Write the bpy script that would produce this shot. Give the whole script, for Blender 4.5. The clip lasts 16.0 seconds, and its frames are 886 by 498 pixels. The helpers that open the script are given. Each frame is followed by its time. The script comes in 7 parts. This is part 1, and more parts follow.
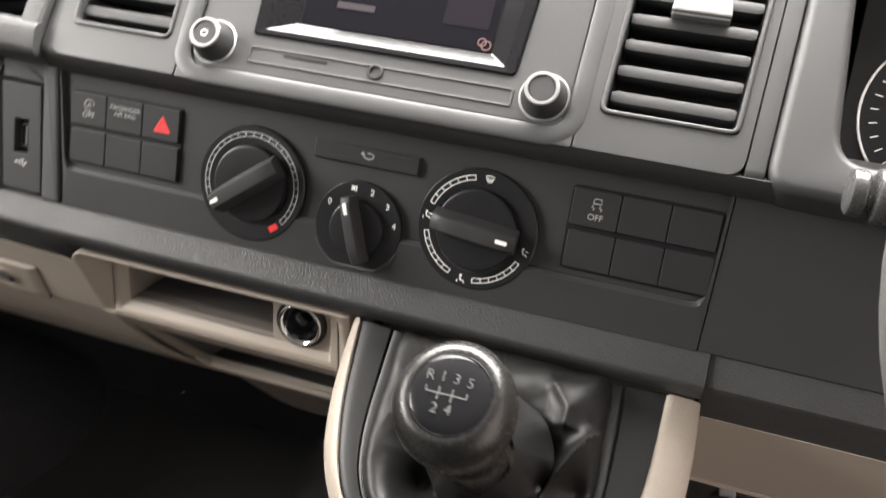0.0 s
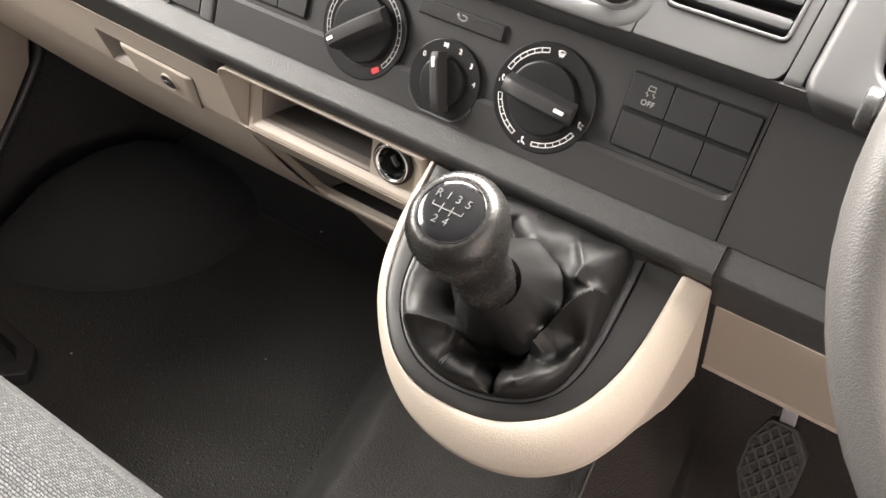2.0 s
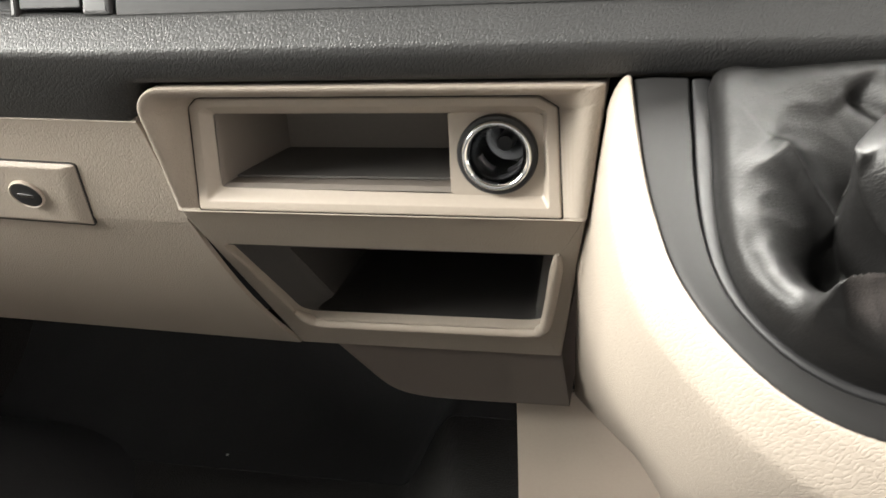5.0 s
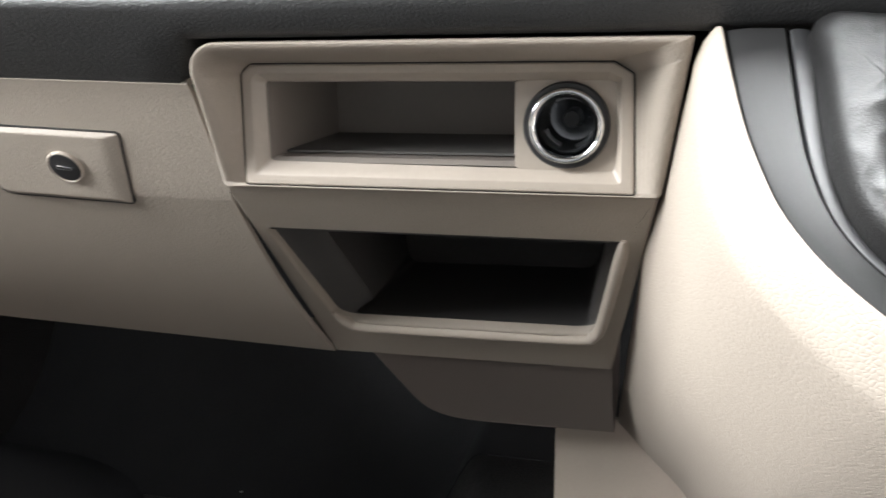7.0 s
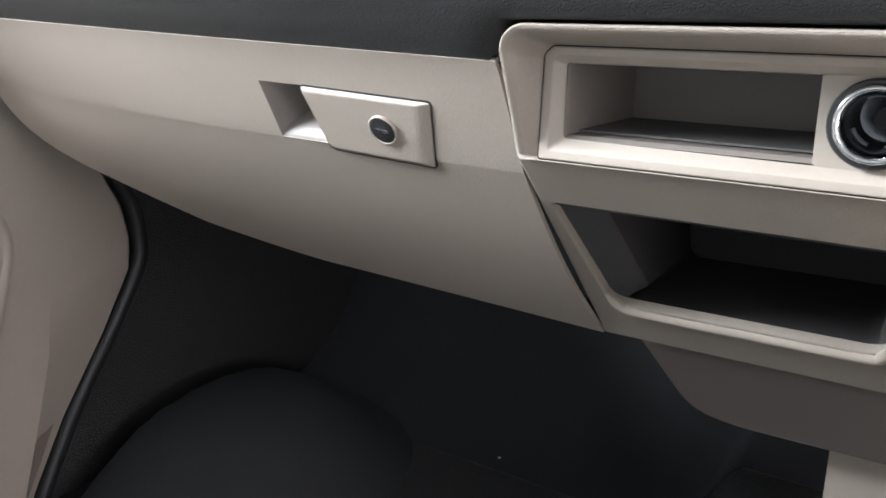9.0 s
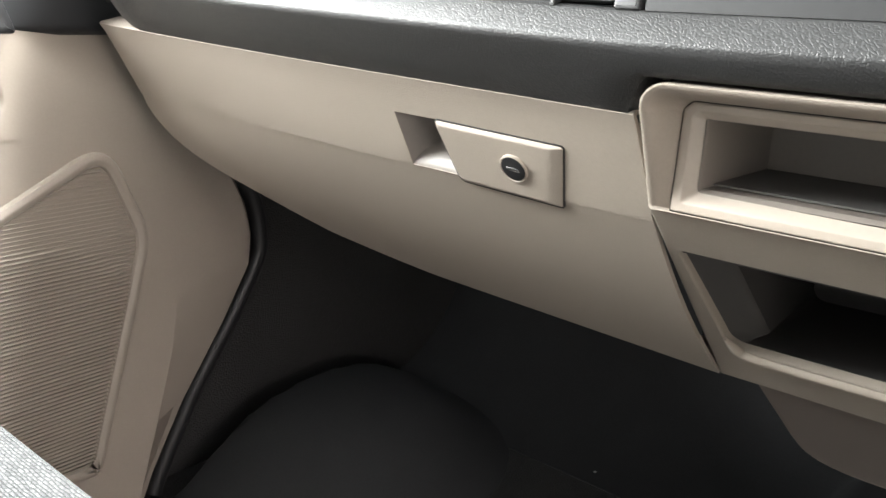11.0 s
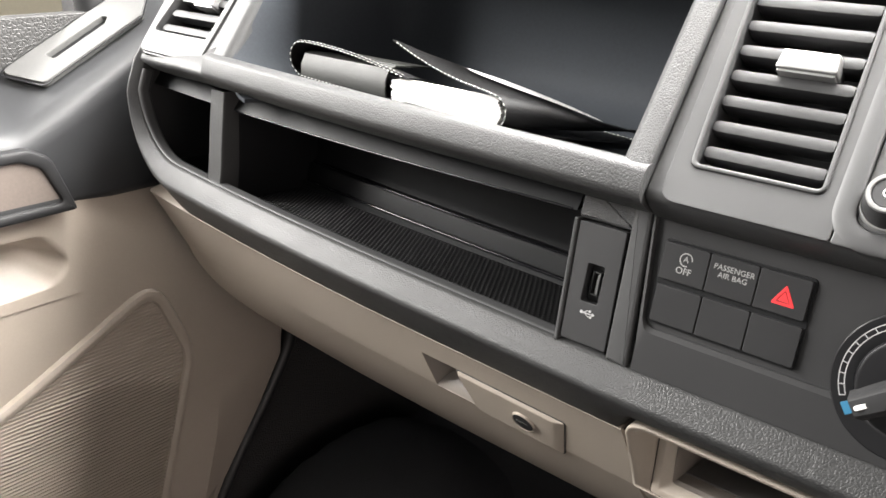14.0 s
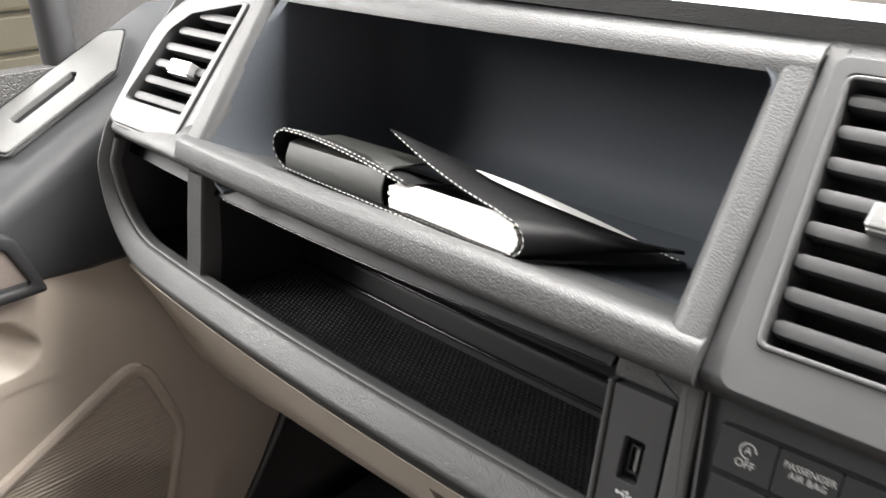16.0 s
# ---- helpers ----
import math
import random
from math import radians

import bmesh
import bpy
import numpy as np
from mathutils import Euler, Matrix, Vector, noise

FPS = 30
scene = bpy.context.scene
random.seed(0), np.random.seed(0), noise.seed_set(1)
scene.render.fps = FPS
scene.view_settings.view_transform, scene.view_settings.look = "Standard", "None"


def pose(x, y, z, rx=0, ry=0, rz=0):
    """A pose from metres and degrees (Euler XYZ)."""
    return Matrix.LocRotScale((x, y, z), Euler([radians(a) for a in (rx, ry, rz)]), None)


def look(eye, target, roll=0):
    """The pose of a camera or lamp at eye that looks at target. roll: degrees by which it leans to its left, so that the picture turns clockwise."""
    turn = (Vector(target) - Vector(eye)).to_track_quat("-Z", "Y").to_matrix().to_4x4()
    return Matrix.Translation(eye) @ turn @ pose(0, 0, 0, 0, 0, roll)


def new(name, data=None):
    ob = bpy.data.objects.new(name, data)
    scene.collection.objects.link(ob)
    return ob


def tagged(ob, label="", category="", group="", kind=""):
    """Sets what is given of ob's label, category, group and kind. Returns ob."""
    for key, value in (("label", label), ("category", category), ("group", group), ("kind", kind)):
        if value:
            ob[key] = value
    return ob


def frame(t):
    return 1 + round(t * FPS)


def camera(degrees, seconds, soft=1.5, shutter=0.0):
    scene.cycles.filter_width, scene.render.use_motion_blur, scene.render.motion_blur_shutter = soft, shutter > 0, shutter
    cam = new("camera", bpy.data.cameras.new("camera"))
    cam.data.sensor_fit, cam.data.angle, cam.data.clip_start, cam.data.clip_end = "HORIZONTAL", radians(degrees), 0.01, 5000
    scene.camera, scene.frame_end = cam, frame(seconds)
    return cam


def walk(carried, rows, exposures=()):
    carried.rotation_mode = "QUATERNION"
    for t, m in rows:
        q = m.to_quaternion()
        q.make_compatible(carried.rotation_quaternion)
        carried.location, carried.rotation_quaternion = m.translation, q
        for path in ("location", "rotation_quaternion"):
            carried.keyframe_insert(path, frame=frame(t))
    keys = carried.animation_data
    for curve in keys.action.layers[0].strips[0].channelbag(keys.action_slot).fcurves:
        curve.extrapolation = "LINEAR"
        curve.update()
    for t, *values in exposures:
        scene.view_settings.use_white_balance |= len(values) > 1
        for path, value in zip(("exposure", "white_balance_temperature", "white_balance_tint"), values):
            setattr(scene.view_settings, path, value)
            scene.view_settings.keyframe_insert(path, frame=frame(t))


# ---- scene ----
cam = camera(54.8, 16.0, soft=1.5, shutter=0.45)
PATH = [
    (0.0, (0.1746, -0.4115, 0.8124), (0.1241, -0.2322, 0.7198), 5.2),
    (0.5, (0.2425, -0.4091, 0.8195), (0.1688, -0.2458, 0.7142), 8.3),
    (1.0, (0.2737, -0.4323, 0.8238), (0.1900, -0.2774, 0.7133), 9.6),
    (1.5, (0.2751, -0.4486, 0.8289), (0.1928, -0.2950, 0.7151), 10.5),
    (2.0, (0.2654, -0.4483, 0.8262), (0.1852, -0.2967, 0.7085), 10.0),
    (2.5, (0.2561, -0.4383, 0.8172), (0.1765, -0.2890, 0.6961), 8.9),
    (3.0, (0.2539, -0.4409, 0.8159), (0.1754, -0.2929, 0.6927), 8.7),
    (3.5, (0.2161, -0.4266, 0.7853), (0.1390, -0.2757, 0.6648), 6.8),
    (4.0, (0.1271, -0.3872, 0.7160), (0.0653, -0.2157, 0.6158), 3.6),
    (4.5, (0.0445, -0.3404, 0.6419), (-0.0015, -0.1544, 0.5608), -3.3),
    (6.8, (-0.0061, -0.3256, 0.5539), (-0.0503, -0.1299, 0.4992), -1.2),
    (7.0, (-0.0061, -0.3271, 0.5529), (-0.0552, -0.1325, 0.4981), -1.2),
    (7.5, (-0.0005, -0.3295, 0.5536), (-0.0734, -0.1420, 0.5010), -1.3),
    (8.0, (0.0036, -0.3328, 0.5504), (-0.0896, -0.1540, 0.4992), -0.4),
    (8.5, (0.0066, -0.3384, 0.5512), (-0.0978, -0.1667, 0.4978), 0.2),
    (8.7, (0.0055, -0.3402, 0.5506), (-0.1018, -0.1708, 0.4956), 0.3),
    (11.0, (-0.0073, -0.3559, 0.5796), (-0.1363, -0.2043, 0.5195), 2.0),
    (11.5, (-0.0219, -0.3674, 0.6563), (-0.1523, -0.2203, 0.5885), 1.1),
    (12.0, (-0.0185, -0.3725, 0.7058), (-0.1522, -0.2285, 0.6376), 1.5),
    (12.5, (-0.0193, -0.3622, 0.7401), (-0.1489, -0.2180, 0.6650), -1.4),
    (13.0, (-0.0186, -0.3636, 0.7622), (-0.1469, -0.2180, 0.6874), 0.0),
    (13.5, (-0.0118, -0.3734, 0.7881), (-0.1407, -0.2285, 0.7127), 0.7),
    (14.0, (-0.0075, -0.3815, 0.8054), (-0.1334, -0.2350, 0.7283), 1.6),
    (14.5, (-0.0074, -0.3806, 0.8222), (-0.1308, -0.2333, 0.7429), 2.4),
    (15.0, (-0.0136, -0.3727, 0.8439), (-0.1373, -0.2243, 0.7666), 1.9),
    (15.5, (-0.0343, -0.3449, 0.8550), (-0.1582, -0.1980, 0.7753), 1.5),
    (16.0, (-0.0796, -0.2959, 0.8611), (-0.2060, -0.1534, 0.7776), 0.6),
]
walk(cam, [(t, look(eye, target, roll)) for t, eye, target, roll in PATH], exposures=[
    (0.0, -0.17, 6700, 11), (1.0, 0.14, 7000, 12), (2.5, 0.66, 6830, 11), (3.5, 0.87, 6760, 10), (4.0, 1.04, 6900, 9), (4.5, 0.80, 6850, 7), (7.0, 0.64, 6200, 8), (8.5, 1.02, 5750, 8),
    (11.0, 1.13, 6330, 6), (12.5, 0.34, 6450, 9), (14.0, 0.16, 6600, 10), (16.0, -0.25, 6550, 10)])

# ---- daylight: a bright overcast sky, entering through the windscreen and the side windows ----
world = bpy.data.worlds.new("overcast_sky")
scene.world = world
world.use_nodes = True
wn = world.node_tree
sky = wn.nodes.new("ShaderNodeTexSky")
sky.sky_type = "NISHITA"
sky.sun_disc = False
sky.sun_elevation = radians(47)
sky.sun_rotation = radians(175)
sky.dust_density = 6.0
sky.air_density = 0.6
sky.ozone_density = 0.5
wn.nodes["Background"].inputs["Strength"].default_value = 0.10
wn.links.new(sky.outputs["Color"], wn.nodes["Background"].inputs["Color"])
sun_data = bpy.data.lights.new("sun", "SUN")
sun_data.energy, sun_data.angle, sun_data.color = 3.0, radians(20), (1.0, 0.96, 0.9)
sun = new("sun", sun_data)
sun.matrix_world = look((0.6, -6.0, 6.5), (0, 0, 0.6))


def window_light(name, eye, target, sx, sy, watts):
    d = bpy.data.lights.new(name, "AREA")
    d.shape, d.size, d.size_y, d.energy, d.color = "RECTANGLE", sx, sy, watts, (1.0, 0.985, 0.96)
    ob = new(name, d)
    ob.matrix_world = look(eye, target)
    return ob


window_light("windscreen_light", (-0.05, 0.36, 1.21), (-0.05, -0.06, 0.62), 1.30, 0.66, 165)
window_light("passenger_window_light", (-1.60, -0.60, 1.36), (-0.1, -0.05, 0.6), 1.05, 0.70, 105)
# the driver's door stands open: daylight and the bright yard outside
door_light = window_light("open_door_light", (0.93, -0.28, 0.62), (0.12, 0.08, 0.36), 0.75, 0.90, 8.5)
door_light.data.color = (1.0, 0.87, 0.81)


# ---- materials ----
def material(name, col, rough=0.5, metal=0.0, grain=0.0, gscale=900.0, mottle=0.12, mscale=18.0, kind="leather", coat=0.0, spec=0.5, rvar=0.08):
    """A surface with a grain relief at gscale cells a metre, tonal mottling at mscale and uneven gloss."""
    m = bpy.data.materials.new(name)
    m.use_nodes = True
    nt = m.node_tree
    b = nt.nodes["Principled BSDF"]
    b.inputs["Metallic"].default_value = metal
    b.inputs["Specular IOR Level"].default_value = spec
    b.inputs["Coat Weight"].default_value = coat
    tc = nt.nodes.new("ShaderNodeTexCoord")
    n1 = nt.nodes.new("ShaderNodeTexNoise")
    n1.inputs["Scale"].default_value = mscale
    n1.inputs["Detail"].default_value = 6
    n2 = nt.nodes.new("ShaderNodeTexNoise")
    n2.inputs["Scale"].default_value = mscale * 23
    n2.inputs["Detail"].default_value = 3
    mixn = nt.nodes.new("ShaderNodeMath")
    mixn.operation = "ADD"
    half = nt.nodes.new("ShaderNodeMath")
    half.operation = "MULTIPLY"
    half.inputs[1].default_value = 0.5
    for n in (n1, n2):
        nt.links.new(tc.outputs["Object"], n.inputs["Vector"])
    nt.links.new(n1.outputs["Fac"], mixn.inputs[0])
    nt.links.new(n2.outputs["Fac"], mixn.inputs[1])
    nt.links.new(mixn.outputs[0], half.inputs[0])
    ramp = nt.nodes.new("ShaderNodeValToRGB")
    lo, hi = 1 - mottle, 1 + mottle
    ramp.color_ramp.elements[0].position, ramp.color_ramp.elements[1].position = 0.3, 0.7
    ramp.color_ramp.elements[0].color = (col[0] * lo, col[1] * lo, col[2] * lo, 1)
    ramp.color_ramp.elements[1].color = (min(col[0] * hi, 1), min(col[1] * hi, 1), min(col[2] * hi, 1), 1)
    nt.links.new(half.outputs[0], ramp.inputs["Fac"])
    nt.links.new(ramp.outputs["Color"], b.inputs["Base Color"])
    rr_ = nt.nodes.new("ShaderNodeMapRange")
    rr_.inputs["From Min"].default_value, rr_.inputs["From Max"].default_value = 0.3, 0.7
    rr_.inputs["To Min"].default_value, rr_.inputs["To Max"].default_value = max(rough - rvar, 0.02), min(rough + rvar, 1)
    nt.links.new(half.outputs[0], rr_.inputs["Value"])
    nt.links.new(rr_.outputs["Result"], b.inputs["Roughness"])
    if grain > 0:
        bump = nt.nodes.new("ShaderNodeBump")
        bump.inputs["Strength"].default_value = min(grain, 1.0)
        bump.inputs["Distance"].default_value = 0.0006
        if kind == "leather":
            v = nt.nodes.new("ShaderNodeTexVoronoi")
            v.feature = "DISTANCE_TO_EDGE"
            v.inputs["Scale"].default_value = gscale
            warp = nt.nodes.new("ShaderNodeTexNoise")
            warp.inputs["Scale"].default_value = gscale * 0.5
            warp.inputs["Detail"].default_value = 2
            mixv = nt.nodes.new("ShaderNodeMixRGB")
            mixv.inputs["Fac"].default_value = 0.0012
            nt.links.new(tc.outputs["Object"], warp.inputs["Vector"])
            nt.links.new(tc.outputs["Object"], mixv.inputs["Color1"])
            nt.links.new(warp.outputs["Color"], mixv.inputs["Color2"])
            nt.links.new(mixv.outputs["Color"], v.inputs["Vector"])
            cells = nt.nodes.new("ShaderNodeMapRange")
            cells.interpolation_type = "SMOOTHSTEP"
            cells.inputs["From Max"].default_value = 0.22
            nt.links.new(v.outputs["Distance"], cells.inputs["Value"])
            out = cells.outputs["Result"]
        else:
            v = nt.nodes.new("ShaderNodeTexNoise")
            v.inputs["Scale"].default_value = gscale
            v.inputs["Detail"].default_value = 3
            nt.links.new(tc.outputs["Object"], v.inputs["Vector"])
            out = v.outputs["Fac"]
        nt.links.new(out, bump.inputs["Height"])
        nt.links.new(bump.outputs["Normal"], b.inputs["Normal"])
    return m


def tweed(name, dark, light, length, height):
    """Woven cloth: staggered rows of light yarn knots over a dark ground."""
    m = bpy.data.materials.new(name)
    m.use_nodes = True
    nt = m.node_tree
    b = nt.nodes["Principled BSDF"]
    b.inputs["Roughness"].default_value = 0.92
    b.inputs["Specular IOR Level"].default_value = 0.2
    tc = nt.nodes.new("ShaderNodeTexCoord")
    sep = nt.nodes.new("ShaderNodeSeparateXYZ")
    nt.links.new(tc.outputs["Object"], sep.inputs[0])
    along = nt.nodes.new("ShaderNodeMath")
    along.operation = "SUBTRACT"
    nt.links.new(sep.outputs["Y"], along.inputs[0])
    nt.links.new(sep.outputs["Z"], along.inputs[1])
    lean = nt.nodes.new("ShaderNodeMath")
    lean.operation = "MULTIPLY_ADD"
    lean.inputs[1].default_value = 0.55
    nt.links.new(along.outputs[0], lean.inputs[0])
    nt.links.new(sep.outputs["X"], lean.inputs[2])
    comb = nt.nodes.new("ShaderNodeCombineXYZ")
    nt.links.new(lean.outputs[0], comb.inputs["X"])
    nt.links.new(along.outputs[0], comb.inputs["Y"])
    wob = nt.nodes.new("ShaderNodeTexNoise")
    wob.inputs["Scale"].default_value = 260
    mixv = nt.nodes.new("ShaderNodeMixRGB")
    mixv.inputs["Fac"].default_value = 0.0022
    nt.links.new(comb.outputs[0], wob.inputs["Vector"])
    nt.links.new(comb.outputs[0], mixv.inputs["Color1"])
    nt.links.new(wob.outputs["Color"], mixv.inputs["Color2"])
    br = nt.nodes.new("ShaderNodeTexBrick")
    br.inputs["Color1"].default_value = (*light, 1)
    br.inputs["Color2"].default_value = (light[0] * 0.55, light[1] * 0.55, light[2] * 0.56, 1)
    br.inputs["Mortar"].default_value = (*dark, 1)
    br.inputs["Scale"].default_value = 1.0
    br.inputs["Brick Width"].default_value = length
    br.inputs["Row Height"].default_value = height
    br.inputs["Mortar Size"].default_value = height * 0.26
    br.inputs["Mortar Smooth"].default_value = 0.9
    nt.links.new(mixv.outputs[0], br.inputs["Vector"])
    nt.links.new(br.outputs["Color"], b.inputs["Base Color"])
    bump = nt.nodes.new("ShaderNodeBump")
    bump.invert = True
    bump.inputs["Strength"].default_value = 0.8
    bump.inputs["Distance"].default_value = 0.0009
    nt.links.new(br.outputs["Fac"], bump.inputs["Height"])
    nt.links.new(bump.outputs["Normal"], b.inputs["Normal"])
    return m


def glow(name, col, strength):
    m = bpy.data.materials.new(name)
    m.use_nodes = True
    b = m.node_tree.nodes["Principled BSDF"]
    b.inputs["Base Color"].default_value = (0.004, 0.004, 0.005, 1)
    b.inputs["Roughness"].default_value = 0.25
    b.inputs["Specular IOR Level"].default_value = 0.04
    b.inputs["Emission Color"].default_value = (*col, 1)
    b.inputs["Emission Strength"].default_value = strength
    return m


BINLINER = material("storage_bin_black_plastic", (0.043, 0.0480, 0.0550), 0.68, grain=0.12, gscale=1500, kind="noise", spec=0.14)
PEDALRIB = material("worn_pedal_rubber", (0.055, 0.054, 0.052), 0.35, mottle=0.15)
STALK = material("stalk_dark_plastic", (0.040, 0.040, 0.040), 0.26, mottle=0.06)
SOFT = material("soft_grained_dash_plastic", (0.0385, 0.0388, 0.0392), 0.46, grain=0.31, gscale=600, mottle=0.10, spec=0.35)
FASCIA = material("dark_grey_fascia_plastic", (0.0385, 0.0388, 0.0396), 0.50, grain=0.12, gscale=2600, kind="noise", mottle=0.06, spec=0.42)
PANEL = material("charcoal_control_panel_plastic", (0.0275, 0.0275, 0.0285), 0.50, grain=0.12, gscale=2600, kind="noise", mottle=0.06, spec=0.30)
BUTTON = material("button_black_plastic", (0.020, 0.020, 0.021), 0.45, grain=0.10, gscale=2800, kind="noise", mottle=0.06, spec=0.32)
DIAL = material("dial_black_plastic", (0.011, 0.011, 0.012), 0.36, mottle=0.08, spec=0.28)
SATIN = material("satin_black_plastic", (0.016, 0.016, 0.017), 0.48, mottle=0.08)
LINER = material("storage_liner_black_plastic", (0.009, 0.0094, 0.0102), 0.48, grain=0.08, gscale=1500, kind="noise", spec=0.20)
BEIGE = material("beige_moulded_plastic", (0.320, 0.278, 0.236), 0.54, grain=0.24, gscale=560, mottle=0.05, spec=0.36)
BEIGE2 = material("beige_smooth_plastic", (0.375, 0.325, 0.275), 0.45, grain=0.08, gscale=2400, kind="noise", mottle=0.04)
TRIMPLATE = material("console_trim_plastic", (0.018, 0.0178, 0.018), 0.42, grain=0.06, gscale=2400, kind="noise", mottle=0.03, spec=0.22, rvar=0.03)
LEATHER = material("black_gaiter_leather", (0.0062, 0.0060, 0.0060), 0.45, grain=0.14, gscale=800, mottle=0.15, spec=0.29)
WALLETHIDE = material("black_wallet_leather", (0.0070, 0.0070, 0.0074), 0.50, grain=0.20, gscale=900, mottle=0.15, spec=0.18)
POCKETSHADE = material("pocket_shade_grey", (0.070, 0.066, 0.064), 0.55, grain=0.1, gscale=2000, kind="noise", spec=0.25)
DUSTY_LIT = material("dusty_door_lit_rubber", (0.056, 0.050, 0.047), 0.50, grain=0.80, gscale=250, mottle=0.30, mscale=9, spec=0.35)
FELT = material("black_bulkhead_felt", (0.038, 0.039, 0.041), 0.95, grain=0.4, gscale=500, kind="noise", spec=0.08)
KNOBHIDE = material("black_knob_leather", (0.012, 0.0115, 0.011), 0.27, grain=0.13, gscale=850, mottle=0.05, spec=0.36, rvar=0.03)
CAPPRINT = material("worn_cap_print", (0.045, 0.045, 0.044), 0.5, mottle=0.2)
CAP = material("knob_cap_plastic", (0.006, 0.006, 0.007), 0.11, mottle=0.08, spec=0.45, rvar=0.04)
GLOSS = material("gloss_black_plastic", (0.008, 0.008, 0.009), 0.10, mottle=0.05, rvar=0.02, spec=0.3)
CHROME = material("bright_chrome", (0.85, 0.85, 0.85), 0.10, metal=1.0, mottle=0.03, rvar=0.05)
SATINMETAL = material("satin_silver_trim", (0.33, 0.33, 0.327), 0.40, metal=0.8, mottle=0.04)
WHITE = material("white_print", (0.80, 0.80, 0.78), 0.6, mottle=0.03)
BTNPRINT = material("button_print", (0.30, 0.30, 0.295), 0.6, mottle=0.04)
GREYPRINT = material("grey_print", (0.42, 0.42, 0.42), 0.6, mottle=0.03)
RED = material("red_print", (0.75, 0.03, 0.035), 0.5, mottle=0.04)
BLUE = material("blue_print", (0.03, 0.17, 0.30), 0.5, mottle=0.04)
RUBBER = material("black_floor_rubber", (0.031, 0.0305, 0.030), 0.47, grain=0.60, gscale=270, mottle=0.30, mscale=9, spec=0.42)
MATRIB = material("ribbed_rubber_mat", (0.006, 0.006, 0.0065), 0.4, mottle=0.1, spec=0.35)
CLOTH = tweed("grey_woven_seat_cloth", (0.013, 0.0135, 0.014), (0.066, 0.067, 0.067), 0.0033, 0.0020)
GRILLE = material("beige_speaker_cloth", (0.33, 0.285, 0.24), 0.8, mottle=0.05)
PAPER = material("white_paper", (0.82, 0.81, 0.79), 0.7, mottle=0.03)
GREYBOARD = material("grey_green_card_holder", (0.011, 0.0118, 0.0100), 0.52, grain=0.2, gscale=900, mottle=0.12)
STITCH = material("white_stitching", (0.40, 0.40, 0.385), 0.8)
DOORDARK = material("dark_grey_door_plastic", (0.031, 0.032, 0.034), 0.48, grain=0.16, gscale=650, mottle=0.08)
DOORGREY = material("mid_grey_door_insert", (0.10, 0.10, 0.098), 0.45, grain=0.1, gscale=2000, kind="noise")
HEADLINER = material("pale_grey_headliner", (0.30, 0.30, 0.29), 0.9, grain=0.2, gscale=900, kind="noise")
CARPET = material("dark_bulkhead_trim", (0.045, 0.045, 0.045), 0.9, grain=0.3, gscale=700, kind="noise")
STEEL = material("grey_painted_steel", (0.30, 0.30, 0.31), 0.4, metal=0.4)
CONCRETE = material("pale_concrete_yard", (0.42, 0.41, 0.39), 0.9, grain=0.3, gscale=30, kind="noise", mscale=2.0)
WHITEWALL = material("white_rendered_wall", (0.80, 0.80, 0.78), 0.85, grain=0.2, gscale=60, kind="noise", mscale=1.5)
SHUTTER = material("cream_shutter_paint", (0.62, 0.58, 0.44), 0.6, mottle=0.06, mscale=3)
TRAYSHADE = material("recess_shade_brown_grey", (0.20, 0.175, 0.155), 0.5, grain=0.1, gscale=2000, kind="noise", mottle=0.06)
BARREL = material("polished_dark_barrel", (0.26, 0.27, 0.285), 0.24, metal=0.9, mottle=0.1, rvar=0.06)
TRAYBASESHADE = material("tray_base_shade_grey", (0.10, 0.095, 0.09), 0.6, grain=0.15, gscale=1200, kind="noise")
NICHE_KICKSHADE = material("brown_grey_niche_and_kick_shade", (0.15, 0.125, 0.11), 0.5, grain=0.1, gscale=2000, kind="noise")
RIM = material("wheel_rim_leather", (0.068, 0.066, 0.064), 0.42, grain=0.22, gscale=620, mottle=0.1)


# ---- mesh helpers ----
def bend(x):
    """How far the dashboard falls away forwards towards the passenger door."""
    return 0.012 * ((-0.35 - x) / 0.28) ** 2 if x < -0.35 else 0.0


def rise(x):
    """How far the beam climbs towards the passenger door."""
    return 0.030 * (-0.2 - x) if x < -0.2 else 0.0


def finish(name, bm, mat, parent=None, label="", sharp=38.0, flat=True):
    bmesh.ops.remove_doubles(bm, verts=bm.verts, dist=1e-6)
    bmesh.ops.recalc_face_normals(bm, faces=bm.faces)
    for f in bm.faces:
        f.smooth = True
    for e in bm.edges:
        if len(e.link_faces) == 2 and e.calc_face_angle(0.0) > radians(sharp):
            e.smooth = False
    me = bpy.data.meshes.new(name)
    bm.to_mesh(me)
    bm.free()
    me.materials.append(mat)
    ob = new(name, me)
    if flat:
        w = ob.modifiers.new("weighted_normals", "WEIGHTED_NORMAL")
        w.keep_sharp = True
    if parent is not None:
        ob.parent = parent
    if label:
        ob["label"] = label
    return ob


def part(name, bm, mat, parent, label="", sharp=38.0, flat=True):
    """Links a bmesh as one mesh object under a thing or a part."""
    return finish(name, bm, mat, parent, label, sharp, flat)


def thing(name, label, category, group="", kind="", at=(0, 0, 0)):
    ob = new(name)
    ob.empty_display_size = 0.01
    return tagged(ob, label, category, group, kind)


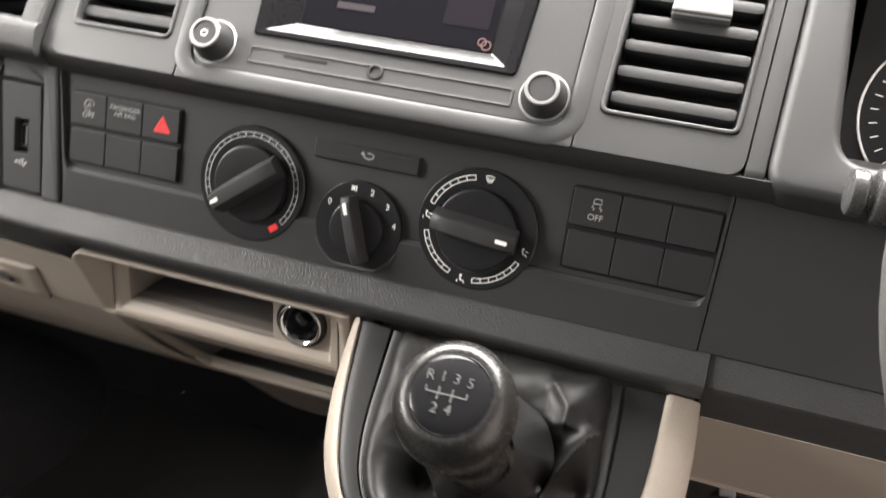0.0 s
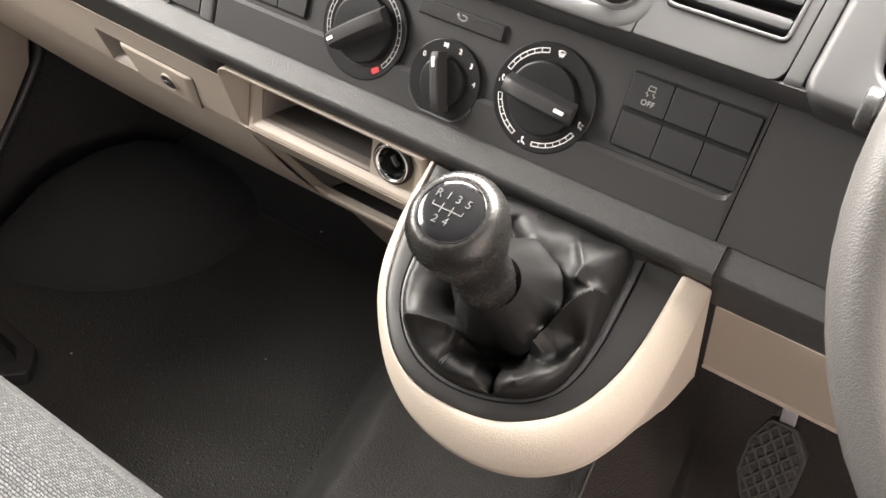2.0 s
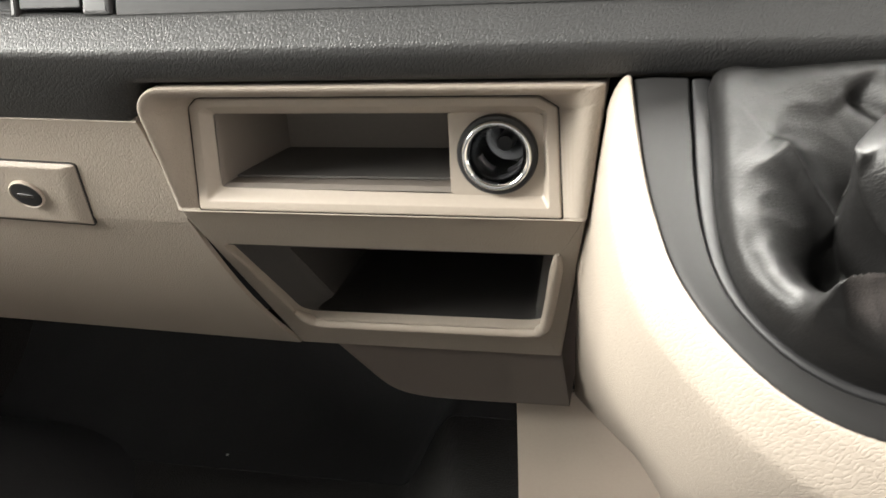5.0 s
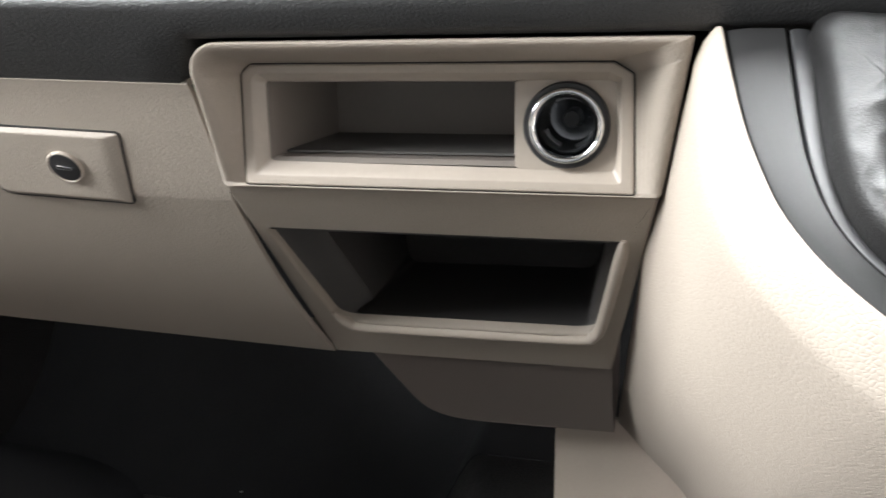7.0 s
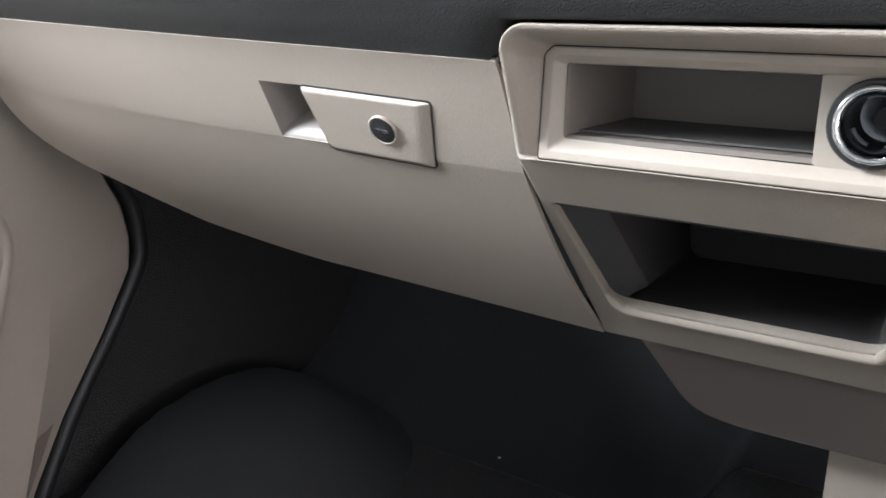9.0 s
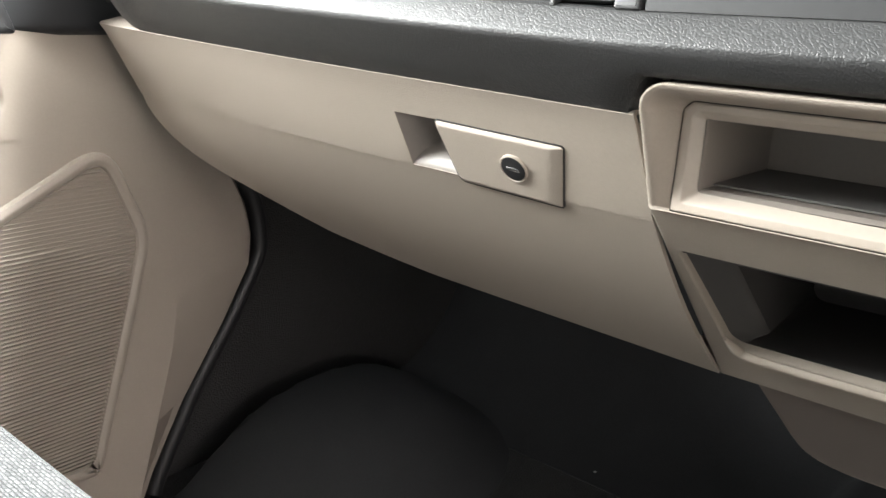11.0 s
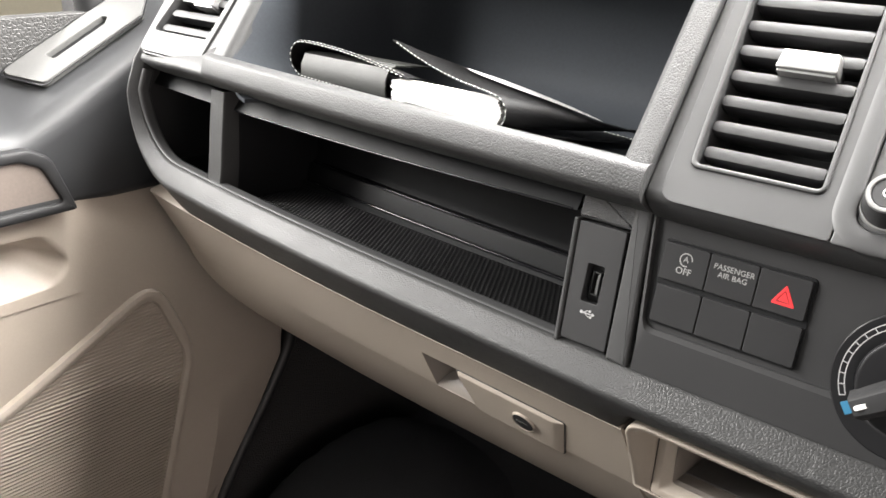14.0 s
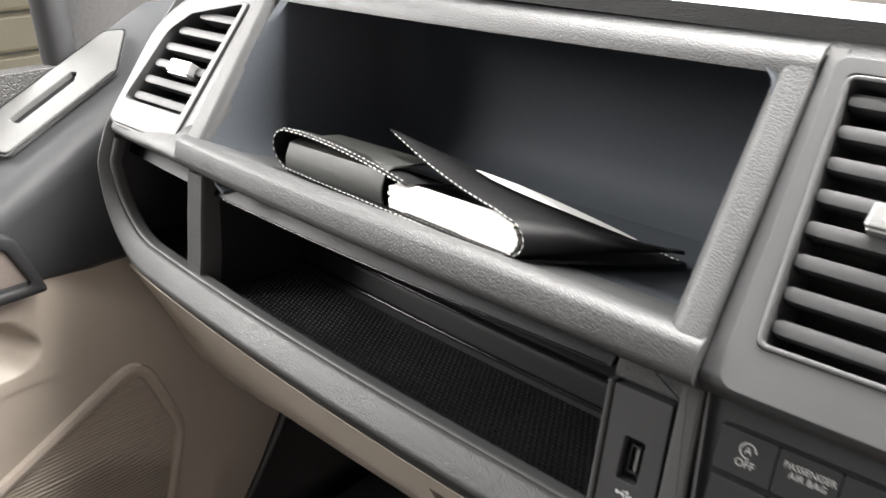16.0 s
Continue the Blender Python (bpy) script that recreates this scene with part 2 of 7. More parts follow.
def rpoly(corners, r, n=4):
    """A polygon with rounded corners; r is one radius or one for each corner."""
    pts = []
    k = len(corners)
    for i in range(k):
        p = Vector(corners[i]).to_2d()
        a = (Vector(corners[i - 1]).to_2d() - p)
        b = (Vector(corners[(i + 1) % k]).to_2d() - p)
        ri = r[i] if isinstance(r, (list, tuple)) else r
        la, lb = a.length, b.length
        a.normalize()
        b.normalize()
        ang = math.acos(max(-1, min(1, a.dot(b))))
        d = min(ri / math.tan(ang / 2), la * 0.49, lb * 0.49)
        q0, q1 = p + a * d, p + b * d
        for j in range(n + 1):
            t = j / n
            pts.append(tuple(q0 * (1 - t) ** 2 + p * 2 * t * (1 - t) + q1 * t * t))
    return pts


def rect(x0, x1, y0, y1, r=0.002, n=4):
    return rpoly([(x0, y0), (x1, y0), (x1, y1), (x0, y1)], r, n)


def circle(cx, cy, r, n=48, a0=0.0):
    return [(cx + r * math.cos(a0 + 2 * math.pi * i / n), cy + r * math.sin(a0 + 2 * math.pi * i / n)) for i in range(n)]


def offset(pts, d):
    """The outline moved inwards by d (anticlockwise outlines)."""
    out = []
    k = len(pts)
    for i in range(k):
        p0, p, p1 = Vector(pts[i - 1]), Vector(pts[i]), Vector(pts[(i + 1) % k])
        e0, e1 = (p - p0), (p1 - p)
        if e0.length < 1e-9:
            e0 = e1
        if e1.length < 1e-9:
            e1 = e0
        e0, e1 = e0.normalized(), e1.normalized()
        nrm = Vector((-(e0.y + e1.y), e0.x + e1.x))
        if nrm.length < 1e-9:
            nrm = Vector((-e0.y, e0.x))
        nrm.normalize()
        c = max(0.4, nrm.dot(Vector((-e0.y, e0.x))))
        q = p + nrm * d / c
        out.append((q.x, q.y))
    return out


def smooth_line(pts, k=5, closed=False):
    """More points along a smooth curve through pts."""
    P = [Vector(p) for p in pts]
    n = len(P)
    out = []
    for i in range(n if closed else n - 1):
        if closed:
            p0, p1, p2, p3 = P[i - 1], P[i], P[(i + 1) % n], P[(i + 2) % n]
        else:
            p0, p1, p2, p3 = P[max(i - 1, 0)], P[i], P[i + 1], P[min(i + 2, n - 1)]
        for s in range(k):
            t = s / k
            out.append(0.5 * ((2 * p1) + (p2 - p0) * t + (2 * p0 - 5 * p1 + 4 * p2 - p3) * t * t + (3 * p1 - p0 - 3 * p2 + p3) * t ** 3))
    if not closed:
        out.append(P[-1])
    return [tuple(p) for p in out]


def put_ring(bm, M, pts, h, warp=None):
    vs = []
    for i, p in enumerate(pts):
        hh = h[i] if isinstance(h, (list, tuple)) else h
        v = M @ Vector((p[0], p[1], hh))
        if warp:
            v = warp(v)
        vs.append(bm.verts.new(v))
    return vs


def skin(bm, rings, closed=True, cap0=False, cap1=False):
    for a, b in zip(rings, rings[1:]):
        n = len(a)
        for i in range(n if closed else n - 1):
            j = (i + 1) % n
            bm.faces.new((a[i], a[j], b[j], b[i]))
    if cap0:
        bm.faces.new(list(reversed(rings[0])))
    if cap1:
        bm.faces.new(rings[-1])


def slab(bm, M, pts, h0, h1, bev=0.0006, warp=None):
    """A flat piece with that outline between the heights h0 and h1 over the plane M, its upper edge rounded."""
    rings = [put_ring(bm, M, pts, h0, warp)]
    if bev > 0:
        rings.append(put_ring(bm, M, pts, h1 - bev, warp))
        rings.append(put_ring(bm, M, offset(pts, bev * 0.35), h1 - bev * 0.3, warp))
        rings.append(put_ring(bm, M, offset(pts, bev), h1, warp))
    else:
        rings.append(put_ring(bm, M, pts, h1, warp))
    skin(bm, rings, cap0=True, cap1=True)
    return bm


def collar(bm, M, outer, inner, h0, h1, bev=0.0006, hin=None, warp=None):
    """A flat piece with a hole; outer and inner have as many points. hin: how deep the hole's wall goes."""
    hin = h0 if hin is None else hin
    R = [put_ring(bm, M, outer, h0, warp), put_ring(bm, M, outer, h1 - bev, warp), put_ring(bm, M, offset(outer, bev * 0.35), h1 - bev * 0.3, warp),
         put_ring(bm, M, offset(outer, bev), h1, warp), put_ring(bm, M, offset(inner, -bev), h1, warp),
         put_ring(bm, M, offset(inner, -bev * 0.35), h1 - bev * 0.3, warp), put_ring(bm, M, inner, h1 - bev, warp), put_ring(bm, M, inner, hin, warp)]
    skin(bm, R)
    if hin == h0:
        skin(bm, [R[-1], R[0]])
    return bm


def turned(bm, M, profile, cx=0.0, cy=0.0, n=48):
    """A solid of revolution over the plane M: profile rows of radius and height."""
    rings = [put_ring(bm, M, circle(cx, cy, max(r, 1e-5), n), h) for r, h in profile]
    skin(bm, rings, cap0=True, cap1=True)
    return bm


def sweep(bm, path, section, up=Vector((0, 0, 1)), closed=False):
    """A section (across, along up) carried along a path of points."""
    rings = []
    k = len(path)
    for i in range(k):
        p = Vector(path[i])
        a = Vector(path[i - 1]) if (i > 0 or closed) else p
        b = Vector(path[(i + 1) % k]) if (i < k - 1 or closed) else p
        t = (b - a).normalized()
        s = t.cross(up)
        if s.length < 1e-6:
            s = Vector((1, 0, 0))
        s.normalize()
        u = s.cross(t).normalized()
        sec = section(i / (k - 1)) if callable(section) else section
        rings.append([bm.verts.new(p + s * c[0] + u * c[1]) for c in sec])
    if closed:
        rings.append(rings[0])
        skin(bm, rings)
    else:
        skin(bm, rings, cap0=True, cap1=True)
    return bm


def tube(bm, path, r, n=10, up=Vector((0, 0, 1)), closed=False):
    return sweep(bm, path, circle(0, 0, r, n), up, closed)


def grid(bm, rows):
    """A sheet through rows of points."""
    vs = [[bm.verts.new(p) for p in row] for row in rows]
    skin(bm, vs, closed=False)
    return vs


def solid(bm, thickness, ref=Vector((0.0, -0.45, 0.75))):
    """Give a sheet some thickness, on the side turned away from ref."""
    t = abs(thickness)
    bmesh.ops.recalc_face_normals(bm, faces=bm.faces)
    bm.normal_update()
    s = 0.0
    for f in bm.faces:
        s += f.normal.dot(ref - f.calc_center_median()) * f.calc_area()
    sgn = 1.0 if s >= 0 else -1.0
    verts, faces = bm.verts[:], bm.faces[:]
    rim = [e for e in bm.edges if len(e.link_faces) == 1]
    back = {v: bm.verts.new(v.co - v.normal * sgn * t) for v in verts}
    for f in faces:
        bm.faces.new([back[v] for v in reversed(f.verts)])
    for e in rim:
        a, b = e.verts
        bm.faces.new((a, b, back[b], back[a]))
    return bm


def loft_x(bm, stations):
    """Closed rings of (y, z) points at stations (x, ring)."""
    rings = [[bm.verts.new((x, y, z)) for y, z in ring] for x, ring in stations]
    skin(bm, rings, cap0=True, cap1=True)
    return bm


def box(bm, x0, x1, y0, y1, z0, z1, bev=0.002):
    slab(bm, Matrix.Translation((0, 0, 0)), rect(x0, x1, y0, y1, bev), z0, z1, bev)
    return bm


def lettering(name, text, size, M, mat, parent, depth=0.00012, align="CENTER", space=1.0):
    """Words in the built-in font, centred on the plane M."""
    cu = bpy.data.curves.new(name, "FONT")
    cu.body, cu.size, cu.align_x, cu.align_y, cu.extrude, cu.resolution_u = text, size, align, "CENTER", depth, 3
    cu.space_line = 0.95
    cu.space_character = space
    tmp = bpy.data.objects.new("tmp_text", cu)
    scene.collection.objects.link(tmp)
    dg = bpy.context.evaluated_depsgraph_get()
    me = bpy.data.meshes.new_from_object(tmp.evaluated_get(dg))
    bpy.data.objects.remove(tmp)
    bpy.data.curves.remove(cu)
    me.name = name
    me.transform(M)
    me.materials.clear()
    me.materials.append(mat)
    ob = new(name, me)
    ob.parent = parent
    return ob


def bars(bm, M, rects, h=0.0002):
    for x0, x1, y0, y1 in rects:
        slab(bm, M, [(x0, y0), (x1, y0), (x1, y1), (x0, y1)], -0.0002, h, 0)
    return bm


def strip2d(bm, M, pts, w, h=0.00025, closed=False):
    """A thin drawn line along 2D points."""
    k = len(pts)
    L, Rr = [], []
    for i in range(k):
        a = Vector(pts[i - 1]) if (i > 0 or closed) else Vector(pts[i])
        b = Vector(pts[(i + 1) % k]) if (i < k - 1 or closed) else Vector(pts[i])
        t = (b - a).normalized()
        nrm = Vector((-t.y, t.x)) * w / 2
        L.append(bm.verts.new(M @ Vector((pts[i][0] + nrm.x, pts[i][1] + nrm.y, h))))
        Rr.append(bm.verts.new(M @ Vector((pts[i][0] - nrm.x, pts[i][1] - nrm.y, h))))
    rng = range(k if closed else k - 1)
    for i in rng:
        j = (i + 1) % k
        bm.faces.new((L[i], L[j], Rr[j], Rr[i]))
    return bm


def plane(origin, v, u=(1, 0, 0)):
    u, v = Vector(u).normalized(), Vector(v).normalized()
    n = u.cross(v)
    m = Matrix((u, v, n)).transposed().to_4x4()
    m.translation = Vector(origin)
    return m


# planes of the dashboard; their normals point at the seats
HEAT = plane((0, 0.0, 0.5844), (0, 0.24, 1))
UPPER = plane((0, 0.0126, 0.690), (0, 0.73, 1))
BEZEL = plane((0, 0.028, 0.50), (0, 0, 1))
SLANT = plane((0, 0.029, 0.4797), (0, -0.96, 1))


def hz(z):
    return (z - 0.5844) * 1.0284


def uz(z):
    return (z - 0.690) * 1.2381


def sz(z):
    return (z - 0.4797) * 1.3862


def bent(v):
    return Vector((v.x, v.y + bend(v.x), v.z))


# ---- the cab shell ----
def cab_shell():
    bm = bmesh.new()
    rows, toes = [], []

    def tunnel(x, y):
        """Height of the hump over the gearbox that runs along the cab's middle."""
        xl, xr = -0.064 - 0.24 * (y - 0.03), 0.1218 - 0.16 * (y - 0.1855)
        xg = 0.2245 - 0.125 * (y - 0.376)
        f = max(0.0, min(1.0, (x - xl + 0.07) / 0.07))
        z = 0.10 * f * f * (3 - 2 * f)
        if x > xr:
            z -= 0.005 * math.sin(math.pi * min(1.0, (x - xr) / 0.022))
        if x > xr + 0.022:
            z = 0.10 * max(0.0, 1 - (x - xr - 0.022) / (xg - xr - 0.022)) ** 1.4
        return max(z, 0.0) + 0.006 * math.exp(-((x - xg) / 0.007) ** 2)
    ys = [-1.3, -1.1, -0.9, -0.7, -0.5] + list(np.linspace(-0.4, 0.48, 30))
    for x in [-0.86, -0.7, -0.55, -0.4, -0.3] + list(np.linspace(-0.25, 0.32, 90)) + [0.4, 0.5, 0.6, 0.75, 0.86]:
        row = []
        for y in ys:
            row.append((x, y, tunnel(x, y)))
        rows.append(row)
        t1 = tunnel(x, 0.48)
        toe = [(x, 0.479, t1 + 0.001)]
        for k in range(1, 9):
            a = k / 8 * radians(62)
            toe.append((x, 0.48 + 0.22 * math.sin(a), max(t1 + 0.001, 0.22 * (1 - math.cos(a)))))
        toes.append(toe + [(x, 0.80, 0.34), (x, 0.86, 0.66)])
    grid(bm, rows)
    solid(bm, 0.012)
    tagged(finish("floor", bm, RUBBER), "black grained rubber cab floor", "floor", kind="structure")
    # toe boards: felt on the passenger's side, rubber lightened for door light on the driver's
    mid = min(range(len(toes)), key=lambda k: abs(toes[k][0][0]))
    for cut, mat, label in ((toes[:mid + 1], FELT, "black felt toe board rising from the passenger's floor"), (toes[mid:], DUSTY_LIT, "dusty rubber toe board behind the pedals, lightened for the door's light")):
        bm = bmesh.new()
        grid(bm, cut)
        solid(bm, 0.012)
        tagged(finish("wall_toe_board", bm, mat), label, "wall", kind="structure")
    # dusty rubber over the driver's side of the floor, door light put into its colour
    bm = bmesh.new()
    rows = []
    for y in np.linspace(-0.34, 0.478, 30):
        e = 0.1218 - 0.16 * (y - 0.1855) + 0.023
        rows.append([(x, y, tunnel(x, y) + 0.0035) for x in list(np.linspace(e, e + 0.12, 34)) + [0.32, 0.4, 0.5, 0.6, 0.75]])
    grid(bm, rows)
    solid(bm, 0.003)
    tagged(finish("floor_driver", bm, DUSTY_LIT), "dusty rubber floor beside the pedals, lightened for the door's light", "floor", kind="structure")
    # low nubs moulded into the rubber, and the black eye of the seat frame
    nubs = tagged(new("floor_nubs"), "low moulded nubs on the black rubber floor", "floor texture", kind="stuff")
    bm = bmesh.new()
    rnd = random.Random(5)
    for i in range(22):
        for j in range(26):
            x, y = -0.66 + i * 0.0235 + (0.012 if j % 2 else 0) + rnd.uniform(-0.003, 0.003), -0.30 + j * 0.0215 + rnd.uniform(-0.003, 0.003)
            if tunnel(x, y) > 0.0005 or rnd.random() < 0.25:
                continue
            turned(bm, Matrix.Translation((x, y, 0)), [(0.0042, -0.001), (0.0034, 0.0002), (0.0020, 0.0005), (0.0005, 0.0006)], n=8)
    part("nub", bm, RUBBER, nubs)
    bm = bmesh.new()
    rings = []
    for r, z in ((0.245, -0.005), (0.222, 0.003), (0.205, 0.010), (0.186, 0.022), (0.164, 0.038), (0.140, 0.055), (0.112, 0.070), (0.080, 0.081), (0.045, 0.087), (0.015, 0.089)):
        rings.append([bm.verts.new((max(-0.80, -0.765 + r * math.cos(a)), 0.325 + r * 1.02 * math.sin(a), z)) for a in np.linspace(0, 2 * math.pi, 57)[:-1]])
    skin(bm, rings, cap0=True, cap1=True)
    tagged(finish("wheel_arch", bm, FELT, sharp=70), "black felt-covered wheel arch bulging into the footwell", "wheel arch", kind="structure")
    for x, y, z, r in ((-0.474, 0.505, 0.0016, 0.0021), (-0.522, 0.052, 0.0, 0.0016), (-0.328, 0.215, 0.0, 0.0012)):
        crumb = thing("crumb", "pale crumb lying on the black rubber floor", "crumb", group="crumbs on the floor")
        bm = bmesh.new()
        turned(bm, Matrix.Translation((x, y, z)), [(r * 0.7, -0.0005), (r, 0.0006), (r * 0.8, 0.0014), (r * 0.2, 0.0018)], n=7)
        part("grain", bm, CONCRETE, crumb)
    eye = thing("seat_frame_bracket", "black steel bracket with a square eye on the floor", "bracket")
    bm = bmesh.new()
    outer = rpoly([(-0.70, -0.075), (-0.545, -0.060), (-0.510, -0.015), (-0.545, 0.020), (-0.70, 0.035)], 0.016, 4)
    inner = rpoly([(-0.66, -0.050), (-0.565, -0.042), (-0.540, -0.015), (-0.565, 0.002), (-0.66, 0.012)], 0.006, 4)
    collar(bm, Matrix.Translation((0, 0, 0)), outer, inner, 0.0, 0.020, 0.004)
    part("plate", bm, SATIN, eye)
    bm = bmesh.new()
    box(bm, -0.86, 0.86, -1.34, -1.28, -0.02, 1.42)
    tagged(finish("wall_rear", bm, CARPET), "dark grey trimmed cab bulkhead behind the seats", "wall", kind="structure")
    bm = bmesh.new()
    box(bm, -0.88, 0.88, -1.34, -0.02, 1.40, 1.44)
    tagged(finish("ceiling", bm, HEADLINER), "pale grey cab roof lining", "ceiling", kind="structure")
    # windscreen surround: pillars on both sides
    for s in (-1, 1):
        bm = bmesh.new()
        tube(bm, [(s * 0.86, 0.66, 0.72), (s * 0.85, 0.42, 0.98), (s * 0.82, 0.18, 1.20), (s * 0.79, -0.04, 1.40)], 0.030, 12)
        tagged(finish("trim_pillar", bm, HEADLINER), "grey windscreen pillar trim", "pillar", kind="structure")
        bm = bmesh.new()
        tube(bm, [(s * 0.86, -0.92, 0.70), (s * 0.85, -0.93, 1.40)], 0.05, 12)
        box(bm, min(s * 0.80, s * 0.90), max(s * 0.80, s * 0.90), -1.30, -0.90, 0.0, 1.40)
        tagged(finish("trim_side", bm, HEADLINER), "grey trimmed pillar behind the door", "pillar", kind="structure")


def ground_and_outside():
    bm = bmesh.new()
    n = 24
    rows = [[(-60 + 120 * i / n, -60 + 120 * j / n, -0.55) for j in range(n + 1)] for i in range(n + 1)]
    grid(bm, rows)
    solid(bm, 0.05)
    tagged(finish("ground", bm, CONCRETE), "pale grey concrete yard", "ground", kind="structure")
    wall = thing("building", "white rendered building with a cream roller shutter", "building")
    bm = bmesh.new()
    box(bm, -6.4, -6.0, -2.0, 14.0, -0.55, 5.5, 0.01)
    part("wall", bm, WHITEWALL, wall)
    for k in range(12):
        bm = bmesh.new()
        z = -0.50 + k * 0.26
        loft = [(-5.98, z), (-5.93, z + 0.03), (-5.93, z + 0.22), (-5.98, z + 0.25)]
        rings = [[bm.verts.new((x, y, zz)) for x, zz in loft] for y in (-2.0, 2.45)]
        skin(bm, rings, cap0=True, cap1=True)
        part("slat", bm, SHUTTER, wall)


cab_shell()
ground_and_outside()


# ---- dashboard shell ----
BEAM = [(0.0095, 0.5735), (-0.0010, 0.5745), (-0.0040, 0.5728), (-0.0090, 0.5675), (-0.0136, 0.5622), (-0.0148, 0.5598), (-0.0138, 0.5568),
        (-0.0085, 0.5498), (-0.0020, 0.5410), (0.0085, 0.527), (0.016, 0.522), (0.03, 0.522), (0.0095, 0.545)]


# over the tray and the console the beam's underside is cut back
BEAM_MID = BEAM[:6] + [(-0.0130, 0.5558), (-0.0085, 0.5490), (-0.0040, 0.5462), (0.006, 0.5455), (0.016, 0.5455), (0.03, 0.5460), (0.0095, 0.5490)]


def beam_ring(x, recess=0.0, cut=False):
    return [(y + bend(x) + (recess if y < 0.01 else 0.0), z + rise(x)) for y, z in (BEAM_MID if cut else BEAM)]


def dashboard():
    d = thing("dashboard", "dark grey grained van dashboard with open shelves", "dashboard")
    # the long rounded beam under shelf and controls; at the door it turns up
    bm = bmesh.new()
    xs = list(np.linspace(0.2105, -0.1945, 12)) + list(np.linspace(-0.206, -0.660, 28))
    rings = [[bm.verts.new((x, y, z)) for y, z in beam_ring(x, 0.0, x > -0.2)] for x in xs]
    xc, R0 = -0.660, 0.062
    zc = 0.5735 + rise(xc) + R0

    def end_point(a, y, dz, grow=0.0):
        k = 1.0 - 0.50 * (a / radians(86))
        x = xc - (R0 - dz * k) * math.sin(a)
        return Vector((x, y * (1 - 0.35 * a / radians(86)) + bend(x), zc - (R0 - dz * k) * math.cos(a) + grow))
    for a in np.linspace(0, radians(86), 11)[1:]:
        rings.append([bm.verts.new(end_point(a, y, z - 0.5735)) for y, z in BEAM])
    # then runs on upwards as the rounded corner beside the door
    for dx, dy, dz in ((0.0003, 0.003, 0.010), (0.0020, 0.009, 0.027), (0.0065, 0.020, 0.047), (0.0115, 0.033, 0.068), (0.0235, 0.058, 0.107), (0.0355, 0.078, 0.138), (0.050, 0.100, 0.152)):
        rings.append([bm.verts.new(end_point(radians(86), y, z - 0.5735) + Vector((dx, dy, dz))) for y, z in BEAM])
    skin(bm, rings, cap0=True, cap1=True)
    part("beam", bm, SOFT, d, "rounded grained beam", sharp=60)
    bm = bmesh.new()
    loft_x(bm, [(x, beam_ring(x, 0.0030)) for x in np.linspace(0.2110, 0.78, 14)])
    part("beam_end", bm, SOFT, d)
    bm = bmesh.new()
    path = [(x, 0.0045 + bend(x), 0.5690 + rise(x)) for x in np.linspace(-0.215, -0.655, 22)]
    for a in np.linspace(0, radians(86), 10):
        p = end_point(a, 0.0045, -0.0045)
        path.append(tuple(p))
    path.append((path[-1][0] + 0.001, path[-1][1] + 0.006, path[-1][2] + 0.018))
    sec = rpoly([(-0.008, -0.006), (0.0062, -0.006), (0.0062, 0.0050), (-0.008, 0.0050)], 0.0032, 3)
    sweep(bm, path, sec, up=Vector((0, -1, 0)))
    part("shelf_rim", bm, FASCIA, d, "smooth rounded rim along the open shelf", sharp=60)
    # lip between the open bin and the shelf
    LIP = [(0.060, 0.668), (0.034, 0.6755), (0.024, 0.6806), (0.0125, 0.6860), (0.0065, 0.6873), (0.0020, 0.6864), (-0.0008, 0.6838), (-0.0034, 0.6745), (-0.0034, 0.6715), (-0.0012, 0.6680), (0.0085, 0.6612), (0.018, 0.657), (0.06, 0.655)]
    bm = bmesh.new()
    loft_x(bm, [(x, [(y + bend(x), z + 0.006 * max(0.0, (-0.2 - x) / 0.4)) for y, z in LIP]) for x in [-0.2022] + list(np.linspace(-0.2028, -0.5980, 26)) + [-0.5986]])
    part("bin_lip", bm, SOFT, d, "grained lip under the open bin")
    # frame sides and top of the open bin
    for xo, xi, sg in ((-0.2025, -0.2215, 1), (-0.5990, -0.5770, -1)):
        bm = bmesh.new()
        rings = []
        for k, s in enumerate(np.linspace(uz(0.6840), uz(0.7895), 14)):
            h = 0.0050 - 0.0018 * k / 13
            sec = [(xo, -0.03), (xo, h - 0.0022), (xo - 0.0006 * sg, h - 0.0007), (xo - 0.0020 * sg, h), (xi + 0.0085 * sg, h), (xi + 0.0055 * sg, h - 0.0008), (xi + 0.0025 * sg, h - 0.0035), (xi + 0.0006 * sg, h - 0.007), (xi + 0.0003 * sg, h - 0.013), (xi - 0.0004 * sg, -0.034)]
            rings.append([bm.verts.new(bent(UPPER @ Vector((x, s, hh)))) for x, hh in sec])
        skin(bm, rings, cap0=True, cap1=True)
        part("bin_side", bm, SOFT, d, "grained upright of the bin's frame", sharp=60)
    bm = bmesh.new()
    TOP = [(0.079, 0.7835), (0.080, 0.789), (0.086, 0.7945), (0.096, 0.797), (0.13, 0.800), (0.13, 0.790), (0.09, 0.7825)]
    loft_x(bm, [(x, [(y + bend(x), z - 0.004 * max(0, (-0.2 - x) / 0.4)) for y, z in TOP]) for x in np.linspace(-0.2025, -0.5985, 22)])
    part("bin_header", bm, SOFT, d)
    # dash top deck
    bm = bmesh.new()
    rows = []
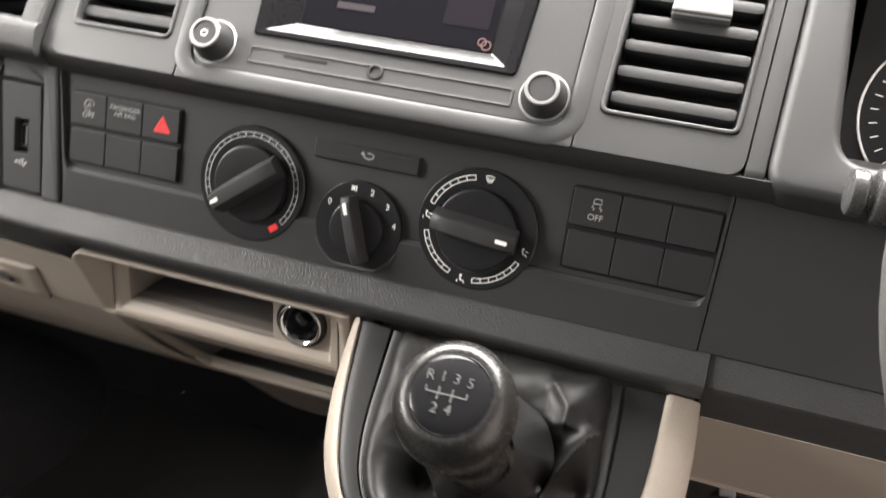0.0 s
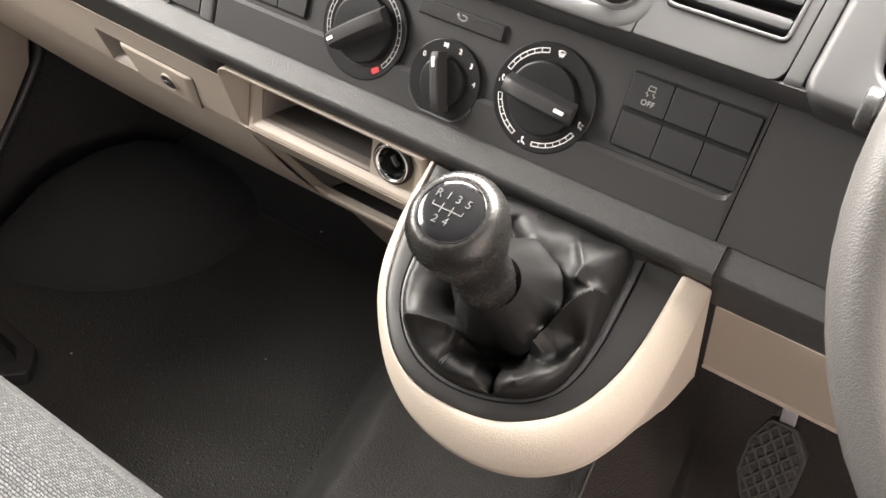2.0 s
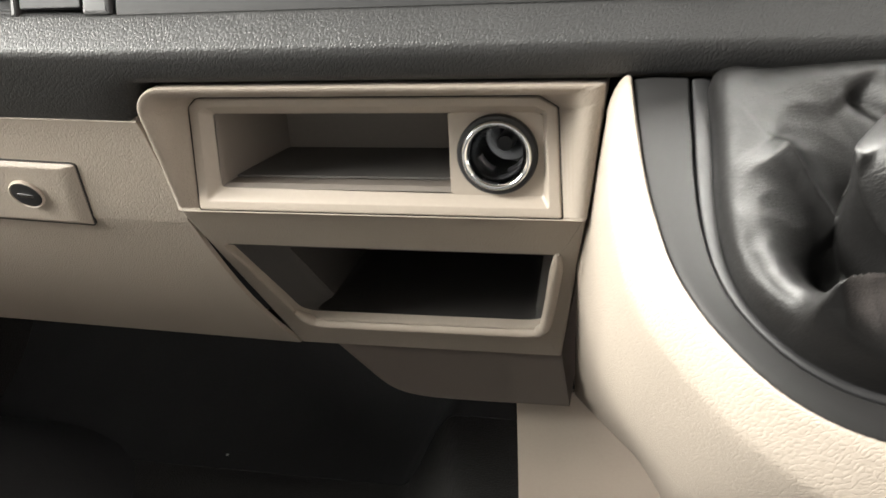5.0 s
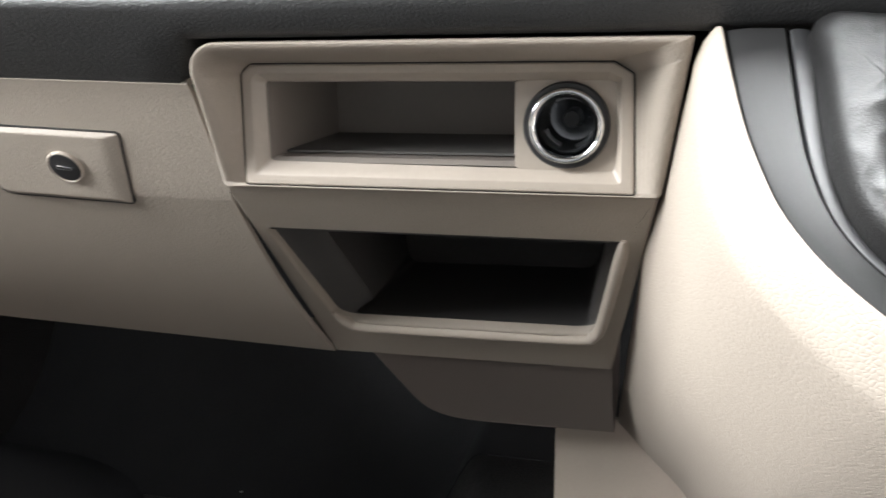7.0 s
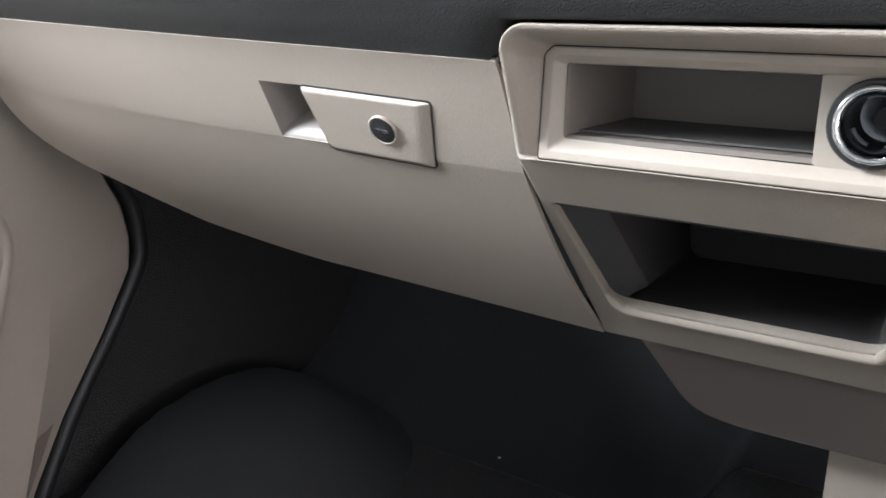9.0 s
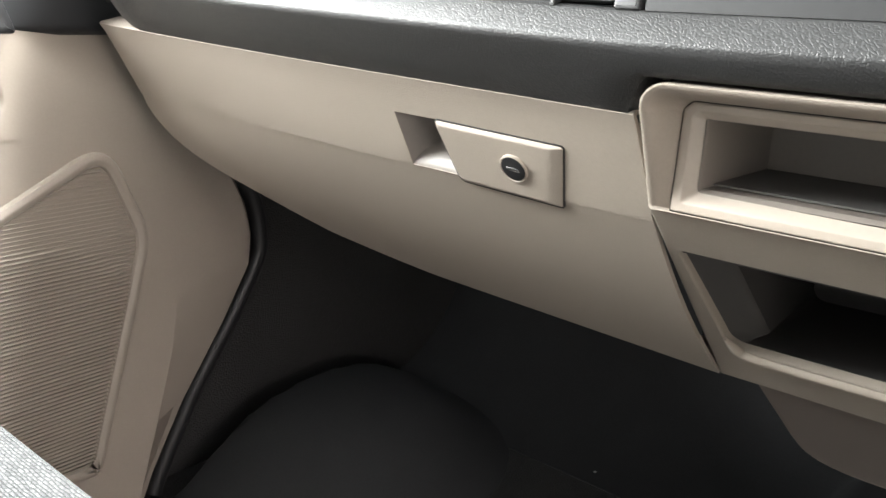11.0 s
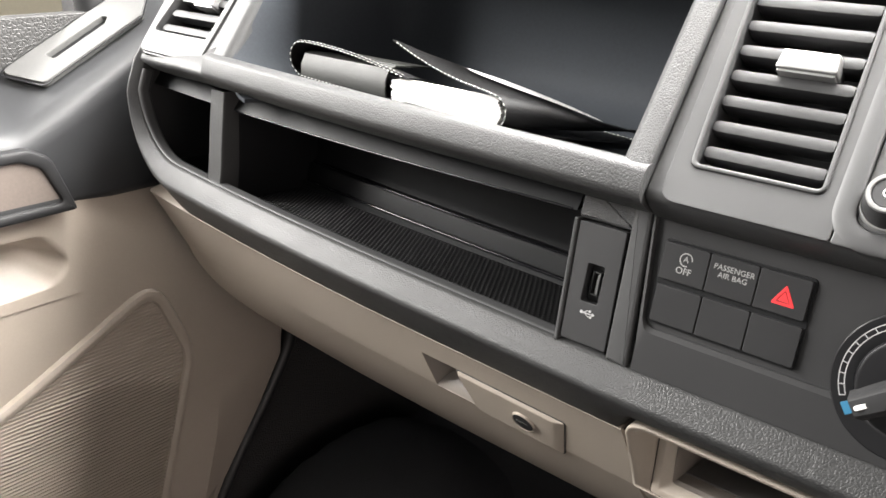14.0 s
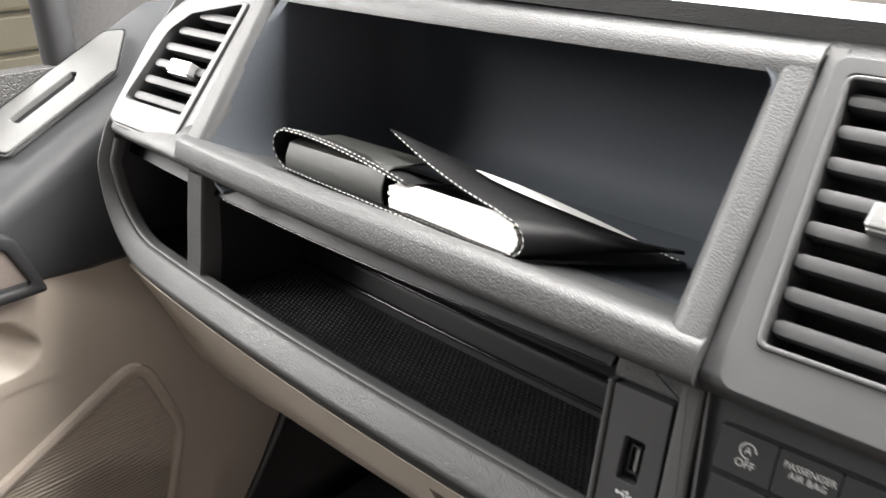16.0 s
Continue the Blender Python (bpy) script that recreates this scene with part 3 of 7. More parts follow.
    for x in np.linspace(-0.78, 0.80, 44):
        fall = 0.03 * max(0.0, (-0.60 - x) / 0.15) ** 2
        rows.append([(x, 0.096 + bend(x) * 1.5, 0.797 - fall), (x, 0.11 + bend(x), 0.7995 - fall), (x, 0.13 + bend(x), 0.7995 - fall), (x, 0.19 + bend(x), 0.7905 - fall), (x, 0.30, 0.770 - fall), (x, 0.50, 0.735 - fall), (x, 0.70, 0.700 - fall), (x, 0.90, 0.668 - fall)])
    grid(bm, rows)
    solid(bm, 0.010)
    part("top_deck", bm, SOFT, d, "grained upper deck under the windscreen")
    # bin liner: walls swept round the back with soft corners, then its floor and roof
    plan = rpoly([(-0.5735, 0.010), (-0.5430, 0.186), (-0.2080, 0.180), (-0.2130, 0.010)], [0.001, 0.034, 0.030, 0.001], 8)[9:27]
    plan = [(-0.5795, 0.012), (-0.5700, 0.060), (-0.5590, 0.110)] + plan + [(-0.2100, 0.110), (-0.2120, 0.060), (-0.2135, 0.012)]
    prof = [(0.030, 0.6645), (0.020, 0.6665), (0.011, 0.672), (0.005, 0.680), (0.0015, 0.692), (0.0, 0.710), (0.0, 0.735), (0.002, 0.765), (0.006, 0.779), (0.015, 0.787)]
    bm = bmesh.new()
    rows = []
    for k, (x, y) in enumerate(plan):
        a, b = plan[max(k - 1, 0)], plan[min(k + 1, len(plan) - 1)]
        t = Vector((b[0] - a[0], b[1] - a[1])).normalized()
        nx, ny = t.y, -t.x
        rows.append([(x + nx * q, max(y + ny * q + bend(x) * 0.6, 0.0126 + 0.73 * (z - 0.690) + bend(x) + 0.001), z) for q, z in prof])
    grid(bm, rows)
    solid(bm, 0.003, Vector((-0.40, 0.05, 0.72)))
    part("bin_wall", bm, BINLINER, d, "smooth black storage bin lining", sharp=70)
    bm = bmesh.new()
    grid(bm, [[(x, y + bend(x), z) for y, z in ((0.030, 0.676), (0.050, 0.6695), (0.075, 0.6655), (0.11, 0.6640), (0.165, 0.6645))] for x in np.linspace(-0.575, -0.2135, 20)])
    solid(bm, 0.002, Vector((-0.40, 0.05, 0.80)))
    part("bin_floor", bm, BINLINER, d)
    bm = bmesh.new()
    grid(bm, [[(x, y + bend(x), z) for y, z in ((0.082, 0.7850), (0.12, 0.7865), (0.172, 0.7860))] for x in np.linspace(-0.585, -0.2035, 12)])
    solid(bm, 0.002, Vector((-0.40, 0.05, 0.60)))
    part("bin_roof", bm, BINLINER, d)
    # shelf: floor, back, ceiling, sides
    bm = bmesh.new()
    rows = []
    for x in np.linspace(-0.735, -0.2525, 30):
        b, r = bend(x), rise(x)
        c, q = b * 0.6, r * 1.15
        rows.append([(x, 0.010 + b, 0.5700 + r), (x, 0.011 + b, 0.5640 + r), (x, 0.014 + b, 0.5590 + r * 0.8), (x, 0.094 + c, 0.5545 + r * 0.8), (x, 0.0955 + c, 0.5575 + q), (x, 0.1000 + c, 0.5590 + q),
                     (x, 0.1035 + c, 0.5705 + q), (x, 0.1055 + c, 0.5728 + q), (x, 0.112 + c, 0.5738 + q), (x, 0.114 + c, 0.580 + q), (x, 0.119 + c, 0.648), (x, 0.05 + b, 0.6470), (x, 0.0220 + b, 0.6460), (x, 0.0208 + b, 0.6464), (x, 0.0300 + b, 0.6580)])
    grid(bm, rows)
    solid(bm, -0.002)
    part("shelf_liner", bm, LINER, d, "smooth black shelf lining with a stepped back")
    for y, z, r0, up in ((0.0975, 0.5584, 0.0013, 1.15), (0.1065, 0.5733, 0.0008, 1.15), (0.0206, 0.6466, 0.0008, 0.0)):
        bm = bmesh.new()
        tube(bm, [(x, y + bend(x) * (0.6 if up else 1.0), z + rise(x) * up) for x in np.linspace(-0.588, -0.2555, 24)], r0, 10)
        part("shelf_bead", bm, GLOSS, d, "glossy black moulded bead", sharp=70)
    bm = bmesh.new()
    slab(bm, Matrix.Translation((0, 0, 0)), rect(-0.735, -0.2525, 0.1075, 0.30, 0.002), 0.545, 0.552, 0.001)
    part("shelf_floor_pan", bm, LINER, d)
    # divider between small cubby and shelf
    bm = bmesh.new()
    ring = [(0.011, 0.580), (0.0145, 0.600), (0.018, 0.630), (0.0225, 0.662), (0.12, 0.662), (0.12, 0.560), (0.02, 0.560)]
    bar = ring[:4] + [(0.034, 0.662), (0.030, 0.600), (0.026, 0.572)]
    loft_x(bm, [(-0.6120, [(y + 0.002, z) for y, z in bar]), (-0.6105, bar), (-0.5935, bar), (-0.592, [(y + 0.002, z) for y, z in bar])])
    part("divider", bm, SOFT, d)
    bm = bmesh.new()
    loft_x(bm, [(-0.6110, [(max(y, 0.024), z) for y, z in ring]), (-0.5930, [(max(y, 0.024), z) for y, z in ring])])
    part("divider_wall", bm, LINER, d)
    # cubby end: lighter than the lining, veiling glare put into its colour
    bm = bmesh.new()
    ring = [(0.03, 0.585), (0.03, 0.67), (0.14, 0.67), (0.14, 0.56), (0.04, 0.56)]
    loft_x(bm, [(-0.742, ring), (-0.734, ring)])
    part("cubby_end", bm, PANEL, d)
    # wall between shelf and usb panel, and the post beside the controls
    bm = bmesh.new()
    slab(bm, HEAT, rpoly([(-0.2462, hz(0.5745)), (-0.2432, hz(0.5745)), (-0.2462, hz(0.6450)), (-0.2492, hz(0.6450))], 0.0006, 2), -0.012, 0.0016, 0.0010)
    part("shelf_end", bm, FASCIA, d)
    bm = bmesh.new()
    slab(bm, HEAT, rect(-0.2505, -0.2480, hz(0.5700), hz(0.6400), 0.0005), -0.110, -0.0065, 0)
    part("shelf_end_wall", bm, LINER, d)
    bm = bmesh.new()
    slab(bm, HEAT, rect(-0.2495, -0.2135, hz(0.6446), hz(0.666), 0.001, 2), -0.04, -0.004, 0.002)
    part("control_surround", bm, SOFT, d)
    bm = bmesh.new()
    slab(bm, HEAT, rpoly([(-0.2122, hz(0.574)), (-0.1985, hz(0.574)), (-0.2040, hz(0.668)), (-0.2146, hz(0.668))], 0.0015, 2), -0.020, 0.0012, 0.0020)
    part("control_post", bm, FASCIA, d)
    # dark driver-side shroud beside the controls
    bm = bmesh.new()
    slab(bm, HEAT, rpoly([(0.2034, hz(0.574)), (0.78, hz(0.574)), (0.78, hz(0.664)), (0.2050, hz(0.664))], 0.001, 2), -0.03, -0.0003, 0.0008)
    part("driver_lower_shroud", bm, PANEL, d)
    # upright strips on both sides of the centre fascia, rolling under at the foot
    for xa, xb, ka, kb in ((0.2044, 0.2141, 0.045, 0.040), (-0.2016, -0.1880, -0.003, -0.045)):
        prof = [(0.0132 + 0.73 * (z - 0.690), z) for z in (0.795, 0.760, 0.720, 0.690, 0.676)] + [(0.0010, 0.6722), (0.0026, 0.6690), (0.0060, 0.6648), (0.0116, 0.6600), (0.0180, 0.6560), (0.026, 0.6536), (0.05, 0.6536), (0.10, 0.795)]
        bm = bmesh.new()
        skin(bm, [[bm.verts.new((x + k * (z - 0.672), y + q, z)) for y, z in prof] for x, k, q in ((xa, ka, 0.0012), (xa + 0.0008, ka, 0.0), (xb - 0.0008, kb, 0.0), (xb, kb, 0.0012))], cap0=True, cap1=True)
        part("seam_strip", bm, FASCIA, d, sharp=60)
    # soffit under the centre fascia
    bm = bmesh.new()
    loft_x(bm, [(x, [(0.0003, 0.6722), (0.0012, 0.6698), (0.0048, 0.6652), (0.0110, 0.6598), (0.0180, 0.6555), (0.026, 0.6530), (0.06, 0.6530), (0.06, 0.6725), (0.02, 0.6725)]) for x in (-0.1890, 0.0, 0.2045, 0.4, 0.78)])
    part("soffit", bm, FASCIA, d, sharp=60)
    # back board that closes everything behind
    bm = bmesh.new()
    box(bm, -0.78, 0.80, 0.20, 0.23, 0.45, 0.77)
    part("back_board", bm, LINER, d)
    return d


def usb_panel():
    d = thing("usb_socket_panel", "dark grey plastic panel with one USB socket", "socket panel")
    bm = bmesh.new()
    o = rpoly([(-0.2425, hz(0.5775)), (-0.2130, hz(0.5775)), (-0.2155, hz(0.6440)), (-0.2455, hz(0.6440))], 0.0012, 3)
    i = rect(-0.2345, -0.2240, hz(0.6010), hz(0.6222), 0.0012, 3)
    collar(bm, HEAT, o, i, -0.012, 0.0006, 0.0006)
    part("plate", bm, PANEL, d)
    bm = bmesh.new()
    slab(bm, HEAT, rect(-0.2355, -0.2230, hz(0.6000), hz(0.6232), 0.001, 2), -0.014, -0.0065, 0.0004)
    part("recess", bm, SATIN, d)
    bm = bmesh.new()
    collar(bm, HEAT, rect(-0.2315, -0.2265, hz(0.6050), hz(0.6182), 0.0005, 2), rect(-0.2310, -0.2270, hz(0.6055), hz(0.6177), 0.0004, 2), -0.0066, -0.0020, 0.0002)
    part("socket_shell", bm, SATIN, d)
    bm = bmesh.new()
    slab(bm, HEAT, rect(-0.2285, -0.2272, hz(0.6060), hz(0.6172), 0.0003, 2), -0.0066, -0.0024, 0.0001)
    part("socket_tongue", bm, DOORGREY, d)
    bm = bmesh.new()
    cx, cy = -0.2285, hz(0.5950)
    strip2d(bm, HEAT, [(cx - 0.0038, cy), (cx + 0.0032, cy)], 0.0006, 0.0009)
    strip2d(bm, HEAT, [(cx - 0.002, cy), (cx - 0.0005, cy + 0.0016), (cx + 0.0012, cy + 0.0016)], 0.0005, 0.00092)
    strip2d(bm, HEAT, [(cx - 0.0012, cy), (cx + 0.0004, cy - 0.0016), (cx + 0.002, cy - 0.0016)], 0.0005, 0.00094)
    turned(bm, HEAT, [(0.0009, 0.0005), (0.0009, 0.0009)], cx - 0.0038, cy, 12)
    turned(bm, HEAT, [(0.0007, 0.0005), (0.0007, 0.0009)], cx + 0.0014, cy + 0.0016, 10)
    slab(bm, HEAT, rect(cx + 0.0018, cx + 0.003, cy - 0.0022, cy - 0.001, 0.0001, 1), 0.0005, 0.0009, 0)
    slab(bm, HEAT, [(cx + 0.0030, cy - 0.0010), (cx + 0.0048, cy), (cx + 0.0030, cy + 0.0010)], 0.0005, 0.0009, 0)
    part("symbol", bm, GREYPRINT, d, "white printed connector symbol")


def HM(x, z, h=0.0, turn=0.0):
    return HEAT @ Matrix.Translation((x, hz(z), h)) @ Matrix.Rotation(turn, 4, "Z")


def control_button(x0, x1, z0, z1, parent, r=0.0012):
    bm = bmesh.new()
    slab(bm, HEAT, rect(x0 + 0.00022, x1 - 0.00022, hz(z0) + 0.0003, hz(z1) - 0.0003, r, 3), -0.008, 0.0003, 0.0006)
    return part("button", bm, BUTTON, parent)


def arc_ticks(bm, cx, cz, r, w, a0, a1, cells, M=None, h=0.0011):
    """A scale of outlined cells along an arc; angles in degrees, anticlockwise from the right."""
    lw = 0.00045
    n = max(8, cells * 4)
    for rr_ in (r - w / 2, r + w / 2):
        strip2d(bm, HEAT, [(cx + rr_ * math.cos(radians(a0 + (a1 - a0) * k / n)), hz(cz) + rr_ * math.sin(radians(a0 + (a1 - a0) * k / n))) for k in range(n + 1)], lw, h)
    for k in range(cells + 1):
        a = radians(a0 + (a1 - a0) * k / cells)
        strip2d(bm, HEAT, [(cx + (r - w / 2) * math.cos(a), hz(cz) + (r - w / 2) * math.sin(a)), (cx + (r + w / 2) * math.cos(a), hz(cz) + (r + w / 2) * math.sin(a))], lw, h + 0.00002)


def pointer_knob(parent, cx, cz, r, length, width, angle, height, mark_at):
    """A round knob with a raised grip bar across it and a white pointer mark."""
    k = part("knob", turned(bmesh.new(), HM(cx, cz), [(r, 0.0), (r, 0.003), (r * 0.97, 0.0045), (r * 0.90, 0.0052), (r * 0.4, 0.0050)]), DIAL, parent)
    M = HM(cx, cz, 0.0, radians(angle))
    bm = bmesh.new()
    rings = []
    for s in np.linspace(-1, 1, 15):
        xx = s * length / 2
        wv = width / 2 * (1 - 0.10 * abs(s) ** 3)
        hv = height * (1 - 0.22 * abs(s) ** 4)
        prof = [(-wv * 1.25, 0.004), (-wv * 1.02, hv * 0.55), (-wv * 0.86, hv * 0.86), (-wv * 0.6, hv * 0.98), (0, hv), (wv * 0.6, hv * 0.98), (wv * 0.86, hv * 0.86), (wv * 1.02, hv * 0.55), (wv * 1.25, 0.004)]
        rings.append([bm.verts.new(M @ Vector((xx, a, b))) for a, b in prof])
    skin(bm, rings, cap0=True, cap1=True)
    part("grip", bm, PANEL, k, "raised grip bar")
    bm = bmesh.new()
    hm = height * (1 - 0.22 * abs(2 * mark_at / length) ** 4)
    slab(bm, M, rect(mark_at - 0.0035, mark_at + 0.0035, -0.0011, 0.0011, 0.0009, 3), hm - 0.002, hm + 0.0004, 0.0002)
    part("pointer", bm, WHITE, k, "white pointer mark")
    return k


def heater_panel():
    d = thing("heater_control_panel", "charcoal heater control panel with three rotary dials", "control panel")
    bm = bmesh.new()
    out = rpoly([(-0.1965, hz(0.5738)), (0.2030, hz(0.5738)), (0.2045, hz(0.660)), (-0.2030, hz(0.660))], 0.003, 3)
    slab(bm, HEAT, out, -0.012, -0.0024, 0.0008)
    part("plate", bm, PANEL, d)
    # proud border: a foot under the controls that turns up at both ends
    inn = [(-0.2012, hz(0.660))] + [(-0.1960 + 0.008 * (1 - math.cos(t)), hz(0.6065) - 0.008 * math.sin(t)) for t in np.linspace(0, math.pi / 2, 7)] + [(0.2015 - 0.008 * (1 - math.cos(t)), hz(0.6065) - 0.008 * math.sin(t)) for t in np.linspace(math.pi / 2, 0, 7)] + [(0.2028, hz(0.660))]
    outp = [(-0.2030, hz(0.660))] + [(-0.1966, hz(0.590))] * 3 + [(-0.1962, hz(0.5742))] * 4 + [(0.2029, hz(0.5742))] * 4 + [(0.2032, hz(0.590))] * 3 + [(0.2045, hz(0.660))]
    bm = bmesh.new()
    mid = [(i[0] * 0.90 + o[0] * 0.10, i[1] * 0.90 + o[1] * 0.10) for i, o in zip(inn, outp)]
    rings = [put_ring(bm, HEAT, inn, -0.0030), put_ring(bm, HEAT, inn, -0.0012), put_ring(bm, HEAT, mid, 0.0008), put_ring(bm, HEAT, outp, 0.0), put_ring(bm, HEAT, outp, -0.010)]
    skin(bm, rings, closed=False)
    part("border", bm, PANEL, d, "proud moulded border")
    # button banks
    for x0 in (-0.1932, 0.1240):
        bm = bmesh.new()
        slab(bm, HEAT, rect(x0 - 0.0010, x0 + 0.0788, hz(0.6018), hz(0.6470), 0.003, 4), -0.006, -0.0016, 0.0003)
        part("button_bezel", bm, LINER, d)
    for row, (z0, z1) in enumerate(((0.6258, 0.6460), (0.6030, 0.6236))):
        for k in range(3):
            for x0 in (-0.1932, 0.1240):
                sh = 0.0006 * row
                b = control_button(x0 + 0.0258 * k + sh, x0 + 0.0258 * (k + 1) + sh, z0, z1, d)
                if row == 0 and x0 < 0 and k == 0:
                    M = HM(x0 + 0.0136, 0.6387, 0.0003)
                    g = bmesh.new()
                    strip2d(g, M, circle(0, 0, 0.0034, 20)[:17], 0.0006, 0.0001)
                    part("symbol", g, BTNPRINT, b)
                    lettering("letter", "A", 0.0046, M, BTNPRINT, b)
                    lettering("letters", "OFF", 0.0050, HM(x0 + 0.0134, 0.6326, 0.0003), BTNPRINT, b)
                if row == 0 and x0 < 0 and k == 1:
                    lettering("letters", "PASSENGER\nAIR BAG", 0.0041, HM(x0 + 0.0258 * 1.52, 0.6382, 0.0003), BTNPRINT, b)
                if row == 0 and x0 < 0 and k == 2:
                    M = HM(x0 + 0.0258 * 2.55, 0.6347, 0.0003)
                    g = bmesh.new()
                    tri = lambda s, dy=0: [(-0.0068 * s, -0.0045 * s + dy), (0.0068 * s, -0.0045 * s + dy), (0, 0.0072 * s + dy)]
                    collar(g, M, rpoly(tri(0.88), 0.0006, 2), rpoly(tri(0.52, -0.0002), 0.0003, 2), -0.0004, 0.0002, 0.0001)
                    slab(g, M, tri(0.42, -0.0002), -0.0004, 0.0002, 0)
                    part("symbol", g, RED, b, "red warning triangle")
                if row == 0 and x0 > 0 and k == 0:
                    lettering("letters", "OFF", 0.0048, HM(x0 + 0.0135, 0.6315, 0.0003), BTNPRINT, b)
                    M = HM(x0 + 0.0135, 0.6385, 0.0003)
                    g = bmesh.new()
                    strip2d(g, M, [(-0.0022, 0.0004), (-0.0018, 0.003), (0.0018, 0.003), (0.0022, 0.0004), (-0.0022, 0.0004)], 0.0005, 0.0001)
                    strip2d(g, M, [(-0.002, -0.0006), (-0.0028, -0.0016), (-0.0012, -0.0022), (-0.002, -0.0032)], 0.0005, 0.0001)
                    strip2d(g, M, [(0.002, -0.0006), (0.0012, -0.0016), (0.0028, -0.0022), (0.002, -0.0032)], 0.0005, 0.0001)
                    part("symbol", g, BTNPRINT, b)
    # recirculation button
    bm = bmesh.new()
    slab(bm, HEAT, rect(-0.0275, 0.0378, hz(0.6342), hz(0.6452), 0.0012, 3), -0.006, -0.0014, 0.0005)
    part("button_bezel", bm, SATIN, d)
    bm = bmesh.new()
    slab(bm, HEAT, rect(-0.0268, 0.0371, hz(0.6349), hz(0.6446), 0.0010, 3), -0.004, 0.0006, 0.0010)
    rb = part("recirculation_button", bm, BUTTON, d)
    g = bmesh.new()
    M = HM(0.0065, 0.6400, 0.0007)
    strip2d(g, M, [(-0.0032, 0.0012), (-0.0020, -0.0006), (0.0008, -0.0012), (0.0030, -0.0004), (0.0034, 0.0014), (0.0014, 0.0022), (-0.0008, 0.0022)], 0.0007, 0.0001)
    slab(g, M, [(-0.0046, 0.0010), (-0.0020, 0.0008), (-0.0034, 0.0028)], -0.0003, 0.0001, 0)
    part("symbol", g, BTNPRINT, rb)
    # the two large dials and the fan dial
    for cx, cz, r in ((-0.0642, 0.6120, 0.0345), (0.0752, 0.6128, 0.0342)):
        bm = bmesh.new()
        turned(bm, HM(cx, cz), [(r, -0.004), (r, 0.0006), (r - 0.0006, 0.0011), (r - 0.009, 0.0010), (r - 0.0098, 0.0004), (0.001, 0.0003)], n=72)
        part("dial_ring", bm, DIAL, d, "black dial with a printed scale")
    bm = bmesh.new()
    arc_ticks(bm, -0.0642, 0.6120, 0.0292, 0.0026, 62, 205, 14)
    arc_ticks(bm, -0.0642, 0.6120, 0.0292, 0.0026, -42, 62, 11)
    part("scale", bm, GREYPRINT, d)
    for mat, ang in ((BLUE, 217), (RED, -54)):
        bm = bmesh.new()
        a = radians(ang)
        slab(bm, HM(-0.0642 + 0.0292 * math.cos(a), 0.6120 + 0.0292 * math.sin(a) * 0.972, 0.0, a), rect(-0.0018, 0.0018, -0.0030, 0.0030, 0.0004, 2), 0.0, 0.0013, 0.0002)
        part("temperature_mark", bm, mat, d, "blue cold mark" if mat is BLUE else "red hot mark")
    bm = bmesh.new()
    arc_ticks(bm, 0.0752, 0.6128, 0.0290, 0.0026, 100, 160, 6)
    arc_ticks(bm, 0.0752, 0.6128, 0.0290, 0.0026, 192, 246, 6)
    arc_ticks(bm, 0.0752, 0.6128, 0.0290, 0.0026, 274, 332, 6)
    part("scale", bm, WHITE, d)
    for ang in (84, 174, 262, -14):
        bm = bmesh.new()
        a = radians(ang)
        M = HM(0.0752 + 0.0292 * math.cos(a), 0.6128 + 0.0292 * math.sin(a) * 0.972, 0.0011)
        if ang == 84:
            strip2d(bm, M, [(-0.0024, 0.0012), (-0.0014, -0.0010), (0.0014, -0.0010), (0.0024, 0.0012), (0, 0.0019), (-0.0024, 0.0012)], 0.0005, 0.0001)
            for xx in (-0.0011, 0.0, 0.0011):
                strip2d(bm, M, [(xx, -0.0022), (xx, 0.0006)], 0.0004, 0.00013)
        else:
            turned(bm, M, [(0.0007, -0.0005), (0.0007, 0.0001)], -0.0006, 0.0016, 10)
            strip2d(bm, M, [(-0.0010, 0.0008), (-0.0004, -0.0012), (0.0012, -0.0012), (0.0016, -0.0024)], 0.0007, 0.0001)
            if ang != 262:
                strip2d(bm, M, [(0.0008, 0.0006), (0.0024, 0.0006)], 0.0005, 0.00012)
            if ang != -14:
                strip2d(bm, M, [(-0.0024, -0.0010), (-0.0024, -0.0026)], 0.0005, 0.00012)
        part("airflow_symbol", bm, WHITE, d)
    pointer_knob(d, -0.0642, 0.6120, 0.0232, 0.0480, 0.0125, 37, 0.0165, -0.0185)
    pointer_knob(d, 0.0752, 0.6128, 0.0232, 0.0485, 0.0125, -5.5, 0.0145, 0.0170)
    # fan dial: a disc cut flat at its foot, with a bright rim there
    pts = [(0.0265 * math.cos(a), 0.0265 * math.sin(a)) for a in np.linspace(radians(-62), radians(242), 50)]
    M = HM(0.0058, 0.6005)
    bm = bmesh.new()
    slab(bm, M, pts, -0.002, 0.0012, 0.0006)
    part("fan_dial", bm, DIAL, d)
    bm = bmesh.new()
    low = [(0.0272 * math.cos(a), 0.0272 * math.sin(a)) for a in np.linspace(radians(-25), radians(-64), 8)] + [(0.0272 * math.cos(a), 0.0272 * math.sin(a)) for a in np.linspace(radians(244), radians(205), 8)]
    tube(bm, [M @ Vector((x, y, 0.0003)) for x, y in low], 0.0011, 8, up=HEAT.to_3x3() @ Vector((0, 0, 1)))
    part("fan_dial_rim", bm, FASCIA, d)
    pointer_knob(d, 0.0058, 0.5995, 0.0165, 0.0385, 0.0085, 108, 0.0150, 0.0130)
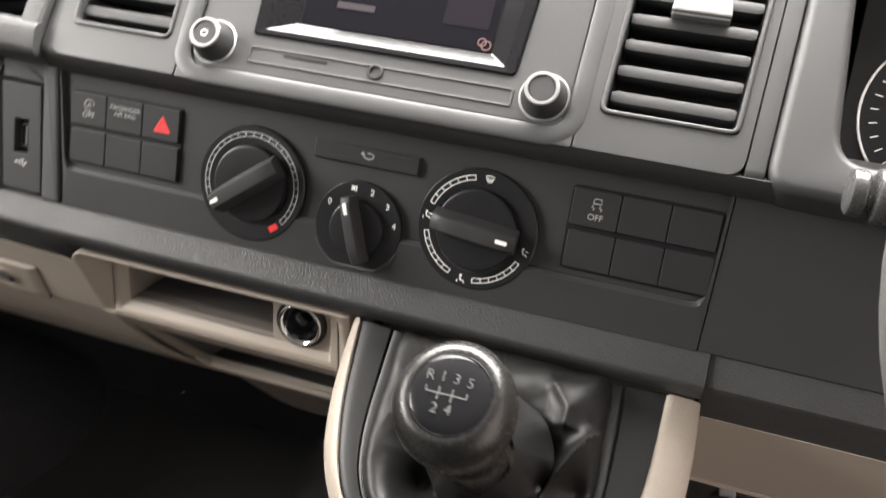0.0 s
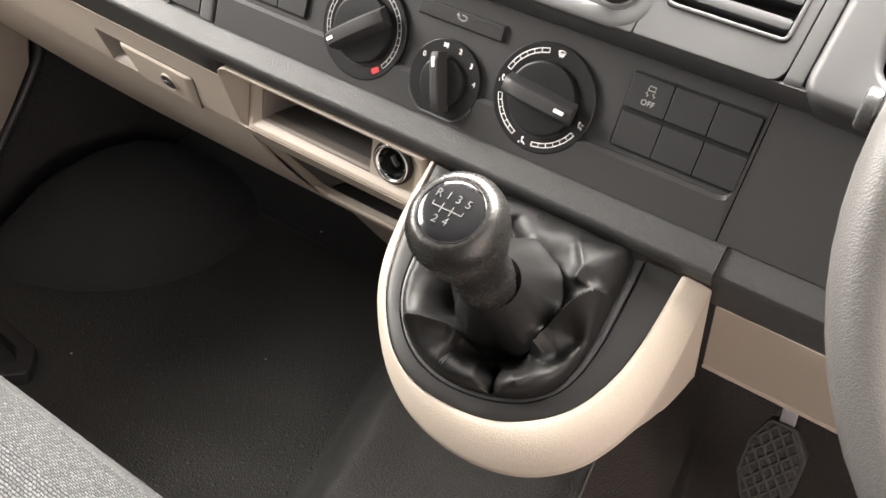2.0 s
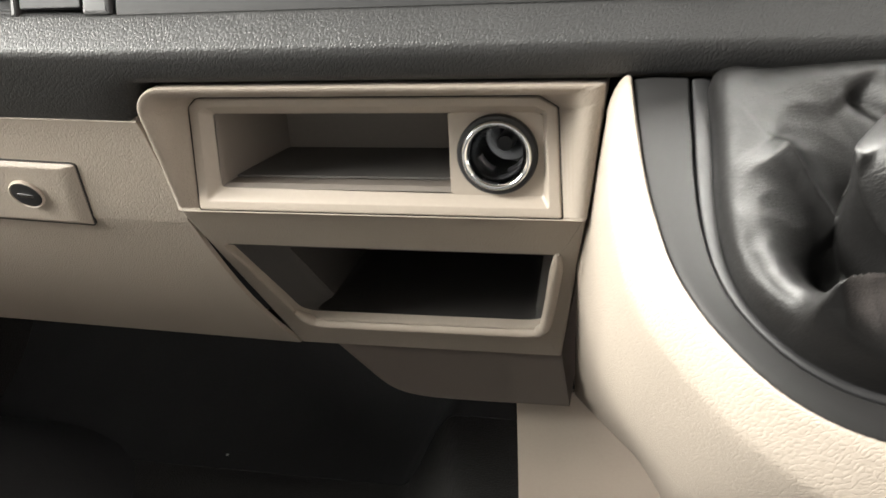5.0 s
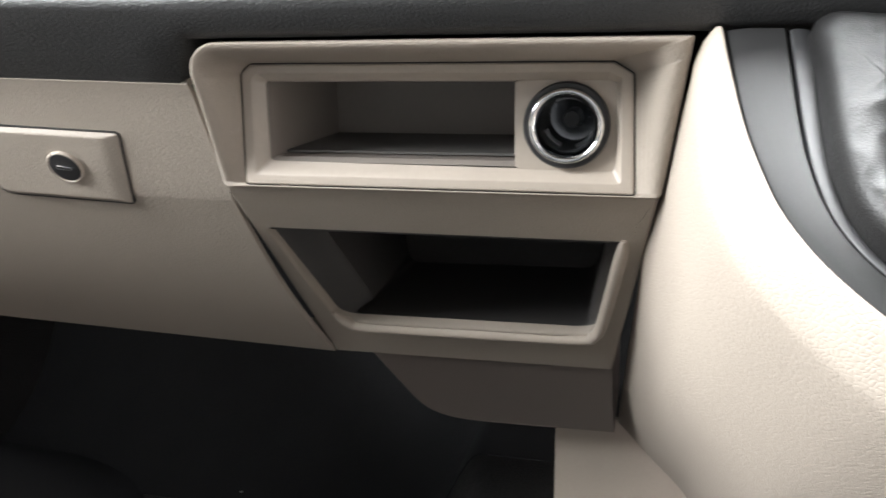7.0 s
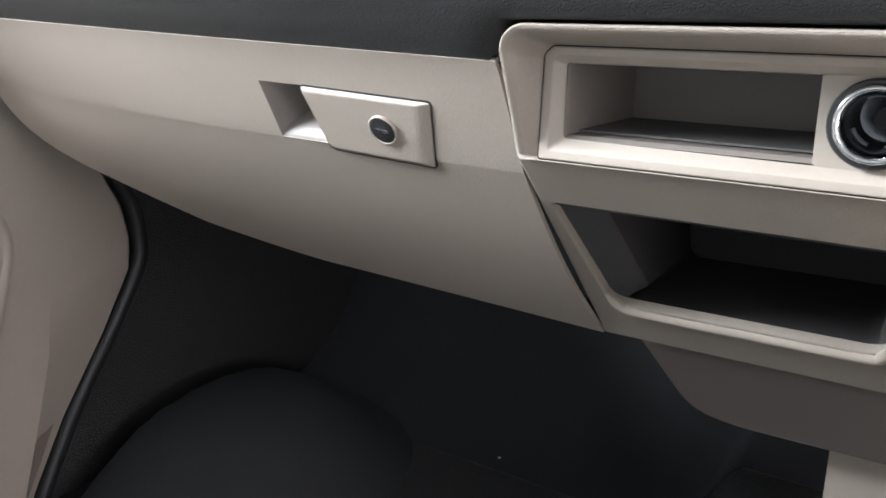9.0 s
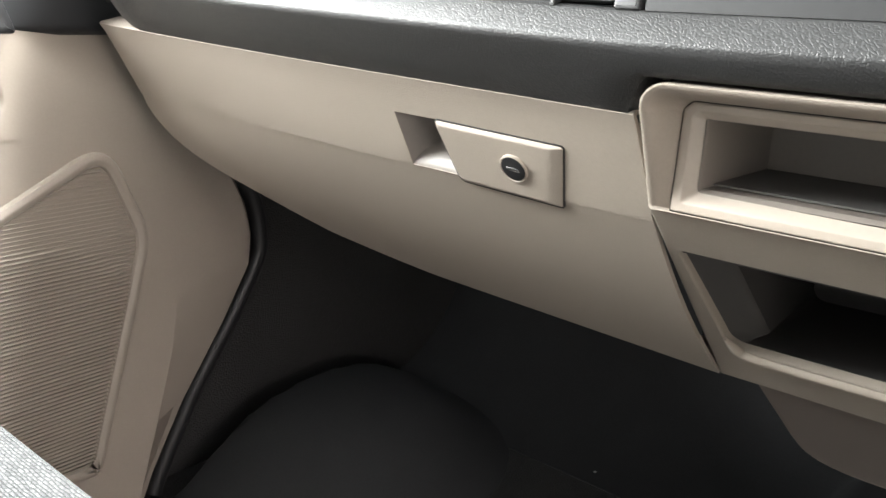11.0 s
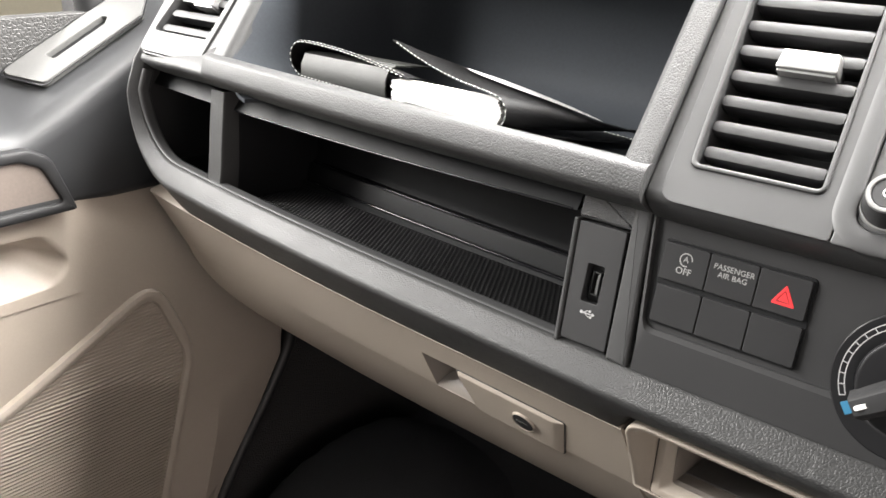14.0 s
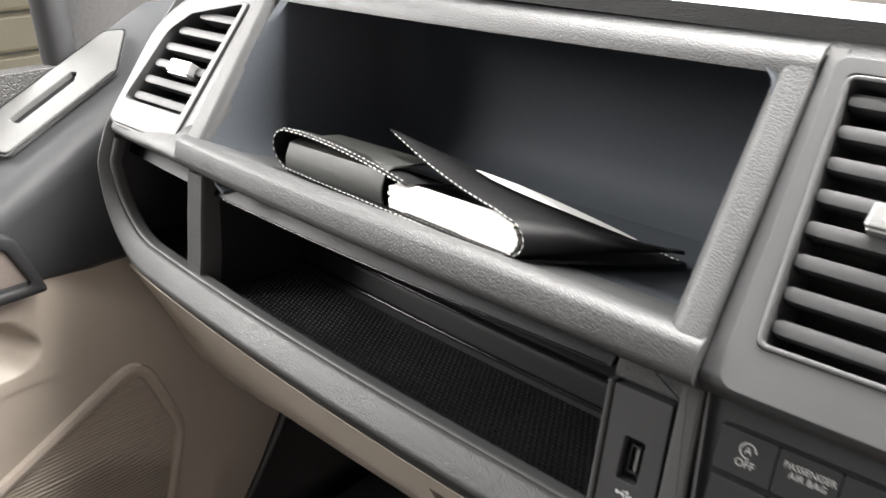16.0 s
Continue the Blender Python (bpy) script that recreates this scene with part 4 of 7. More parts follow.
    for txt, ang in (("0", 148), ("1", 99), ("2", 73), ("3", 42), ("4", 12)):
        a = radians(ang)
        lettering("numeral", txt, 0.0049, HM(0.0058 + 0.0222 * math.cos(a), 0.6002 + 0.0222 * math.sin(a) * 0.972, 0.0013), WHITE, d)
    bm = bmesh.new()
    for s in (0, 1, 2, 3):
        a = radians(45 + 90 * s)
        strip2d(bm, HM(0.0005, 0.6218, 0.0013), [(0, 0), (0.0017 * math.cos(a), 0.0017 * math.sin(a))], 0.0010, 0.0001 + s * 0.00002)
    part("fan_symbol", bm, WHITE, d)


def vent_unit(name, lo, hi, M, blades, warp, handle_at, handle_w, label, frame_pad=0.0026, depth=0.035, cut=None, plate=None):
    """An air vent: lo and hi are the opening's corners (x0, x1, s) at foot and top."""
    d = thing(name, label, "air vent", group="dashboard air vents")
    x0, x1, s0 = lo
    x2, x3, s1 = hi
    p = frame_pad
    outer = rpoly([(x0 - p, s0 - p), (x1 + p, s0 - p), (x3 + p, s1 + p), (x2 - p, s1 + p)], 0.006, 5)
    inner = rpoly([(x0, s0), (x1, s0), (x3, s1), (x2, s1)], 0.0028, 5)
    if cut:
        # the corner vent: its outer upper corner is cut off in a sweep, and its frame is a wide plate
        inner = rpoly([(x0, s0), (x1, s0), (x3, s1), cut[0], cut[1]], [0.003, 0.002, 0.002, 0.012, 0.020], 6)
        outer = rpoly(plate, [0.005, 0.004, 0.004, 0.014, 0.024], 6)
    bm = bmesh.new()
    collar(bm, M, outer, inner, -0.004, 0.0011, 0.0010, hin=-depth, warp=warp)
    part("frame", bm, FASCIA, d, "raised satin grey frame")
    bm = bmesh.new()
    big = offset(inner, -0.001)
    slab(bm, M, big, -depth - 0.003, -depth + 0.001, 0, warp)
    part("backing", bm, DIAL, d)
    for k in range(blades):
        f = (k + 0.6) / (blades + 0.1)
        s = s0 + (s1 - s0) * f
        xl, xr = x0 + (x2 - x0) * f + 0.0012, x1 + (x3 - x1) * f - 0.0012
        if cut:
            s = s0 + 0.006 + (cut[0][1] - s0 - 0.004) * k / (blades - 1)
            (cx1, cs1), (cx0, cs0) = cut
            xl = x0 + (cx0 - x0) * (s - s0) / (cs0 - s0) if s < cs0 else cx0 + (cx1 - cx0) * (s - cs0) / (cs1 - cs0)
            xl, xr = xl + 0.0035, x1 + (x3 - x1) * (s - s0) / (s1 - s0) - 0.0012
        bm = bmesh.new()
        n = 9
        rings = []
        for x in [xl, xl + 0.0008, xl + 0.002] + list(np.linspace(xl + 0.006, xr - 0.006, n)) + [xr - 0.002, xr - 0.0008, xr]:
            e = min(1.0, min(x - xl, xr - x) / 0.002)
            ww = 0.0042 * (0.78 + 0.22 * e)
            rings.append([(x, s + a, h) for a, h in ((-ww * 0.72, -0.0030), (0.0, -0.0026), (ww * 0.72, -0.0036), (ww * 0.92, -0.0062), (ww * 0.7, -0.018), (-ww * 0.7, -0.016), (-ww * 0.92, -0.0058))])
        vr = []
        for r in rings:
            vs = []
            for q in r:
                v = M @ Vector(q)
                vs.append(bm.verts.new(warp(v) if warp else v))
            vr.append(vs)
        skin(bm, vr, cap0=True, cap1=True)
        part("blade", bm, PANEL, d)
    hx, hs = handle_at
    bm = bmesh.new()
    hw = handle_w / 2
    slab(bm, M, rpoly([(hx - hw, hs - 0.0052), (hx + hw, hs - 0.0052), (hx + hw * 0.92, hs + 0.0052), (hx - hw * 0.92, hs + 0.0052)], 0.0014, 3), -0.012, 0.0035, 0.0012, warp)
    slab(bm, M, rpoly([(hx - hw * 0.96, hs - 0.0066), (hx + hw * 0.96, hs - 0.0066), (hx + hw * 0.9, hs - 0.0040), (hx - hw * 0.9, hs - 0.0040)], 0.0010, 3), -0.006, 0.0018, 0.0008, warp)
    h = part("slider", bm, SATINMETAL, d, "silver slider tab")
    bm = bmesh.new()
    Mm = M @ Matrix.Translation((hx, hs, 0.0036))
    strip2d(bm, Mm, [(-hw * 0.6, -0.001), (-hw * 0.2, -0.001), (-hw * 0.2, 0.0012), (-hw * 0.6, -0.001)], 0.0004, 0.0001)
    strip2d(bm, Mm, rect(hw * 0.1, hw * 0.6, -0.001, 0.0010, 0.0005, 2), 0.0004, 0.0001, True)
    if warp:
        for v in bm.verts:
            v.co = warp(v.co)
    part("mark", bm, GREYPRINT, h)
    return d


def upper_fascia():
    d = thing("centre_fascia", "dark grey moulded centre fascia around radio and vents", "fascia")
    # surrounds of the two vents
    def holed(o, i, nm, r):
        bm = bmesh.new()
        collar(bm, UPPER, rpoly(o, r, 5), rpoly(i, 0.004, 5), -0.012, 0.0, 0.0007, hin=-0.04)
        part(nm, bm, FASCIA, d, "satin grey surround")
    holed([(-0.1940, uz(0.6722)), (-0.1095, uz(0.6720)), (-0.1110, uz(0.793)), (-0.1972, uz(0.793))],
          [(-0.184, uz(0.6885)), (-0.1185, uz(0.6885)), (-0.1225, uz(0.787)), (-0.1905, uz(0.787))], "vent_surround", [0.010, 0.002, 0.002, 0.006])
    holed([(0.1208, uz(0.6720)), (0.2040, uz(0.6720)), (0.2097, uz(0.793)), (0.1221, uz(0.793))],
          [(0.1305, uz(0.6885)), (0.1985, uz(0.6885)), (0.2040, uz(0.787)), (0.1345, uz(0.787))], "vent_surround", [0.002, 0.010, 0.002, 0.002])
    # curved dish that carries the radio
    bm = bmesh.new()
    collar(bm, UPPER, rpoly([(-0.1090, uz(0.6716)), (0.1203, uz(0.6716)), (0.1216, uz(0.793)), (-0.1105, uz(0.793))], 0.002, 6),
           rpoly([(-0.1040, uz(0.6790)), (0.1155, uz(0.6790)), (0.1165, uz(0.7915)), (-0.1050, uz(0.7915))], 0.010, 6), -0.012, 0.0002, 0.0009, hin=-0.012)
    part("radio_surround", bm, FASCIA, d)
    rim = [(-0.1108, uz(0.7925)), (-0.1096, uz(0.730))] + [(-0.1085 + 0.014 * (1 - math.cos(t)), uz(0.6752) + 0.014 * (1 - math.sin(t))) for t in np.linspace(0, math.pi / 2, 8)]
    rim += [(0.005, uz(0.6752))] + [(0.1198 - 0.014 * (1 - math.sin(t)), uz(0.6752) + 0.014 * (1 - math.cos(t))) for t in np.linspace(0, math.pi / 2, 8)] + [(0.1208, uz(0.730)), (0.1218, uz(0.7925))]
    bm = bmesh.new()
    sec = [(0.0052 * math.cos(t), 0.0015 * math.sin(t)) for t in np.linspace(0, math.pi, 11)] + [(-0.0052, -0.004), (0.0052, -0.004)]
    sweep(bm, [UPPER @ Vector((x, y, -0.0006)) for x, y in rim], sec, up=UPPER.to_3x3() @ Vector((0, 0, 1)))
    part("dish_ridge", bm, FASCIA, d, "soft raised ridge round the radio", sharp=70)
    bm = bmesh.new()
    loft_x(bm, [(x, [(0.088, 0.792), (0.094, 0.797), (0.12, 0.8), (0.12, 0.78), (0.10, 0.78)]) for x in (-0.2025, 0.0, 0.2055)])
    part("fascia_header", bm, SOFT, d)
    bm = bmesh.new()
    slab(bm, UPPER, rect(-0.2015, 0.2045, uz(0.6735), uz(0.792), 0.002, 2), -0.06, -0.045, 0.001)
    part("fascia_back", bm, DIAL, d)


def radio():
    d = thing("car_radio", "dark grey car radio with colour screen and two knobs", "radio")
    bm = bmesh.new()
    edge = rpoly([(-0.0690, uz(0.6985)), (0.0835, uz(0.6985)), (0.0900, uz(0.7890)), (-0.0755, uz(0.7890))], 0.003, 6)
    collar(bm, UPPER, rpoly([(-0.1032, uz(0.6797)), (0.1147, uz(0.6797)), (0.1157, uz(0.7908)), (-0.1042, uz(0.7908))], 0.009, 6), offset(edge, 0.0002), -0.012, -0.0018, 0.0010, hin=-0.0060)
    part("body", bm, FASCIA, d)
    # screen bezel and glass
    bm = bmesh.new()
    bo = rpoly([(-0.0690, uz(0.6985)), (0.0835, uz(0.6985)), (0.0900, uz(0.7890)), (-0.0755, uz(0.7890))], 0.003, 4)
    b1 = rpoly([(-0.0625, uz(0.7015)), (0.0770, uz(0.7015)), (0.0830, uz(0.7865)), (-0.0690, uz(0.7865))], 0.001, 4)
    b2 = rpoly([(-0.0470, uz(0.7080)), (0.0672, uz(0.7080)), (0.0690, uz(0.7810)), (-0.0490, uz(0.7810))], 0.001, 4)
    rings = [put_ring(bm, UPPER, bo, -0.004), put_ring(bm, UPPER, bo, -0.0012), put_ring(bm, UPPER, offset(bo, 0.0008), -0.0006), put_ring(bm, UPPER, b1, -0.0010), put_ring(bm, UPPER, b2, -0.0062)]
    skin(bm, rings)
    part("screen_bezel", bm, GLOSS, d, "glossy black chamfered surround", sharp=12)
    bm = bmesh.new()
    slab(bm, UPPER, rpoly([(-0.0625, uz(0.7025)), (0.0765, uz(0.7025)), (0.0780, uz(0.7845)), (-0.0645, uz(0.7845))], 0.003, 4), -0.009, -0.0064, 0)
    s = part("screen", bm, GLOSS, d, "glossy black glass screen")
    bm = bmesh.new()
    slab(bm, UPPER, rect(-0.0450, 0.0660, uz(0.7085), uz(0.779), 0.001, 2), -0.0066, -0.0060, 0)
    part("display", bm, glow("dim_display", (0.016, 0.014, 0.018), 1.0), s, "dim menu display")
    bm = bmesh.new()
    slab(bm, UPPER, rect(0.036, 0.062, uz(0.7185), uz(0.745), 0.001, 2), -0.0062, -0.0057, 0)
    part("menu_tile", bm, glow("dim_tile", (0.045, 0.036, 0.045), 1.0), s)
    bm = bmesh.new()
    bars(bm, UPPER @ Matrix.Translation((0, 0, -0.0057)), [(-0.0265, -0.004, uz(0.7185), uz(0.7215))])
    part("menu_caption", bm, glow("caption", (0.20, 0.17, 0.18), 1.0), s)
    bm = bmesh.new()
    for cx, rr_ in ((0.0605, 0.0022), (0.0630, 0.0026)):
        strip2d(bm, UPPER @ Matrix.Translation((0, 0, -0.0056)), circle(cx, uz(0.7118) - (0.0008 if cx > 0.062 else -0.0008), rr_, 14), 0.0008, 0.0001, True)
    part("menu_symbol", bm, glow("menu_symbol", (0.55, 0.32, 0.30), 1.0), s)
    # lower bar with card slot and jack
    bm = bmesh.new()
    collar(bm, UPPER, rect(-0.0685, 0.0850, uz(0.6848), uz(0.6930), 0.0015, 3), rect(-0.0670, 0.0835, uz(0.6858), uz(0.6920), 0.001, 3), -0.004, -0.0012, 0.0005, hin=-0.0035)
    part("bar", bm, FASCIA, d)
    bm = bmesh.new()
    slab(bm, UPPER, rect(-0.0472, -0.0204, uz(0.6895), uz(0.6912), 0.0005, 2), -0.004, -0.0016, 0.0002)
    part("card_slot", bm, MATRIB, d)
    bm = bmesh.new()
    M = UPPER @ Matrix.Translation((0.0078, uz(0.6900), 0))
    turned(bm, M, [(0.0046, -0.004), (0.0046, -0.0014), (0.0041, -0.0008), (0.0030, -0.0008), (0.0026, -0.0030), (0.0005, -0.0030)], n=32)
    part("jack", bm, SATIN, d)
    for cx, cz in ((-0.0912, 0.6915), (0.1010, 0.6915)):
        M = UPPER @ Matrix.Translation((cx, uz(cz), 0))
        bm = bmesh.new()
        turned(bm, M, [(0.0135, -0.004), (0.0135, -0.0018), (0.0128, -0.0010), (0.0122, -0.0010), (0.0118, -0.002), (0.001, -0.002)], n=48)
        part("knob_ring", bm, SATINMETAL, d, "thin silver ring")
        bm = bmesh.new()
        turned(bm, M, [(0.0118, -0.002), (0.0114, 0.002), (0.0098, 0.0085), (0.0090, 0.0100), (0.0084, 0.0104), (0.0020, 0.0104)], n=48)
        k = part("knob", bm, PANEL, d)
        bm = bmesh.new()
        turned(bm, M, [(0.0090, 0.0095), (0.0090, 0.0107), (0.0086, 0.0112), (0.0072, 0.0112), (0.0068, 0.0105), (0.0068, 0.0095)], n=48)
        part("knob_trim", bm, SATINMETAL, k, "bright chrome ring")
        bm = bmesh.new()
        turned(bm, M, [(0.0068, 0.0098), (0.0064, 0.0106), (0.001, 0.0106)], n=40)
        part("knob_face", bm, PANEL, k)
        if cx < 0:
            bm = bmesh.new()
            Mk = M @ Matrix.Translation((0, 0, 0.0108))
            strip2d(bm, Mk, [(0.0019 * math.cos(a), 0.0019 * math.sin(a)) for a in np.linspace(radians(120), radians(420), 16)], 0.0005, 0.0001)
            strip2d(bm, Mk, [(0, 0.0004), (0, 0.0024)], 0.0005, 0.00012)
            part("power_symbol", bm, WHITE, k)


dashboard()
usb_panel()
heater_panel()
upper_fascia()
radio()
vent_unit("air_vent", (-0.1820, -0.1205, uz(0.6905)), (-0.1885, -0.1250, uz(0.7845)), UPPER, 8, None, (-0.1475, uz(0.7400)), 0.030, "dark grey slatted air vent with a silver slider")
vent_unit("air_vent", (0.1325, 0.1962, uz(0.6905)), (0.1365, 0.2020, uz(0.7845)), UPPER, 8, None, (0.1690, uz(0.7400)), 0.030, "dark grey slatted air vent with a silver slider")


# ---- below the beam ----
def glovebox():
    d = thing("glovebox", "beige moulded glovebox with recessed latch and lock", "glovebox")
    bm = bmesh.new()
    rows = []
    fr = [0.14, 0.28, 0.42, 0.6, 0.8, 1.0]
    xs = [-0.2028, -0.206, -0.23, -0.26, -0.285, -0.314, -0.335, -0.355, -0.372] + list(np.linspace(-0.385, -0.655, 22)) + list(np.linspace(-0.665, -0.732, 7)) + [-0.735]
    for x in xs:
        t = (-0.2035 - x) / 0.53
        yb, zb = (0.160 - 0.012 * min(t / 0.43, 1) - 0.060 * max(0, (t - 0.43) / 0.57) ** 1.3), (0.3435 + 0.012 * min(t / 0.43, 1) + 0.062 * max(0, (t - 0.43) / 0.57) ** 1.3)
        top, mid = lid_ends(x)
        bot = Vector((yb, zb))
        row = [(x, top.x + 0.02, top.y + 0.004), (x, top.x + 0.002, top.y), (x, top.x, top.y - 0.002)]
        for f in fr:
            q = top.lerp(mid, f)
            row.append((x, q.x, q.y))
        row.append((x, mid.x + 0.0014, mid.y - 0.0012))
        for k in range(1, 9):
            q = mid.lerp(bot, k / 8)
            sag = 0.004 * math.sin(math.pi * k / 8)
            row.append((x, q.x - sag, q.y - sag))
        row += [(x, bot.x + 0.004, bot.y + 0.001), (x, bot.x + 0.02, bot.y + 0.012)]
        # towards the door the lid ends in a slanting edge
        if x < -0.55:
            g = (-0.55 - x) / 0.185
            for k, p in enumerate(row):
                v = max(0.0, min(1.0, (k - 9) / 8))
                end = -0.743 + 0.0096 * min(1.0, max(0.0, (k - 2) / 6)) + 0.0804 * v ** 1.35
                row[k] = (-0.55 + g * (end + 0.55), p[1] + (0.006 if x == xs[-1] else 0.0), p[2])
        rows.append(row)
    # leave the latch recess open
    vs = [[bm.verts.new(p) for p in row] for row in rows]
    for i in range(len(vs) - 1):
        for j in range(len(vs[0]) - 1):
            xm = (rows[i][j][0] + rows[i + 1][j][0]) / 2
            if -0.372 < xm < -0.314 and 5 <= j <= 7:
                continue
            bm.faces.new((vs[i][j], vs[i + 1][j], vs[i + 1][j + 1], vs[i][j + 1]))
    solid(bm, 0.003)
    part("lid", bm, BEIGE, d)
    return d


def lid_ends(x):
    """Top edge and crease of the glovebox lid at x, as (y, z)."""
    b, r = bend(x), rise(x)
    return Vector((0.0085 + b, 0.5285 + r)), Vector((0.0405 + b * 0.9, 0.4690 + r * 0.8))


UP = plane((0, 0.0085, 0.5285), (0, -0.032, 0.0595))


def gs(z):
    return (z - 0.5285) * 1.1354


def bent_rise_soft(v):
    return Vector((v.x, v.y + bend(v.x), v.z + rise(v.x) * 0.9))


def latch(d):
    # recess behind the latch: walls slant inwards, its shade put into a darker colour
    def at(x, f, deep):
        top, mid = lid_ends(x)
        q = top.lerp(mid, f)
        return Vector((x, q.x + deep * 0.88, q.y + deep * 0.47))
    bm = bmesh.new()
    rings = []
    for dl, dr, du, dd, deep in ((0, 0, 0, 0, 0.0003), (0.0012, 0, 0.01, 0.035, 0.0016), (0.006, 0, 0.03, 0.10, 0.008), (0.016, 0, 0.05, 0.14, 0.022), (0.022, 0, 0.08, 0.20, 0.033)):
        x0, x1, f0, f1 = -0.372 + dl, -0.314 - dr, 0.42 + du, 1.0 - dd
        rings.append([bm.verts.new(at(x, f, deep)) for x, f in ((x0, f0), (x0, (f0 + f1) / 2), (x0, f1), ((x0 + x1) / 2, f1), (x1, f1), (x1, (f0 + f1) / 2), (x1, f0), ((x0 + x1) / 2, f0))])
    skin(bm, rings, cap1=True)
    solid(bm, 0.0015, Vector((-0.34, -0.1, 0.52)))
    part("latch_recess", bm, TRAYSHADE, d, sharp=50)
    out = rpoly([(-0.3330, gs(0.4655)), (-0.2590, gs(0.4640)), (-0.2490, gs(0.5020)), (-0.3390, gs(0.5035))], [0.006, 0.0015, 0.002, 0.003], 5)
    inn = rpoly([(-0.3300, gs(0.4692)), (-0.2690, gs(0.4680)), (-0.2590, gs(0.5000)), (-0.3360, gs(0.5012))], [0.006, 0.002, 0.002, 0.003], 5)
    bm = bmesh.new()
    slab(bm, UP, offset(out, -0.0008), -0.002, 0.0005, 0, bent_rise_soft)
    part("latch_gap", bm, SATIN, d)
    bm = bmesh.new()
    mid = [(a[0] * 0.45 + b[0] * 0.55, a[1] * 0.45 + b[1] * 0.55) for a, b in zip(out, inn)]
    rings = [put_ring(bm, UP, out, h, bent_rise_soft) for h in (-0.004, 0.0004)]
    rings += [put_ring(bm, UP, offset(out, 0.0006), 0.0010, bent_rise_soft), put_ring(bm, UP, mid, 0.0022, bent_rise_soft), put_ring(bm, UP, inn, 0.0030, bent_rise_soft)]
    skin(bm, rings, cap0=True, cap1=True)
    h = part("latch", bm, BEIGE, d, "smooth beige latch plate", sharp=50)
    M = UP @ Matrix.Translation((-0.2845, gs(0.4845) + 0.0026, 0.0030))
    bm = bmesh.new()
    turned(bm, M, [(0.0092, -0.003), (0.0092, 0.0002), (0.0086, 0.0007), (0.0082, 0.0002), (0.0082, -0.001), (0.001, -0.001)], n=32)
    part("lock_ring", bm, BEIGE2, h)
    bm = bmesh.new()
    turned(bm, M, [(0.0080, -0.002), (0.0080, 0.0003), (0.0074, 0.0007), (0.001, 0.0007)], n=32)
    part("lock", bm, SATIN, h, "black lock barrel")
    bm = bmesh.new()
    slab(bm, M @ Matrix.Rotation(radians(-8), 4, "Z"), rect(-0.0042, 0.0042, -0.0011, 0.0011, 0.0004, 2), 0.0003, 0.0011, 0.0002)
    part("keyway", bm, CHROME, h, "bright key slot")


